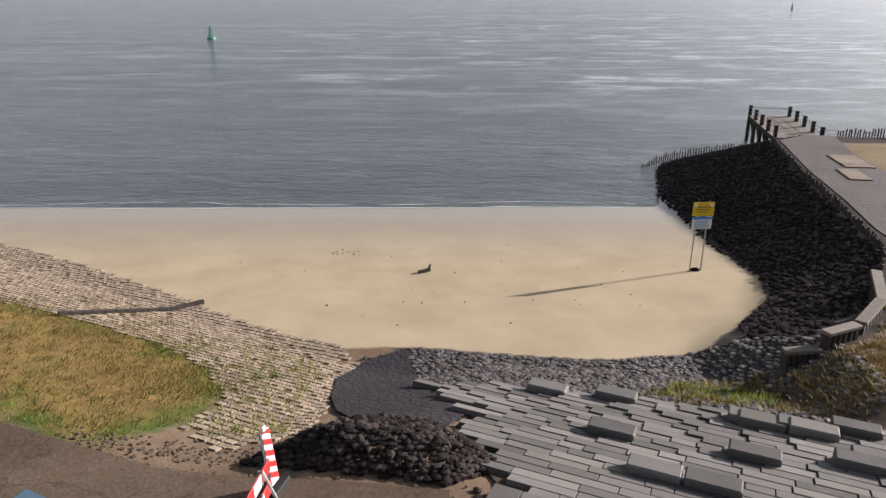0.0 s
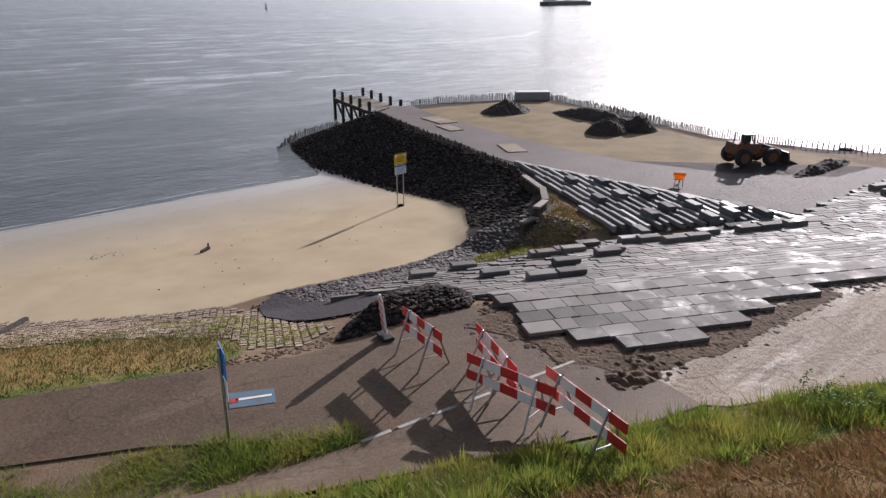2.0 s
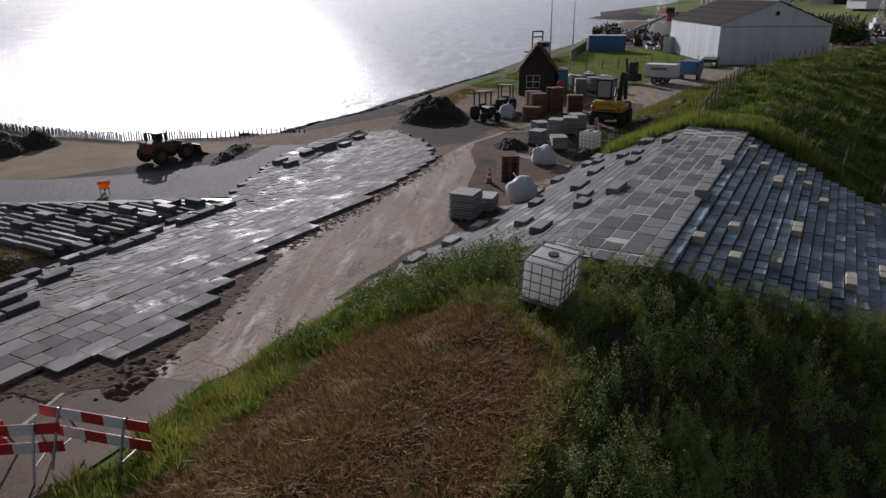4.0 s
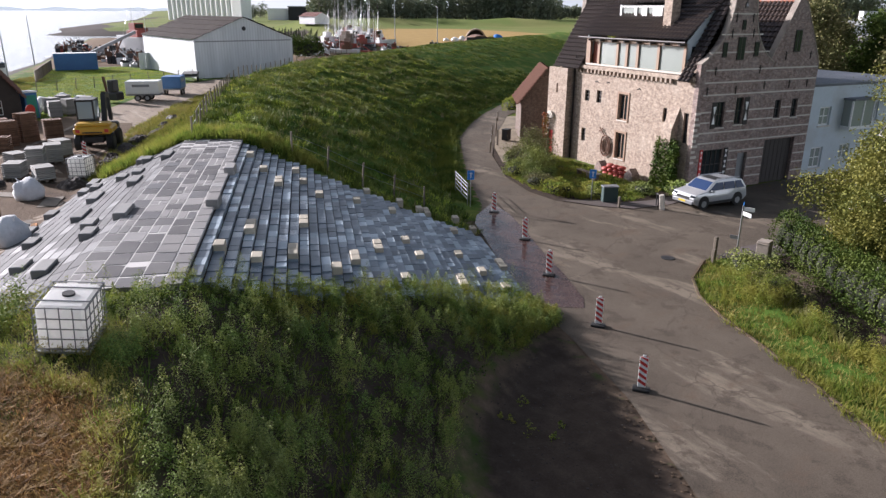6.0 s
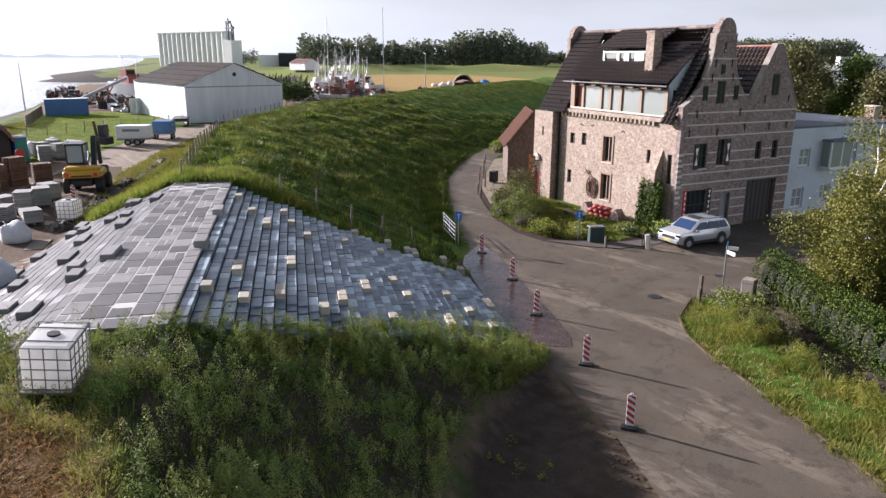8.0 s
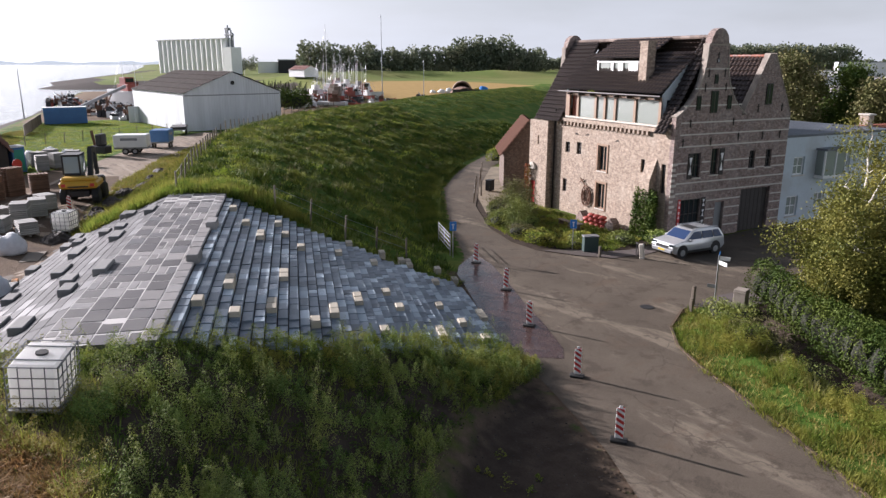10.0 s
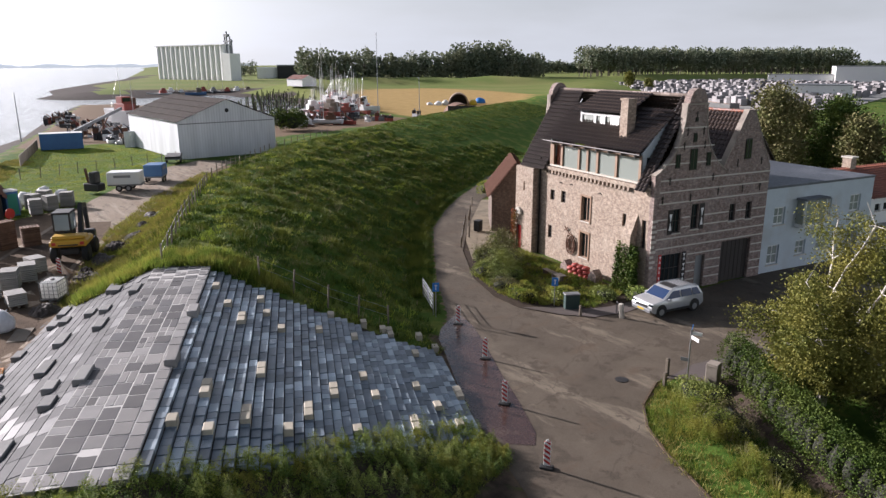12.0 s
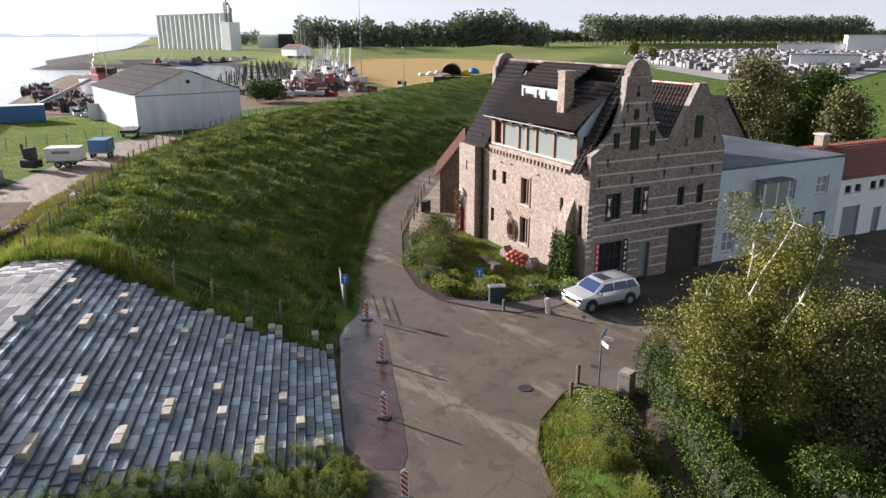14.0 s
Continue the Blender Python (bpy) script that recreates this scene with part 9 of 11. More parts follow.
small = gabled_shed("harbour_kiosk", at(290, -150, 10), 8, 12, 3.2, 5.0, WHITE, TILE_RED, "small white kiosk with a red roof on the harbour", (), tiled=False)


def buoy(x, y, h, material, label):
    t = thing("buoy", pose(x, y, 0), label, "buoy", "buoys on the estuary")
    part("float", tube(bmesh.new(), (0, 0, -0.4), (0, 0, 0.5), 1.3, 1.1, 18), material, t)
    part("tower", joined([lambda bm, a=a: tube(bm, (0.8 * math.cos(a), 0.8 * math.sin(a), 0.5), (0.2 * math.cos(a), 0.2 * math.sin(a), h), 0.09) for a in (0, 1.57, 3.14, 4.71)] + [lambda bm: tube(bm, (0, 0, 0.5), (0, 0, h * 0.75), 0.45, 0.3, 10)]), material, t)
    part("topmark", tube(bmesh.new(), (0, 0, h), (0, 0, h + 0.7), 0.45, 0.02, 12), material, t)


buoy(-61.2, 199.8, 2.8, mat("green_buoy_paint", (0.02, 0.22, 0.14), (0.015, 0.17, 0.11), 2, 0.5), "green conical channel buoy on the water")
buoy(268, 558, 4.5, DARKMETAL, "dark channel buoy far out on the water")
ship = thing("cargo_ship", pose(640, 555, 0, 0, 0, 10), "low dark cargo ship far out on the estuary", "ship")
part("hull", prism(bmesh.new(), [(-50, -6), (42, -6), (52, 0), (42, 6), (-50, 6)], -1, 4.0), HULLS[2], ship)
part("bridge", joined([lambda bm: box(bm, -46, -34, -5, 5, 4, 11, 0.3), lambda bm: box(bm, -44, -37, -4, 4, 11, 14, 0.3)]), WHITE, ship)
part("crane", joined([lambda bm: beam(bm, (20, 0, 4), (20, 0, 14), 1.2, 1.2), lambda bm: beam(bm, (20, 0, 13), (-5, 0, 10), 0.8, 1.0)]), DARKMETAL, ship)
part("hatch", bx(-30, 36, -4.5, 4.5, 4.01, 5.6, 0.2), GREYMETAL, ship)


# the far bank of the estuary
def far_shore():
    # distance haze is put into the pale colour and a weak glow
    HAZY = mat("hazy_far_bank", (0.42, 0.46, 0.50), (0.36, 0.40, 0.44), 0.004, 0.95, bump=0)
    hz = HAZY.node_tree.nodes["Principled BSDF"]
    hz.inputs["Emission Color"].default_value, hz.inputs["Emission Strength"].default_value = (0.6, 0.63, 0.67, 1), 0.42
    verts, faces = [], []
    n = 260
    for i in range(n + 1):
        a = radians(20 + 92 * i / n)
        r = 3900 + 250 * math.sin(a * 7)
        h = (9 + 11 * max(0, noise.noise((i * 0.21, 3.1, 0)) + 0.25) + 5 * noise.noise((i * 1.9, 0, 7))) * (0.25 + 0.75 * min(1, max(0, (i / n - 0.55) * 4)))
        x, y = r * math.sin(a), r * math.cos(a)
        verts += [(x, y, -2), (x, y, max(3, h)), (x * 1.04, y * 1.04, max(3, h)), (x * 1.04, y * 1.04, -2)]
    for i in range(n):
        for k in range(3):
            faces.append((4 * i + k, 4 * i + k + 1, 4 * i + k + 5, 4 * i + k + 4))
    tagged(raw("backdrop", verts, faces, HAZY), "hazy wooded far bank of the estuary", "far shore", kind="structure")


far_shore()

# what the tide left on the beach
SEAWEED = mat("dark_seaweed", (0.035, 0.028, 0.018), (0.02, 0.016, 0.011), 4, 0.8, bump=0.4)
rs_b = random.Random(77)
wrack = [(x + rs_b.gauss(0, 0.3), y + rs_b.gauss(0, 0.12)) for x, y in [(rs_b.uniform(-2.5, 4.5), 0) for _ in range(70)] for y in (18.4 - 0.28 * (x + 2.5) + 0.35 * math.sin(x * 2.1),)]
stones("seaweed_line", wrack, 0.05, SEAWEED, "dark seaweed bits along the top of the beach", "seaweed", 0.1, 0.9)
specks = [(rs_b.uniform(-9, 9), rs_b.uniform(21, 34)) for _ in range(46)] + [(-4.2 + rs_b.gauss(0, 0.5), 30.3 + rs_b.gauss(0, 0.25)) for _ in range(20)]
stones("beach_litter", specks, 0.03, SEAWEED, "small dark shells and seaweed scattered on the sand", "seaweed", 0.1, 0.9)
drift = thing("driftwood", at(-0.5, 27.2, 25), "short dark piece of driftwood on the sand", "driftwood")
part("log", joined([lambda bm: beam(bm, (-0.3, 0, 0.06), (0.25, 0.02, 0.1), 0.12, 0.12), lambda bm: beam(bm, (0.15, 0, 0.08), (0.3, 0.1, 0.28), 0.07, 0.07)]), DARKWOOD, drift)
groyne = thing("old_groyne", pose(0, 0, 0), "low dark row of old timber boards across the revetment", "groyne")
for k in range(14):
    x, y = -12.0 + 3.5 * k / 14, 20.3 + 3.2 * k / 14
    part("board", beam(bmesh.new(), (x, y, gz(x, y) + 0.0), (x + 0.24, y + 0.22, gz(x + 0.24, y + 0.22) + 0.0), 0.16, 0.3), DARKWOOD, groyne)
FOAM = mat("wet_foam", (0.66, 0.67, 0.66), (0.5, 0.52, 0.52), 2.0, 0.5, bump=0.2, grain=12)


def foam_line(y0, amp, wide, seed, x0, x1):
    """A thin lip of foam where the water meets the sand."""
    verts, faces = [], []
    n = int((x1 - x0) / 0.4)
    for i in range(n + 1):
        x = x0 + (x1 - x0) * i / n
        y = y0 + amp * noise.noise((x * 0.09, seed, 0)) + 0.25 * noise.noise((x * 0.6, seed, 4))
        w = wide * max(0.02, 0.5 + 1.1 * noise.noise((x * 0.35, seed, 9)))
        verts += [(x, y - w / 2, max(0.008, 0.08 * (40.2 - y + w / 2) + 0.012)), (x, y + w / 2, max(0.008, 0.08 * (40.2 - y - w / 2) + 0.012))]
        if i:
            faces.append((2 * i - 2, 2 * i, 2 * i + 1, 2 * i - 1))
    tagged(raw("foam_line", verts, faces, FOAM), "thin white foam line at the water's edge", "foam", kind="stuff")


foam_line(40.0, 0.5, 0.22, 1.0, -36, 12.5)
foam_line(40.9, 0.9, 0.14, 5.0, -36, 12)

# ---- grass, weeds, hedges and trees ----
def quads_mesh(name, centre, size, material, seed, flat=0.35, aspect=0.55, parent=None, lean=None):
    """Many small leaves, each a four-cornered blade, as one mesh."""
    rs = np.random.RandomState(seed)
    n = len(centre)
    centre, size = np.asarray(centre, float), np.asarray(size, float).reshape(-1, 1)
    a = rs.normal(size=(n, 3)) * (1, 1, 1 - flat)
    a /= np.linalg.norm(a, axis=1, keepdims=True)
    b = np.cross(a, rs.normal(size=(n, 3)))
    b /= np.maximum(np.linalg.norm(b, axis=1, keepdims=True), 1e-6)
    a, b = a * size * 0.5, b * size * 0.5 * aspect
    v = np.stack([centre - a, centre - 0.1 * a + b, centre + a, centre - 0.1 * a - b], 1).reshape(-1, 3)
    me = bpy.data.meshes.new(name)
    me.vertices.add(4 * n), me.loops.add(4 * n), me.polygons.add(n)
    me.vertices.foreach_set("co", v.astype(np.float32).ravel())
    me.loops.foreach_set("vertex_index", np.arange(4 * n, dtype=np.int32))
    me.polygons.foreach_set("loop_start", np.arange(0, 4 * n, 4, dtype=np.int32))
    me.update(calc_edges=True)
    me.materials.append(material)
    ob = new(name, me)
    if parent:
        ob.parent = parent
    return ob


def blades(name, spots, h, n, spread, material, seed, width=0.03, bend=0.5, label="", category="grass", z_up=0.0):
    """Tufts: each a fan of n pointed blades."""
    rs = np.random.RandomState(seed)
    spots = np.asarray(spots, float)
    m = len(spots)
    z = ground_z(spots[:, 0], spots[:, 1])
    base = np.repeat(np.column_stack([spots, z + z_up]), n, 0)
    k = m * n
    ang, hh = rs.uniform(0, 6.283, k), np.repeat(rs.uniform(0.6, 1.25, m), n) * h * rs.uniform(0.6, 1.1, k)
    out = np.column_stack([np.cos(ang), np.sin(ang), np.zeros(k)])
    base = base + out * rs.uniform(0, spread, (k, 1)) - (0, 0, 0.03)
    side = np.column_stack([-np.sin(ang + rs.uniform(-1, 1, k)), np.cos(ang + rs.uniform(-1, 1, k)), np.zeros(k)]) * width * rs.uniform(0.6, 1.3, (k, 1))
    tip = base + out * (hh * bend * rs.uniform(0.2, 1.2, k))[:, None] + np.column_stack([np.zeros(k), np.zeros(k), hh])
    v = np.stack([base - side, base + side, tip], 1).reshape(-1, 3)
    me = bpy.data.meshes.new(name)
    me.vertices.add(3 * k), me.loops.add(3 * k), me.polygons.add(k)
    me.vertices.foreach_set("co", v.astype(np.float32).ravel())
    me.loops.foreach_set("vertex_index", np.arange(3 * k, dtype=np.int32))
    me.polygons.foreach_set("loop_start", np.arange(0, 3 * k, 3, dtype=np.int32))
    me.update(calc_edges=True)
    me.materials.append(material)
    return tagged(new(name, me), label, category, kind="stuff")


def sprinkle(poly, n, seed, keep=None, clump=0.0, gap=None):
    """n random places inside an outline, by choice denser in patches."""
    rs = np.random.RandomState(seed)
    lo, hi = np.min(poly, 0), np.max(poly, 0)
    out = np.zeros((0, 2))
    while len(out) < n:
        p = rs.uniform(lo, hi, (n * 3, 2))
        ok = sdist(p[:, 0], p[:, 1], poly) < 0
        if keep is not None:
            ok &= keep(p[:, 0], p[:, 1])
        if clump:
            q = np.array([noise.noise((x * clump, y * clump, seed)) for x, y in p])
            ok &= q > (rs.uniform(-0.45, 0.35, len(q)) if gap is None else gap + rs.uniform(-0.08, 0.08, len(q)))
        out = np.concatenate([out, p[ok]])
    return out[:n]


def weeds(name, spots, h, leaves, size, material, seed, label, spread=0.22):
    """Upright leafy weeds: leaves round a stem, larger below."""
    rs = np.random.RandomState(seed)
    spots = np.asarray(spots, float)
    m = len(spots)
    z = ground_z(spots[:, 0], spots[:, 1])
    hh = np.repeat(h * rs.uniform(0.45, 1.3, m), leaves)
    k = rs.uniform(0.03, 1, m * leaves) ** 0.8
    a = rs.uniform(0, 6.283, m * leaves)
    r = spread * (1.15 - k) * rs.uniform(0.3, 1.2, m * leaves) * hh / h
    lean = np.repeat(rs.normal(0, 0.12, (m, 2)), leaves, 0)
    p = np.repeat(np.column_stack([spots, z]), leaves, 0)
    p[:, 0] += r * np.cos(a) + lean[:, 0] * k * hh
    p[:, 1] += r * np.sin(a) + lean[:, 1] * k * hh
    p[:, 2] += k * hh
    ob = quads_mesh(name, p, size * (1.25 - 0.6 * k) * rs.uniform(0.6, 1.3, len(k)), material, seed, 0.4, 0.5)
    return tagged(ob, label, "weeds", kind="stuff")


GRASS = leafy("meadow_grass", (0.122, 0.182, 0.026), (0.024, 0.052, 0.01), (0.2, 0.22, 0.04), 0.5, 0.12)
SUNNY = leafy("sunny_lawn_grass", (0.38, 0.46, 0.06), (0.27, 0.35, 0.045), (0.44, 0.44, 0.085), 0.25)
YELLOWGRASS = leafy("yellow_dry_grass", (0.28, 0.27, 0.06), (0.13, 0.155, 0.035), (0.34, 0.28, 0.09), 0.6)
LUSH = leafy("lush_grass", (0.22, 0.285, 0.045), (0.075, 0.12, 0.022), (0.29, 0.275, 0.06), 0.9, 0.45)
HAY = leafy("brown_mown_hay", (0.5, 0.295, 0.12), (0.085, 0.048, 0.022), (0.3, 0.2, 0.07), 2.6, 0.4)
STRAW = leafy("dry_straw", (0.33, 0.23, 0.075), (0.17, 0.115, 0.04), (0.14, 0.125, 0.034), 0.8)
PALEGRASS = leafy("pale_seed_grass", (0.36, 0.32, 0.17), (0.24, 0.22, 0.10), (0.17, 0.18, 0.06), 0.8)
WEED = leafy("weed_leaf", (0.22, 0.31, 0.07), (0.06, 0.105, 0.028), (0.27, 0.31, 0.07), 0.7, 0.04)
WEED_PALE = leafy("grey_green_weed", (0.25, 0.29, 0.09), (0.12, 0.155, 0.05), (0.27, 0.29, 0.07), 0.9, 0.03)
HEDGE = leafy("hedge_leaf", (0.078, 0.125, 0.02), (0.024, 0.048, 0.009), (0.105, 0.135, 0.024), 0.8, 0.05)
BIRCH = leafy("birch_leaf", (0.185, 0.195, 0.04), (0.05, 0.064, 0.016), (0.215, 0.195, 0.045), 0.6, 0.18)
# far green kept pale and grey: distance haze is put into the colour
WOODS = leafy("hazed_far_foliage", (0.16, 0.185, 0.12), (0.105, 0.135, 0.092), (0.19, 0.2, 0.125), 0.08)
BRUSH = leafy("olive_brushwood", (0.17, 0.175, 0.06), (0.075, 0.085, 0.03), (0.19, 0.165, 0.075), 0.9, 0.1)
REDLEAF = leafy("red_creeper_leaf", (0.28, 0.07, 0.03), (0.18, 0.06, 0.03), (0.16, 0.10, 0.03), 1.5)
BARK = mat("brown_bark", (0.10, 0.08, 0.065), (0.06, 0.048, 0.04), 3, 0.9, bump=0.5, grain=12)
BIRCHBARK = mat("white_birch_bark", (0.62, 0.58, 0.52), (0.42, 0.38, 0.34), 3, 0.8, bump=0.3, grain=10, stain=(0.08, 0.07, 0.06))


# dike meadow
meadow = [on_dike(25.8, -5), on_dike(23.2, -16.8), (21.5, -28.6), (25.8, -31.0), (38.4, -40.8), (49, -51.6), (58, -64), (82, -62), (66, -36), (46, -21), on_dike(30, 1.5), on_dike(26.6, -1.5)]
blades("dike_grass", sprinkle(meadow, 26000, 3), 0.15, 7, 0.24, GRASS, 1, 0.026, 1.5, "thick green meadow grass on the dike slope")
blades("dike_grass", sprinkle(meadow, 700, 4, clump=0.2), 0.45, 12, 0.2, PALEGRASS, 2, 0.02, 0.7, "pale dry seed heads among the dike grass")
# patches of sun on the slope, put into the tufts' lighter colour
blades("dike_grass", sprinkle(meadow, 3000, 306, clump=0.55, gap=0.12), 0.26, 10, 0.3, SUNNY, 307, 0.024, 0.9, "sunlit patches as lighter tufts scattered over the dike slope")
blades("dike_grass", sprinkle(meadow, 5200, 316, clump=0.8, gap=0.1), 0.42, 12, 0.3, GRASS, 317, 0.03, 0.6, "rank dark tufts on the dike slope")
meadow_far = [(64, -38), (67.5, -41), (79, -55), (100, -83), (128, -131), (116, -138), (87, -90), (67.4, -62.8), (57, -51)]
blades("dike_grass", sprinkle(meadow_far, 9000, 303), 0.18, 7, 0.3, GRASS, 301, 0.05, 0.9, "thick green grass on the farther dike slope")
lane_side = [(18.9, -28.4), (25.1, -32.5), (30.9, -36.5), (38.1, -41.6), (44.0, -47.4), (49.3, -53.3), (49.8, -52.4), (39.4, -41.2), (26.4, -31.4), (21.0, -28.4)]
blades("verge_grass", sprinkle(lane_side, 2600, 616), 0.16, 10, 0.22, GRASS, 617, 0.02, 1.0, "short trodden grass beside the lane")
blades("dike_grass", sprinkle([(49.5, -52), (57, -50.5), (67.4, -62.8), (80, -85), (74, -88), (61, -69)], 3500, 305), 0.3, 8, 0.3, GRASS, 306, 0.045, 0.9, "grass at the dike foot beside the lane")
yard_lawn = [(116, -18), (117, -30), (101, -36), (93, -32), (81, -28), (70, -21), (60, -15), (55, -8.5), (60, -5), (72, -8), (90, -12.5)]
blades("yard_grass", sprinkle(yard_lawn, 12000, 304), 0.09, 7, 0.4, SUNNY, 302, 0.05, 1.2, "bright short grass on the yard field")
edge_strip = [(21.4, -29.9), (26.1, -32.7), (31.6, -36.4), (39.3, -42.0), (44.6, -47.4), (49.6, -53.0), (50.1, -51.8), (45.1, -45.9), (40.1, -40.9), (32.1, -35.1), (26.4, -31.2), (22.6, -28.9)]
blades("tall_grass", sprinkle(edge_strip, 1300, 5), 0.5, 14, 0.25, GRASS, 3, 0.028, 0.5, "tall grass strip between the dike and the lane")
yard_slope = [on_dike(27.5, -2), on_dike(28, 3.2), (45, -15.2), (60, -22.6), (74, -32.4), (66, -36.2), (46, -22.6)]
blades("dike_grass", sprinkle(yard_slope, 5200, 6), 0.35, 8, 0.25, YELLOWGRASS, 4, 0.03, 0.7, "yellow-green grass on the yard side of the dike")
blades("dike_grass", sprinkle(yard_slope, 3200, 621, clump=0.25, gap=-0.1), 0.22, 9, 0.25, SUNNY, 622, 0.03, 0.8, "bright yellow-green grass between the site road and the dike fence")
blades("tall_grass", sprinkle([on_dike(25.9, -5.4), on_dike(26.2, 1.8), on_dike(28.5, 2.2), on_dike(28.5, -6.5), on_dike(25.6, -9.5)], 1300, 7), 0.55, 14, 0.25, LUSH, 5, 0.025, 0.5, "long grass at the end of the paving")
# mound near the tank
toe = TOE
blades("tall_grass", sprinkle(toe, 6000, 8, clump=0.7), 0.16, 11, 0.24, LUSH, 6, 0.014, 1.3, "lush green grass along the foot of the mound")
blades("tall_grass", sprinkle(toe, 1500, 608, clump=0.9, gap=0.08), 0.34, 16, 0.2, LUSH, 609, 0.016, 0.8, "taller rank tufts along the foot of the mound")
blades("tall_grass", sprinkle(toe, 1300, 610, clump=0.6, gap=0.12), 0.2, 12, 0.25, YELLOWGRASS, 611, 0.014, 1.2, "yellowed tufts along the foot of the mound")
weeds("weed_patch", sprinkle([(0.9, 2.3), (5.0, 0.5), (6.2, -0.3), (6.4, -3.4), (4.4, -3.8), (3.0, -2.0), (1.6, 0.4)], 330, 612, clump=0.8, gap=-0.05), 0.6, 90, 0.06, WEED, 613, "leafy weeds along the foot of the mound", 0.24)
weeds("weed_patch", sprinkle([(6.4, -0.4), (6.6, -4.2), (3.4, -4.0), (3.0, -1.6)], 150, 9), 0.7, 80, 0.065, WEED, 7, "leafy weeds beside the slab edge")
mown = [(-12, 5.4), (-7, 3.3), (-2.4, 1.3), (1.0, 0.1), (2.6, -1.8), (1.6, -3.6), (0.4, -4.3), (-0.9, -4.8), (-2.8, -4.3), (-6, -3.2), (-16, 1.8)]
blades("mown_hay", sprinkle(mown, 12000, 10, clump=1.1), 0.12, 8, 0.2, HAY, 8, 0.017, 2.4, "brown mown hay lying on the mound", "hay")
blades("mown_hay", sprinkle(mown, 4500, 11, clump=0.8), 0.09, 8, 0.2, GRASS, 9, 0.009, 1.2, "short regrowing grass in the hay", "grass")
patch = WEEDY
def off_bare(x, y):
    """Keeps the weeds off the bare trampled soil in the middle of the slope."""
    return (np.hypot((x - 3.5) / 0.55, (y + 10.6) / 1.5) > 1) & (np.hypot((x + 0.5) / 0.6, (y + 7.6) / 0.9) > 1)


weeds("weed_patch", sprinkle(patch, 620, 12, off_bare, 0.6, -0.05), 0.62, 250, 0.045, WEED, 10, "leafy weeds in groups on the shaded dike slope", 0.26)
weeds("weed_patch", sprinkle(patch, 330, 13, off_bare, 0.8, 0.05), 0.95, 220, 0.042, WEED_PALE, 11, "taller grey-green weeds on the dike slope", 0.22)
weeds("weed_patch", sprinkle([(-9, -9.5), (-11, -6.5), (-4.4, -4.4), (-1.0, -5.3), (-1.6, -7.6), (-3.4, -9.4), (-6, -10.4)], 330, 601, clump=0.6, gap=-0.15), 0.9, 230, 0.042, WEED_PALE, 602, "tall feathery grey-green weeds beside the mown slope", 0.2)
weeds("weed_patch", sprinkle([(5.2, -12.8), (7.0, -21.0), (4.2, -21.3), (2.6, -17.6), (2.4, -16.4), (2.8, -13.0), (3.2, -9.0), (4.3, -9.0)], 300, 603, clump=0.7, gap=-0.1), 0.42, 200, 0.045, LUSH, 604, "thick bright green weeds along the upper slope edge", 0.3)
weeds("weed_patch", sprinkle(patch, 1100, 605), 0.17, 34, 0.075, HEDGE, 606, "low creeping weeds over the soil", 0.3)
blades("weedy_grass", sprinkle(patch, 1500, 14, clump=0.5), 0.3, 10, 0.25, GRASS, 12, 0.014, 0.8, "rough grass between the weeds")
weeds("weed_patch", sprinkle([(4.0, -5.4), (4.4, -7.6), (5.6, -13), (7.2, -20.9), (6.2, -21), (4.6, -13), (3.4, -7.6), (3.0, -5.4)], 300, 15, off_bare), 0.28, 90, 0.045, LUSH, 13, "leafy weeds along the terrace edge", 0.24)
weeds("weed_patch", sprinkle([(2.6, -17.8), (4.6, -21.4), (6.0, -21.2), (4.0, -17.2)], 130, 16), 0.5, 120, 0.05, LUSH, 14, "bright weeds at the foot of the slope")
weeds("weed_patch", sprinkle([(-1.5, -14.5), (0.4, -14), (0.6, -16), (-1.5, -16)], 6, 17), 0.4, 40, 0.09, LUSH, 15, "lone seedlings in the bare soil")
# verge between path and lane, turf above the revetment
blades("verge_grass", sprinkle([(-26, 16.6), (-11.5, 10.15), (-8.8, 8.85), (-5.3, 6.75), (-5.5, 6.4), (-8.7, 6.9), (-12, 8.2), (-26, 14.6)], 5200, 18, clump=0.6), 0.13, 13, 0.22, LUSH, 16, 0.008, 1.2, "rough green verge between path and lane")
blades("verge_grass", sprinkle([(-7.9, 8.5), (-5.3, 6.75), (-5.5, 6.4), (-8.4, 7.1)], 260, 19), 0.2, 18, 0.22, LUSH, 17, 0.009, 1.0, "taller clumps of grass round the sign post")
turf = [(-31, 32), (-31, 22.0), (-11.7, 13.0), (-9.5, 12.3), (-6.4, 11.0), (-5.2, 12.5), (-4.6, 14.6), (-6.1, 17.0), (-8.0, 18.8), (-11.2, 20.6), (-15.0, 22.2), (-22, 27)]
blades("turf", sprinkle(turf, 9000, 20), 0.085, 8, 0.22, STRAW, 18, 0.014, 2.2, "straw-coloured turf over the revetment")
blades("turf", sprinkle(turf, 1100, 21, clump=0.35), 0.1, 9, 0.22, GRASS, 19, 0.014, 1.6, "green patches in the dry turf")
blades("turf", sprinkle([(-5.2, 12.0), (-4.4, 15), (-6, 18.5), (-3, 18), (-3, 12)], 60, 22), 0.2, 12, 0.25, LUSH, 20, 0.02, 0.9, "small green tufts between the blocks")
blades("turf", sprinkle(DRY_CORNER, 1300, 623, clump=0.6, gap=-0.1), 0.12, 9, 0.2, STRAW, 624, 0.014, 1.4, "thin dry grass on the gravelly corner")
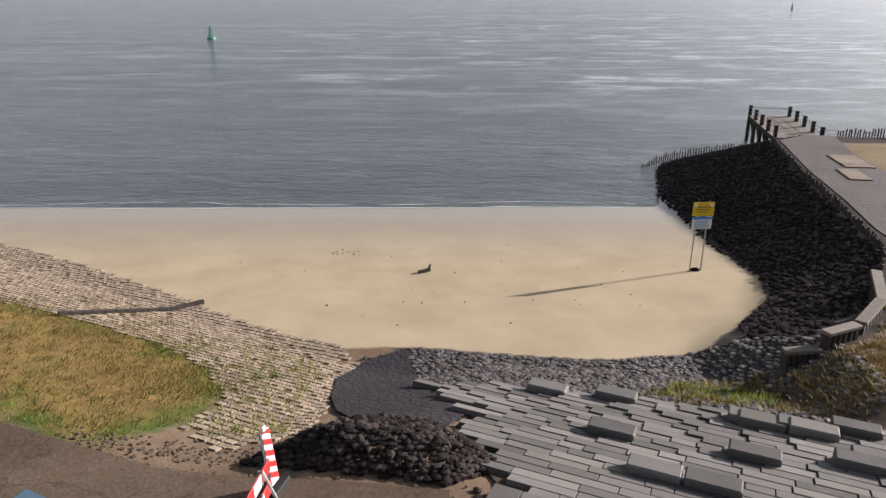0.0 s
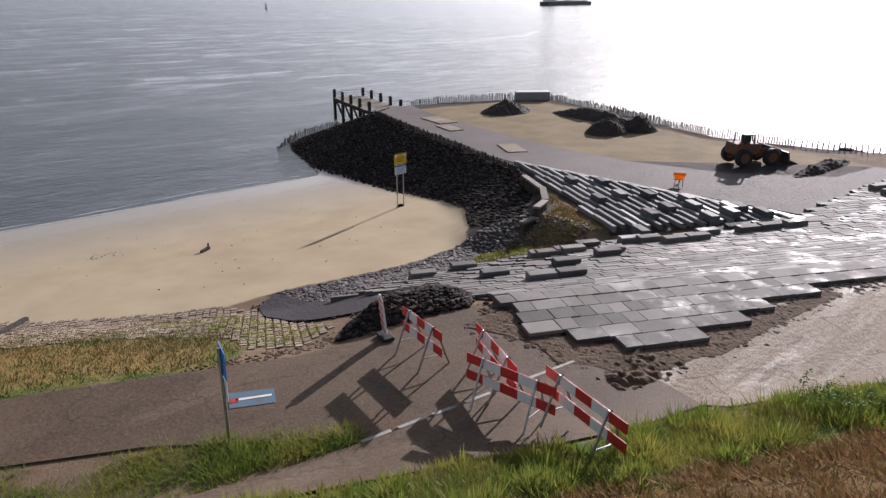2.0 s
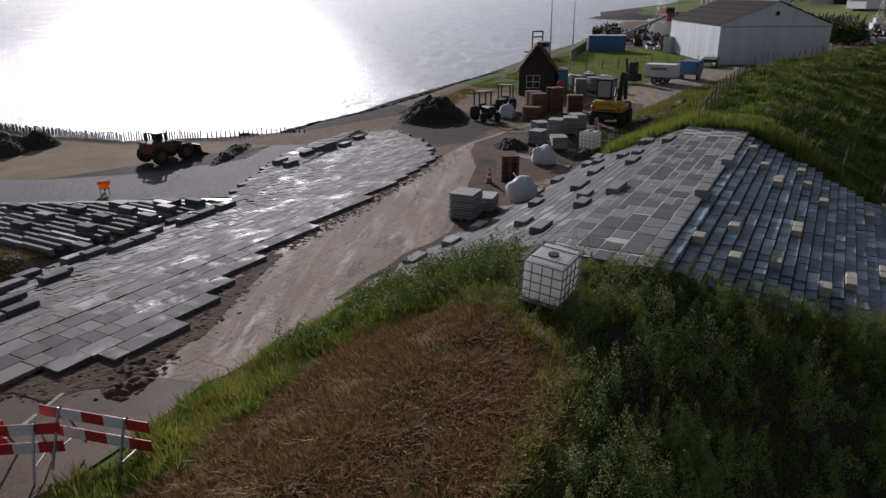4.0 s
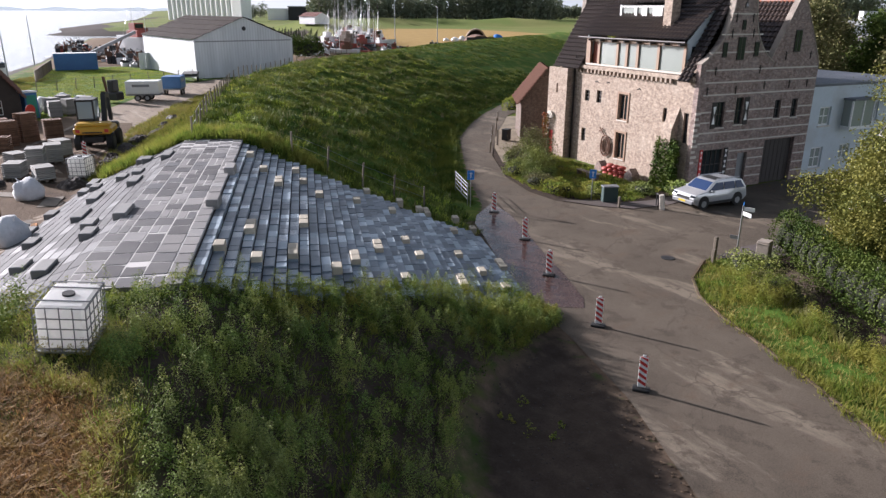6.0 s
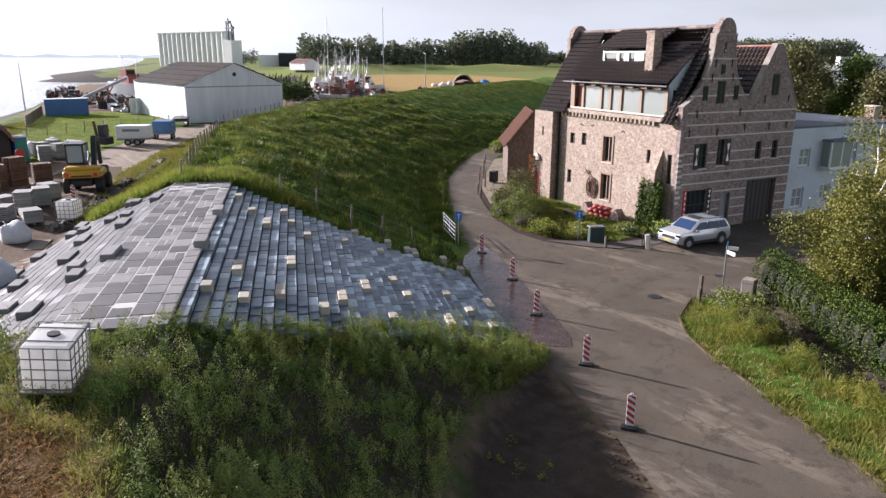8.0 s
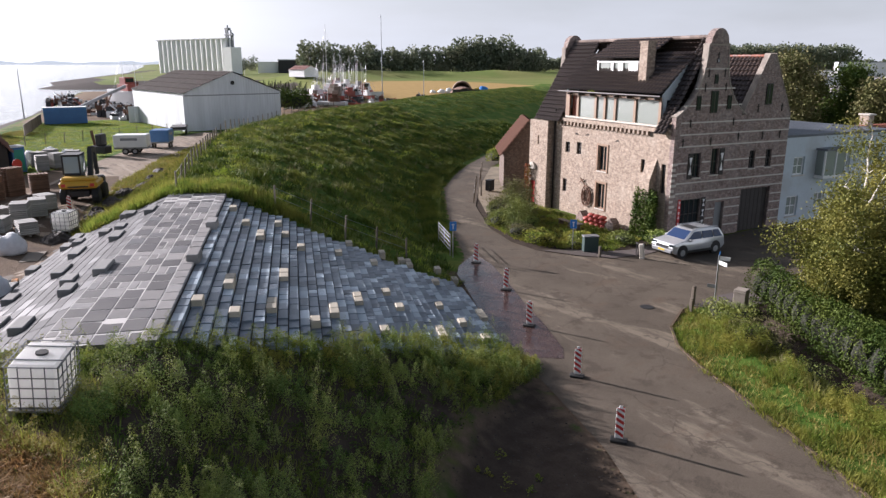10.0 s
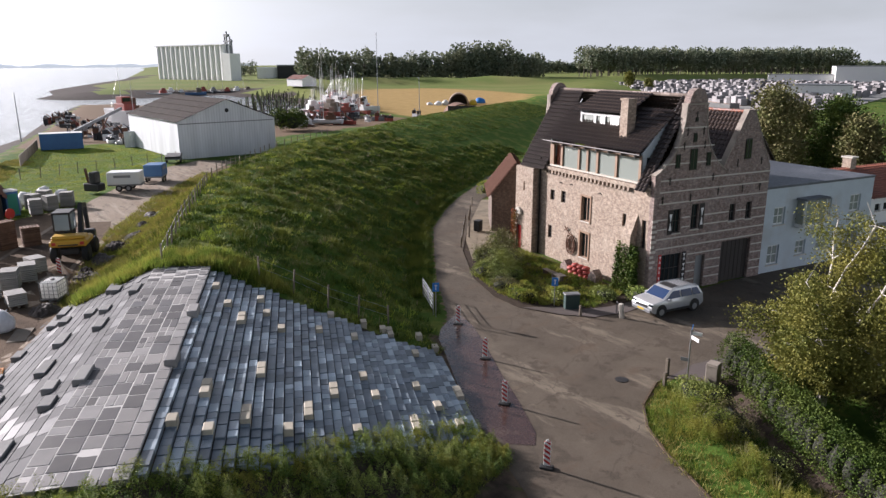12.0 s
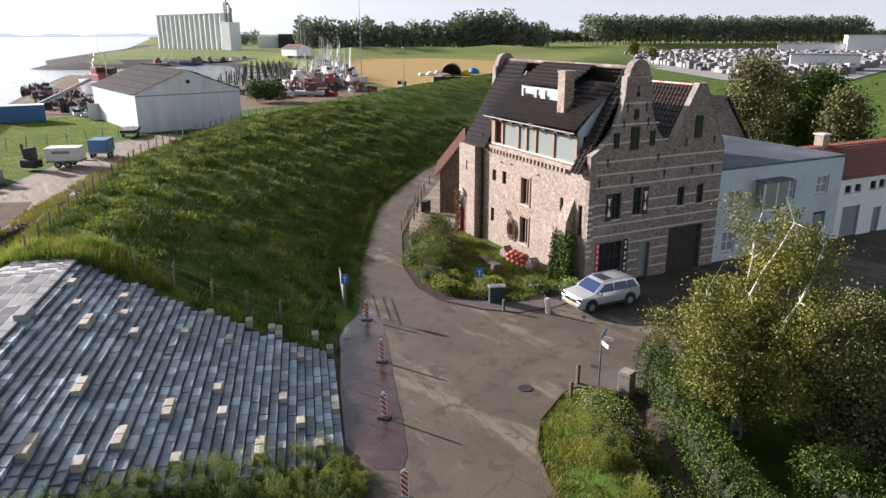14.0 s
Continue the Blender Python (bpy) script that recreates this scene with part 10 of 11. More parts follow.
blades("turf", sprinkle([(5, 15.3), (9.6, 13.6), (11, 14.2), (14.6, 20.5), (12, 17), (10, 16.2), (7, 16.8)], 700, 23), 0.16, 9, 0.2, STRAW, 21, 0.02, 1.0, "dry grass above the basalt edge")
blades("turf", sprinkle([(5.6, 15.4), (8.2, 14.6), (8.6, 15.8), (6.4, 16.4)], 90, 24), 0.2, 10, 0.2, LUSH, 22, 0.02, 0.8, "green grass patch above the gravel")
shore = [(44, 5), (56, 1.5), (69, -2.5), (83, -7.8), (103, -14), (103, -18), (83, -12), (69, -6.4), (56, -2.5), (46, 1.5)]
blades("shore_grass", sprinkle(shore, 1900, 25, clump=0.3, gap=-0.1), 0.25, 8, 0.3, YELLOWGRASS, 23, 0.03, 0.7, "sparse yellow-green grass along the shore path")
# right of the street
bank = [(4.8, -31.6), (3.7, -28.8), (2.3, -27.2), (0.7, -26.1), (-3.6, -24.0), (-7.2, -22.1), (-20, -14.4), (-24, -20), (-10, -26.5), (-3.0, -29.4), (1.0, -32.2), (3.4, -33.4)]
blades("verge_grass", sprinkle(bank, 3800, 26), 0.24, 10, 0.22, YELLOWGRASS, 24, 0.018, 0.8, "bright grass bank along the street")
blades("verge_grass", sprinkle(bank, 2600, 618, clump=0.6, gap=-0.1), 0.34, 12, 0.22, LUSH, 619, 0.018, 0.8, "longer green grass on the bank")
weeds("weed_patch", sprinkle([(3.8, -30.4), (1.8, -28.4), (-2.5, -26.6), (-8, -24.4), (-9, -26), (-2.4, -29.2), (1.2, -31.8), (3.2, -33)], 800, 27, clump=0.5, gap=-0.12), 0.8, 90, 0.07, LUSH, 25, "tall rough weeds on the bank beside the hedge", 0.3)
blades("tall_grass", sprinkle([(2.5, -30), (-2.5, -27.4), (-7, -25.6), (-8, -26.6), (-2, -29.4), (1.6, -31.6)], 110, 28), 0.7, 14, 0.25, PALEGRASS, 26, 0.02, 0.6, "pale seeding grass on the bank")


def leaf_bulk(name, boxes, n, size, material, seed, label, category, kind=""):
    """A hedge or bush: leaves packed near the surface of rounded bulks (x, y, z, rx, ry, rz)."""
    rs = np.random.RandomState(seed)
    pts = []
    vol = np.array([b[3] * b[4] * b[5] for b in boxes]) ** 0.67
    for b, k in zip(boxes, np.maximum(20, (n * vol / vol.sum())).astype(int)):
        d = rs.normal(size=(k, 3))
        d /= np.linalg.norm(d, axis=1, keepdims=True)
        d[:, 2] = np.where(d[:, 2] < -0.55, -d[:, 2], d[:, 2])
        q = np.array([noise.noise((x * 2.2 + b[0], y * 2.2 + b[1], z * 2.2)) for x, y, z in d])
        r = (0.72 + 0.33 * rs.uniform(0, 1, k) ** 0.5) * (1 + 0.3 * q)
        pts.append(np.array(b[:3]) + d * r[:, None] * np.array(b[3:]))
    pts = np.concatenate(pts)
    ob = quads_mesh(name, pts, size * rs.uniform(0.6, 1.35, len(pts)), material, seed, 0.2, 0.6)
    return tagged(ob, label, category, kind=kind)


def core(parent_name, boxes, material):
    """The inner mass of twigs in a hedge or bush, its shade painted dark."""
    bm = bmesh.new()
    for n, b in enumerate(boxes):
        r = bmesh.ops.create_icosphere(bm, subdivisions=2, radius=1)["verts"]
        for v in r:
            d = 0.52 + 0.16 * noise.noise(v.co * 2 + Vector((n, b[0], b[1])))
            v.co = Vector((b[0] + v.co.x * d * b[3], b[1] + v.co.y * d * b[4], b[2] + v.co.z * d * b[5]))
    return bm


# near-black: the shade inside the leaves is put into the twig colour
TWIG = mat("shaded_twigs", (0.03, 0.032, 0.018), (0.018, 0.02, 0.012), 4, 0.95, bump=0.6, grain=8)


def bush(x, y, rx, ry, h, material, seed, label, n=1500, size=0.12, lumps=4):
    rs = random.Random(seed)
    z = gz(x, y)
    boxes = []
    for k in range(lumps):
        a = rs.uniform(0, 6.28)
        boxes.append((x + rx * 0.45 * math.cos(a), y + ry * 0.45 * math.sin(a), z + h * rs.uniform(0.35, 0.55), rx * rs.uniform(0.5, 0.75), ry * rs.uniform(0.5, 0.75), h * rs.uniform(0.4, 0.55)))
    t = thing("garden_bush", pose(0, 0, 0), label, "bush", "bushes round the house")
    ob = leaf_bulk("foliage", boxes, n, size, material, seed, "", "")
    ob.parent = t
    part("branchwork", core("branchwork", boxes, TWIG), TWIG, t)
    return t


# the garden
bush(47.5, -57.0, 2.2, 1.6, 2.0, LUSH, 39, "clipped green hedge beside the outbuilding", 2400, 0.16)
bush(25.2, -38.8, 2.0, 1.6, 1.6, BRUSH, 31, "dense dark green garden shrub beside the lane", 5200, 0.085, 7)
bush(23.2, -36.2, 1.5, 1.2, 1.1, WEED_PALE, 32, "low grey-green shrub at the garden edge", 3400, 0.08, 6)
bush(27.2, -40.2, 1.3, 1.2, 1.6, LUSH, 33, "bright leafy shrub near the red door", 3000, 0.09, 6)
bush(20.6, -35.0, 1.6, 0.9, 0.9, BRUSH, 34, "low brownish shrub on the verge", 3000, 0.075, 6)
bush(18.2, -34.6, 1.3, 0.7, 0.8, LUSH, 35, "low bright shrub on the verge", 1400)
bush(12.9, -39.9, 0.9, 0.8, 1.2, WEED, 36, "small shrub at the house corner", 1200)
bush(15.4, -38.8, 1.4, 0.7, 0.8, WEED_PALE, 37, "row of low shrubs before the house", 1500)
bush(17.2, -37.2, 1.4, 0.7, 0.7, LUSH, 38, "row of low shrubs before the house", 1500)
blades("garden_grass", sprinkle([(24, -35.5), (28.5, -39.5), (27.6, -43.2), (15, -41.0), (14.2, -37), (17, -34.4), (20, -34.2)], 2600, 29), 0.28, 10, 0.22, LUSH, 27, 0.022, 0.8, "uneven green garden lawn", "lawn")
ivy = thing("ivy", HOUSE, "green ivy climbing the buttress of the brick house", "climber")
rs_ = np.random.RandomState(5)
k_ = rs_.uniform(0, 1, 6500)
ivy_pts = np.column_stack([rs_.uniform(0.6, 2.6, 6500), 0.3 + 0.75 * rs_.uniform(0, 1, 6500) * (1 - 0.5 * k_), 1.2 + 3.5 * k_ * rs_.uniform(0.8, 1.0, 6500)])
quads_mesh("ivy_leaves", ivy_pts, 0.17 * rs_.uniform(0.6, 1.3, 6500), HEDGE, 41, parent=ivy)
part("ivy_stem", joined([lambda bm, x=x: tube(bm, (x, 0.5, 1.1), (x + 0.3, 0.35, 4.2), 0.04, 0.02) for x in (0.8, 1.3, 1.9)]), BARK, ivy)
crp = thing("creeper", HOUSE, "red-leaved creeper at the tower corner", "climber")
pts_ = np.column_stack([14.9 + 0.5 * rs_.uniform(-0.6, 0.9, 700), 0.8 + 0.25 * rs_.uniform(0, 1, 700), 1.2 + 3.4 * rs_.uniform(0, 1, 700) ** 0.9])
quads_mesh("creeper_leaves", pts_, 0.17 * rs_.uniform(0.6, 1.3, 700), REDLEAF, 42, parent=crp)
part("stem", tube(bmesh.new(), (14.9, 0.72, 1.1), (14.7, 0.72, 4.0), 0.04, 0.02), BARK, crp)


def hedge(line, w, h, seed, label):
    boxes = []
    for (x0, y0), (x1, y1) in zip(line, line[1:]):
        n = max(1, round(math.hypot(x1 - x0, y1 - y0) / 0.8))
        for i in range(n):
            x, y = x0 + (x1 - x0) * i / n, y0 + (y1 - y0) * i / n
            boxes.append((x, y, gz(x, y) + h * 0.5, w * 0.58, w * 0.58, h * 0.6))
    t = thing("hedge", pose(0, 0, 0), label, "hedge")
    ob = leaf_bulk("foliage", boxes, 1700 * len(boxes), 0.08, HEDGE, seed, "", "")
    ob.parent = t
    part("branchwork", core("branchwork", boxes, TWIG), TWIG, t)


for k, (x, y, r, h, m_) in enumerate(((2.2, -30.9, 1.4, 1.2, WEED_PALE), (0.2, -29.7, 1.6, 1.4, BRUSH), (-2.0, -28.6, 1.4, 1.2, WEED_PALE), (-4.6, -27.4, 1.5, 1.2, LUSH))):
    bush(x, y, r, r * 0.8, h, m_, 440 + k, ("grey-green rough shrub on the bank", "rough green shrub on the bank")[k % 2], 3200, 0.075, 5)


hedge([(3.2, -34.8), (2.0, -34.0), (-0.6, -31.9), (-3.6, -29.7), (-9.2, -26.6)], 1.35, 2.1, 51, "clipped green hedge along the garden")


def branchy(name, m, label, height, trunk_r, limbs, leaf_mat, bark, leaves, leaf_size, seed, droop=0.0, spread=0.5, group="", clump=0.6, category="tree"):
    """A tree: tapered bent trunk, limbs that fork, and leaves in loose clumps round the twig ends."""
    rs = random.Random(seed)
    t = thing(name, m, label, category, group)
    trunk, limb_bm = bmesh.new(), bmesh.new()
    p, r, ends = Vector((0, 0, -0.2)), trunk_r, []
    joints = []
    n = 7
    for i in range(n):
        q = p + Vector((rs.uniform(-0.12, 0.12) * height / n * 2, rs.uniform(-0.12, 0.12) * height / n * 2, height / n))
        tube(trunk, p, q, r, r * 0.82, 9)
        r *= 0.82
        p = q
        if i >= 1:
            joints.append((p.copy(), r))
    ends.append(p.copy())
    for k in range(limbs):
        b, br = joints[k % len(joints)]
        a = k * 2.4 + rs.uniform(-0.4, 0.4)
        l = height * spread * rs.uniform(0.5, 1.0) * (1.15 - b.z / height * 0.7)
        p, d, rr = b.copy(), Vector((math.cos(a), math.sin(a), rs.uniform(0.25, 0.9))).normalized(), br * 0.55
        for s in range(4):
            q = p + d * l / 4
            tube(limb_bm, p, q, rr, rr * 0.7, 6)
            rr *= 0.7
            p = q
            d = (d + Vector((rs.uniform(-0.3, 0.3), rs.uniform(-0.3, 0.3), rs.uniform(-0.25, 0.2) - droop * s * 0.25))).normalized()
            if s >= 1:
                ends.append(p.copy())
                e = p + Vector((rs.uniform(-1, 1), rs.uniform(-1, 1), rs.uniform(-0.5, 0.6) - droop)) * l * 0.22
                tube(limb_bm, p, e, rr * 0.6, rr * 0.25, 5)
                ends.append(e)
    part("trunk", trunk, bark, t)
    part("branchwork", limb_bm, bark, t)
    nr = np.random.RandomState(seed)
    idx = nr.randint(0, len(ends), leaves)
    e = np.array([tuple(v) for v in ends])[idx]
    off = nr.normal(0, clump, (leaves, 3)) * (1, 1, 0.75)
    off[:, 2] -= droop * np.abs(nr.normal(0, clump * 1.3, leaves))
    quads_mesh("crown", e + off, leaf_size * nr.uniform(0.6, 1.4, leaves), leaf_mat, seed, 0.1, 0.7, parent=t)
    return t


def birch(m, label, seed):
    """An old leaning birch: forked white trunk, arching limbs and hanging strands of small leaves."""
    rs, nr = random.Random(seed), np.random.RandomState(seed)
    t = thing("birch_tree", m, label, "tree")
    trunk, limb_bm, twig_bm = bmesh.new(), bmesh.new(), bmesh.new()
    p, r = Vector((0, 0, -0.4)), 0.23
    for d in ((0.05, 0.02, 0.9), (-0.05, 0.06, 0.9), (0.03, 0.0, 0.9), (0.06, -0.05, 0.8)):
        q = p + Vector(d)
        tube(trunk, p, q, r, r * 0.93, 10)
        p, r = q, r * 0.93
    fork = p
    hang = []
    # each limb: way out, length, rise
    limbs = [(a, l, e) for a, l, e in ((20, 2.9, 1.3), (75, 2.6, 0.9), (118, 4.2, 1.2), (160, 3.8, 0.7), (205, 4.2, 1.0), (245, 4.6, 1.4), (285, 3.4, 0.8), (325, 4.2, 1.1), (350, 2.3, 0.9), (50, 6.2, 3.6), (190, 6.2, 2.9), (300, 6.0, 2.5), (110, 5.6, 2.2))]
    for n, (a, l, e) in enumerate(limbs):
        a = radians(a)
        p = fork + Vector((0, 0, -0.9 * ((n * 0.37) % 1)))
        d = Vector((math.cos(a), math.sin(a), e)).normalized()
        rr = 0.13 if n > 8 else 0.085
        for k in range(6):
            q = p + d * l / 6
            tube(limb_bm, p, q, rr, rr * 0.78, 7)
            rr *= 0.78
            p = q
            d = (d + Vector((rs.uniform(-0.3, 0.3), rs.uniform(-0.3, 0.3), -0.12 - 0.05 * k + (0.16 if n > 8 else 0)))).normalized()
            if k >= 1:
                for _ in range(2):
                    e_ = p + Vector((rs.uniform(-1, 1), rs.uniform(-1, 1), rs.uniform(-0.2, 0.7))) * 0.75
                    tube(twig_bm, p, e_, 0.022, 0.01, 4, False)
                    hang.append(e_)
        if n > 8:
            tube(twig_bm, p, p + Vector((rs.uniform(-0.5, 0.5), rs.uniform(-0.5, 0.5), 0.9)), 0.02, 0.008, 4, False)
    part("trunk", trunk, BIRCHBARK, t)
    part("branchwork", limb_bm, BIRCHBARK, t)
    tagged(part("twigs", twig_bm, BIRCHBARK, t), kind="stuff")
    pts = []
    for v in hang:
        drop, w = rs.uniform(0.7, 2.6) * (0.8 if v.z > 6 else 1.0), rs.uniform(0.2, 0.4)
        n = int(520 * drop * (0.85 if v.z > 6.2 else 1.0))
        k = nr.uniform(0, 1, n)
        off = nr.normal(0, 1, (n, 2)) * (w * (0.55 + 0.6 * np.sin(np.pi * np.clip(k * 0.9 + 0.08, 0, 1))))[:, None]
        sway = nr.uniform(-0.25, 0.25, 2)
        pts.append(np.column_stack([v.x + off[:, 0] + sway[0] * k, v.y + off[:, 1] + sway[1] * k, v.z + 0.15 - k * drop + nr.normal(0, 0.06, n)]))
    pts = np.concatenate(pts)
    quads_mesh("crown", pts, 0.1 * nr.uniform(0.6, 1.4, len(pts)), BIRCH, seed, 0.1, 0.7, parent=t)
    return t


for k, (x, y, rx, ry, h, m_) in enumerate(((-6.6, -32.0, 1.8, 1.5, 2.4, HEDGE), (-7.6, -35.4, 2.0, 1.8, 3.2, BRUSH), (-10.5, -33.5, 2.0, 1.8, 2.6, HEDGE), (-1.6, -37.6, 1.6, 1.4, 2.4, BRUSH), (0.8, -37.8, 1.3, 1.1, 1.7, HEDGE))):
    bush(x, y, rx, ry, h, m_, 460 + k, ("dense dark garden shrub behind the hedge", "olive garden shrub behind the hedge")[m_ is BRUSH], 12000, 0.1, 6)
birch(at(-1.4, -34.1), "old birch with white limbs and hanging yellow-green leaves", 61)
branchy("shrubby_tree", at(-5.2, -34.6), "leafy young tree behind the hedge", 4.2, 0.14, 13, BRUSH, BARK, 22000, 0.11, 62, 0.1, 0.5, clump=0.5)
branchy("shrubby_tree", at(-2.6, -40.2), "leafy shrub tree in the garden", 4.0, 0.12, 13, BRUSH, BARK, 20000, 0.11, 63, 0.1, 0.6, clump=0.55)
branchy("shrubby_tree", at(-8.0, -38.5), "broad leafy tree in the garden", 6.0, 0.16, 13, HEDGE, BARK, 20000, 0.14, 64, 0.1, 0.55, clump=0.7)
branchy("shrubby_tree", at(-9.5, -31.5), "red-brown leaved shrub at the garden edge", 2.6, 0.08, 8, REDLEAF, BARK, 2600, 0.15, 65, 0.1, 0.5, clump=0.4)
branchy("garden_shrub", at(24.2, -38.0), "large loose olive shrub in the garden corner", 2.7, 0.08, 14, BRUSH, BARK, 9000, 0.085, 67, 0.1, 0.75, clump=0.34, category="shrub")
branchy("garden_shrub", at(22.2, -36.6), "loose grey-green shrub in the garden corner", 1.9, 0.06, 13, WEED_PALE, BARK, 6500, 0.075, 68, 0.1, 0.75, clump=0.3, category="shrub")
branchy("garden_tree", at(29.5, -53.0), "green tree behind the outbuilding", 8.5, 0.2, 12, LUSH, BARK, 8000, 0.28, 66, 0.0, 0.3, clump=0.7)
for k, (x, y, h) in enumerate(((27, -81, 11.2), (24, -87, 10), (18.5, -83, 8.5), (14, -86, 8), (9, -84, 6.5), (30, -92, 9), (20, -74, 4.2), (12, -76, 4.4), (5, -80, 5))):
    branchy("tall_tree", pose(x, y, 1.2), ("tall dark green tree behind the houses", "broad shaded tree behind the houses")[k % 2], h, h * 0.03, 14, (BRUSH, HEDGE, BRUSH)[k % 3], BARK, 16000, 0.27, 70 + k, 0.0, 0.34, "trees behind the houses", h * 0.085)


def far_wood(name, line, rows, h0, h1, seed, label, per=230, leaf=1.5, trunks=False, z=2.0, crown_low=0.12, gap=5.5):
    """A far belt of trees as one mass: every tree a trunk and a ragged crown of leaf clumps."""
    rs = np.random.RandomState(seed)
    pts, sz, bm = [], [], bmesh.new()
    for (x0, y0), (x1, y1) in zip(line, line[1:]):
        n = max(2, int(math.hypot(x1 - x0, y1 - y0) / gap))
        for i in range(n):
            for j in range(rows):
                x, y = x0 + (x1 - x0) * (i + rs.rand() * 0.7) / n, y0 + (y1 - y0) * (i + rs.rand() * 0.7) / n
                d = math.hypot(x1 - x0, y1 - y0)
                x, y = x + (y1 - y0) / d * (j * 9 + rs.uniform(-2, 2)), y - (x1 - x0) / d * (j * 9 + rs.uniform(-2, 2))
                h = rs.uniform(h0, h1)
                w = rs.uniform(4.2, 6.2)
                k = per
                q = rs.normal(size=(k, 3))
                q /= np.linalg.norm(q, axis=1, keepdims=True)
                q *= rs.uniform(0.55, 1.08, (k, 1))
                cz = h * (1 + crown_low) / 2
                pts.append(np.column_stack([x + q[:, 0] * w, y + q[:, 1] * w, z + cz + q[:, 2] * h * (1 - crown_low) / 2]))
                sz.append(leaf * rs.uniform(0.6, 1.4, k))
                tube(bm, (x, y, z - 1), (x, y, z + h * 0.6), 0.35, 0.2, 5, False)
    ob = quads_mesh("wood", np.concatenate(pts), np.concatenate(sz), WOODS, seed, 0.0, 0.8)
    t = thing(name, pose(0, 0, 0), label, "woods", kind="stuff")
    ob.parent = t
    part("trunkwork", bm, BARK, t)


far_wood("far_woods", [(430, -215), (425, -262), (420, -310), (405, -365), (392, -400)], 2, 17, 25, 81, "belt of dark leafy trees behind the far dike", 260, 2.0)
far_wood("far_woods", [(412, -330), (400, -372)], 2, 26, 31, 82, "group of tall leafy trees in the far belt", 300, 2.0)
far_wood("far_poplars", [(382, -430), (350, -520), (318, -600), (290, -665)], 3, 23, 27, 83, "long row of tall poplars with bare trunks", 210, 1.8, True, 2.0, 0.36)
far_wood("far_woods", [(760, -255), (790, -300), (820, -345)], 1, 9, 20, 84, "far trees behind the silo")
far_wood("far_woods", [(700, -560), (600, -760), (420, -900), (200, -960)], 2, 12, 18, 85, "distant tree line on the horizon", 120, 2.6)
def arched_shelter():
    """A half-round shelter with an open end, and light clutter beside it."""
    g = gz(172, -149)
    t = thing("arched_shelter", pose(172, -149, g - 0.3, 0, 0, 143) @ Matrix.Scale(0.8, 4), "half-round brown shelter with a dark open end", "shelter")
    bm = bmesh.new()
    n = 18
    rings = [[bm.verts.new((x, r * math.cos(math.pi * k / n), r * 1.2 * math.sin(math.pi * k / n))) for k in range(n + 1)] for x, r in ((4, 4.3), (4, 3.9), (-4, 3.9), (-4, 4.3))]
    for p, q in zip(rings, rings[1:] + rings[:1]):
        for k in range(n):
            bm.faces.new((p[k], p[k + 1], q[k + 1], q[k]))
    bmesh.ops.recalc_face_normals(bm, faces=bm.faces[:])
    part("vault", bm, mat("brown_shelter_skin", (0.3, 0.22, 0.18), (0.2, 0.15, 0.12), 1.0, 0.8), t)
    part("back_wall", prism(bmesh.new(), [(3.85 * math.cos(math.pi * k / 12), 4.6 * math.sin(math.pi * k / 12)) for k in range(13)], -3.95, -3.8, Matrix(((0, 0, 1, 0), (1, 0, 0, 0), (0, 1, 0, 0), (0, 0, 0, 1)))), DARKWOOD, t)
    for k, (x, y, r, h, m_, label) in enumerate(((174.0, -142.2, 1.4, 1.2, WHITE, "white covered stack beside the shelter"), (172.5, -144.0, 1.0, 1.7, WHITE, "white covered stack beside the shelter"), (176.0, -140.2, 1.0, 0.9, WHITE, "low white stack on the field"),
                                                 (167.6, -151.6, 1.5, 1.5, YELLOW, "rounded yellow cover on the field"), (173.0, -159.0, 2.0, 1.7, BLUE, "rounded blue cover on the field"))):
        tagged(done(lump(r, r * 0.9, h * 0.8, k + 3, 2, 0.3, 0.35), "covered_stack", m_, m=at(x, y, 30 * k), smooth=True), label, "covered stack", "covers on the field")


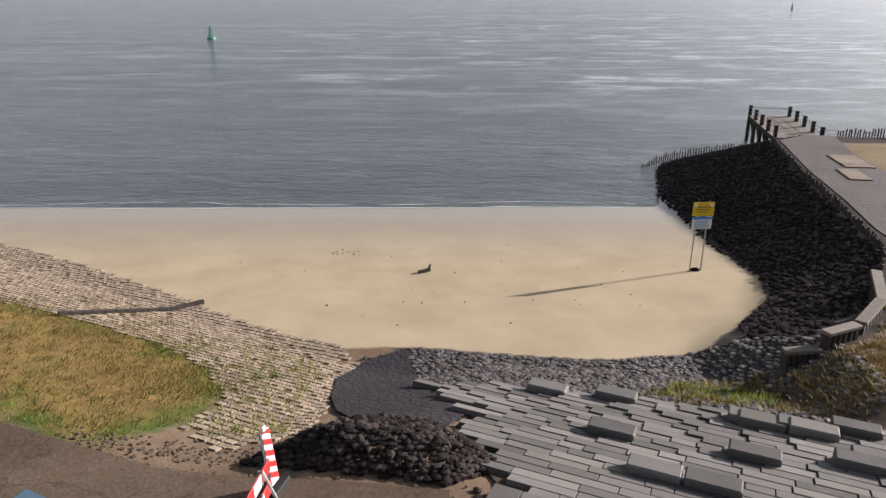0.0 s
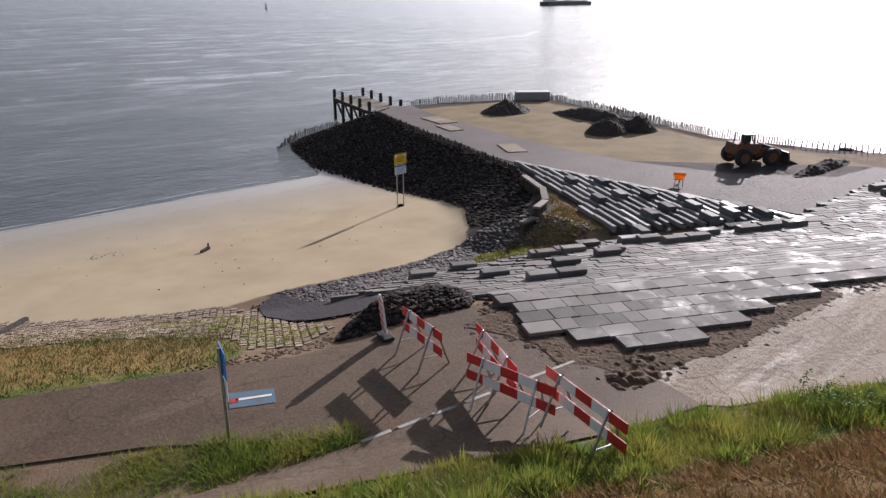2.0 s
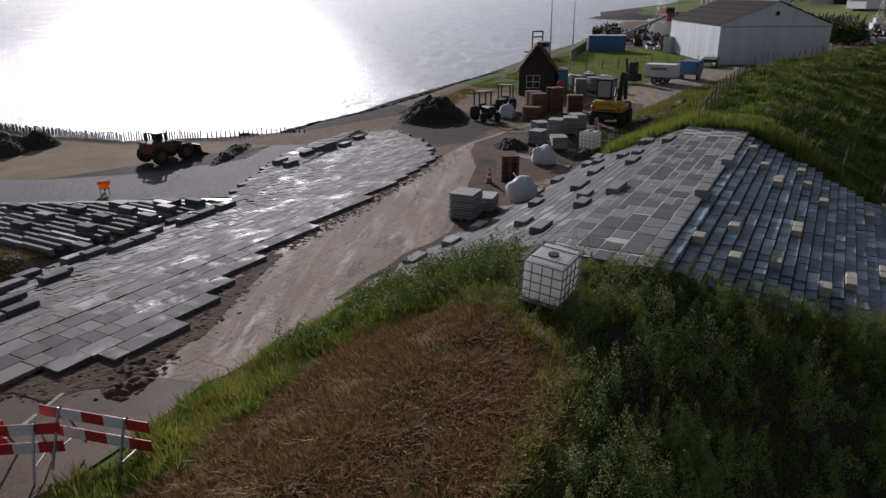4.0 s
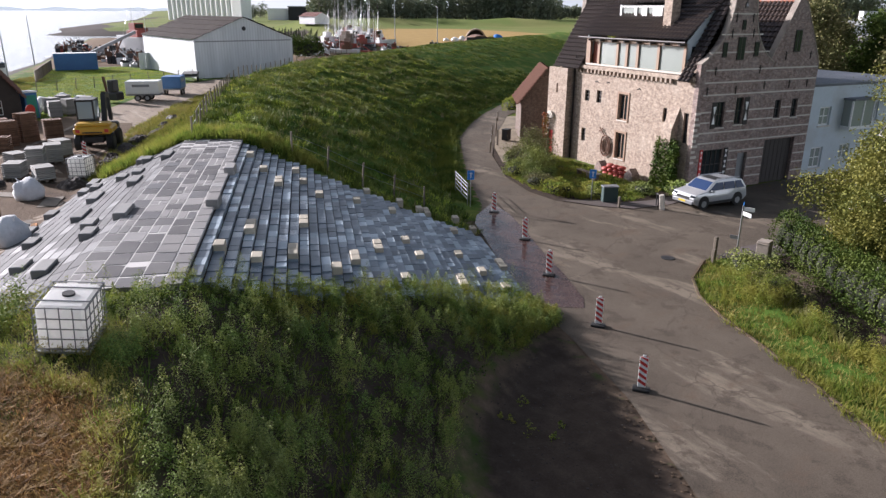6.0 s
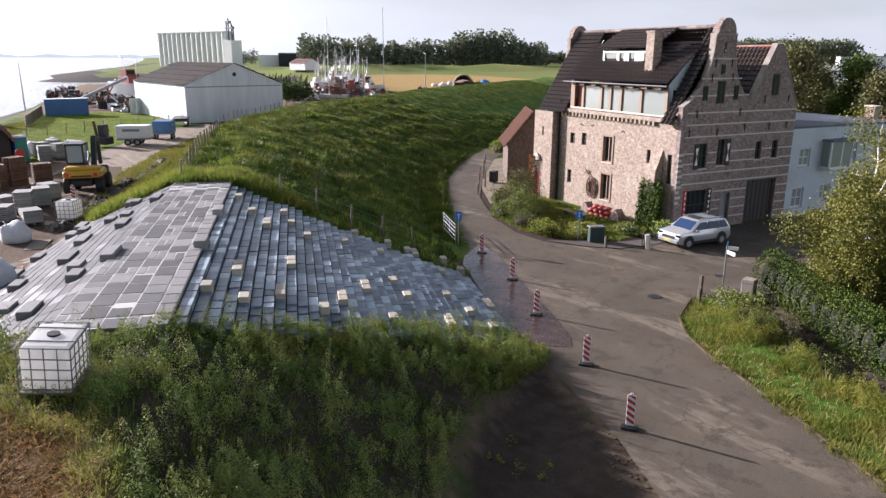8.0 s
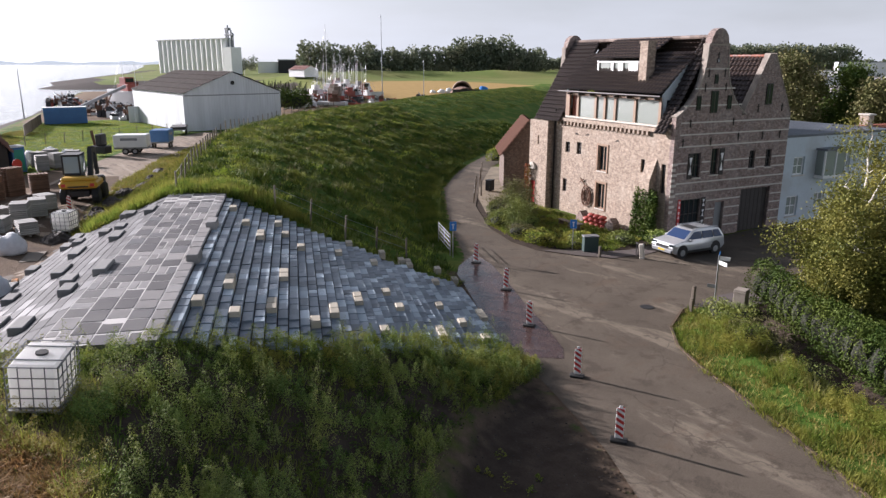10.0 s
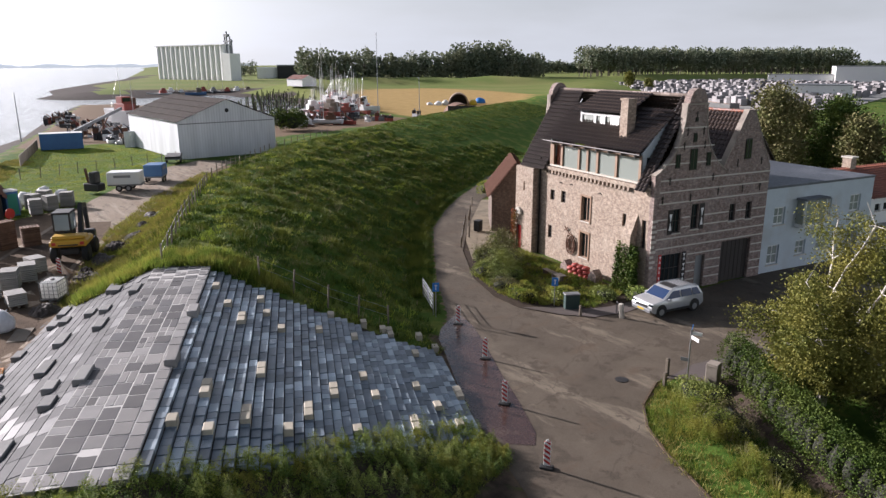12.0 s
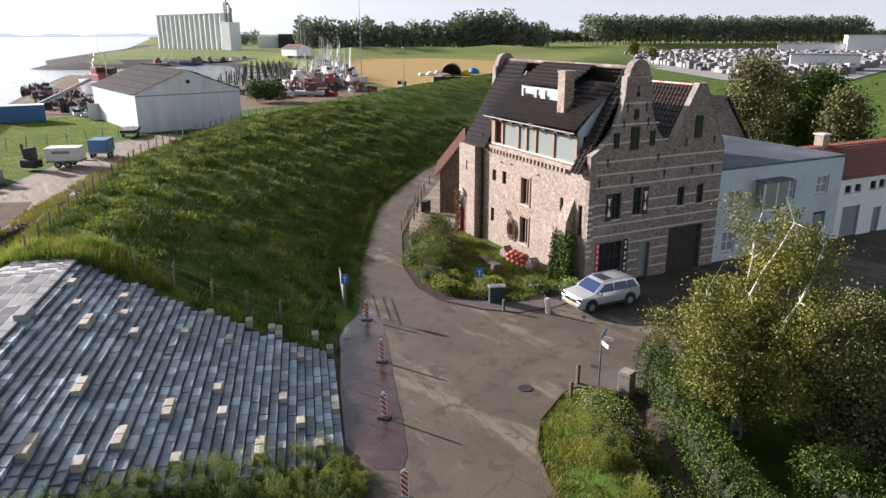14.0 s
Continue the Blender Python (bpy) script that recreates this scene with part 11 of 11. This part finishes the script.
arched_shelter()
branchy("lone_tree", pose(250, -332, 1.6), "round yellow-green tree at the stone yard", 8, 0.3, 12, BIRCH, BARK, 2600, 0.7, 91, 0, 0.36, clump=1.0)
branchy("lone_tree", pose(212, -300, 1.6), "small yellow-green tree at the stone yard", 6, 0.25, 12, BIRCH, BARK, 2000, 0.6, 92, 0, 0.36, clump=0.8)
bush(121.8, -65.9, 3.4, 3.8, 4.4, HEDGE, 95, "large dark bush beside the tin shed", 3000, 0.4, 6)

# shaded growth between the bank and the hedge, and round the tank
weeds("weed_patch", sprinkle([(3.4, -33.6), (1.0, -32.4), (-3, -29.6), (-10, -26.3), (-10.5, -28), (-4.4, -31), (-1.2, -33.4), (2, -35.8), (3.9, -36)], 350, 401), 0.3, 50, 0.085, HEDGE, 402, "low ivy and weeds in the ditch beside the hedge", 0.3)
weeds("weed_patch", sprinkle(TANKSIDE, 200, 403), 0.42, 110, 0.042, YELLOWGRASS, 404, "low weeds round the tank")
blades("weedy_grass", sprinkle(TANKSIDE, 900, 405), 0.22, 12, 0.22, LUSH, 406, 0.01, 0.9, "short grass round the tank")
for k, (x, y, rx, ry, h, m_) in enumerate(((24.2, -37.4, 1.1, 0.9, 0.9, LUSH), (22.0, -37.4, 0.9, 0.8, 0.7, WEED), (26.4, -38.2, 1.0, 0.8, 1.2, WEED_PALE), (19.4, -36.0, 0.9, 0.6, 0.6, LUSH), (16.2, -36.2, 1.0, 0.6, 0.6, WEED_PALE), (21.6, -35.8, 0.8, 0.6, 0.8, WEED))):
    bush(x, y, rx, ry, h, m_, 410 + k, ("low leafy herb clump in the garden", "small rounded garden shrub")[k % 2], 1200, 0.1, 3)

blades("turf", sprinkle([(-9.5, 19.2), (-7.0, 16.5), (-5.4, 13.4), (-4.4, 11.4), (-3.4, 12.2), (-3.6, 16), (-6.4, 19.4), (-9.2, 20.8)], 520, 503, clump=0.7, gap=0.0), 0.1, 10, 0.22, GRASS, 504, 0.012, 1.4, "green and yellow tufts spreading over the blocks")
blades("turf", sprinkle([(-14.5, 21.4), (-4.4, 11.4), (-2.9, 12.4), (-3.2, 17.4), (-8, 21.8), (-14, 24.5)], 1900, 501, clump=0.5), 0.09, 9, 0.22, STRAW, 502, 0.012, 1.6, "sparse dry tufts growing between the blocks")
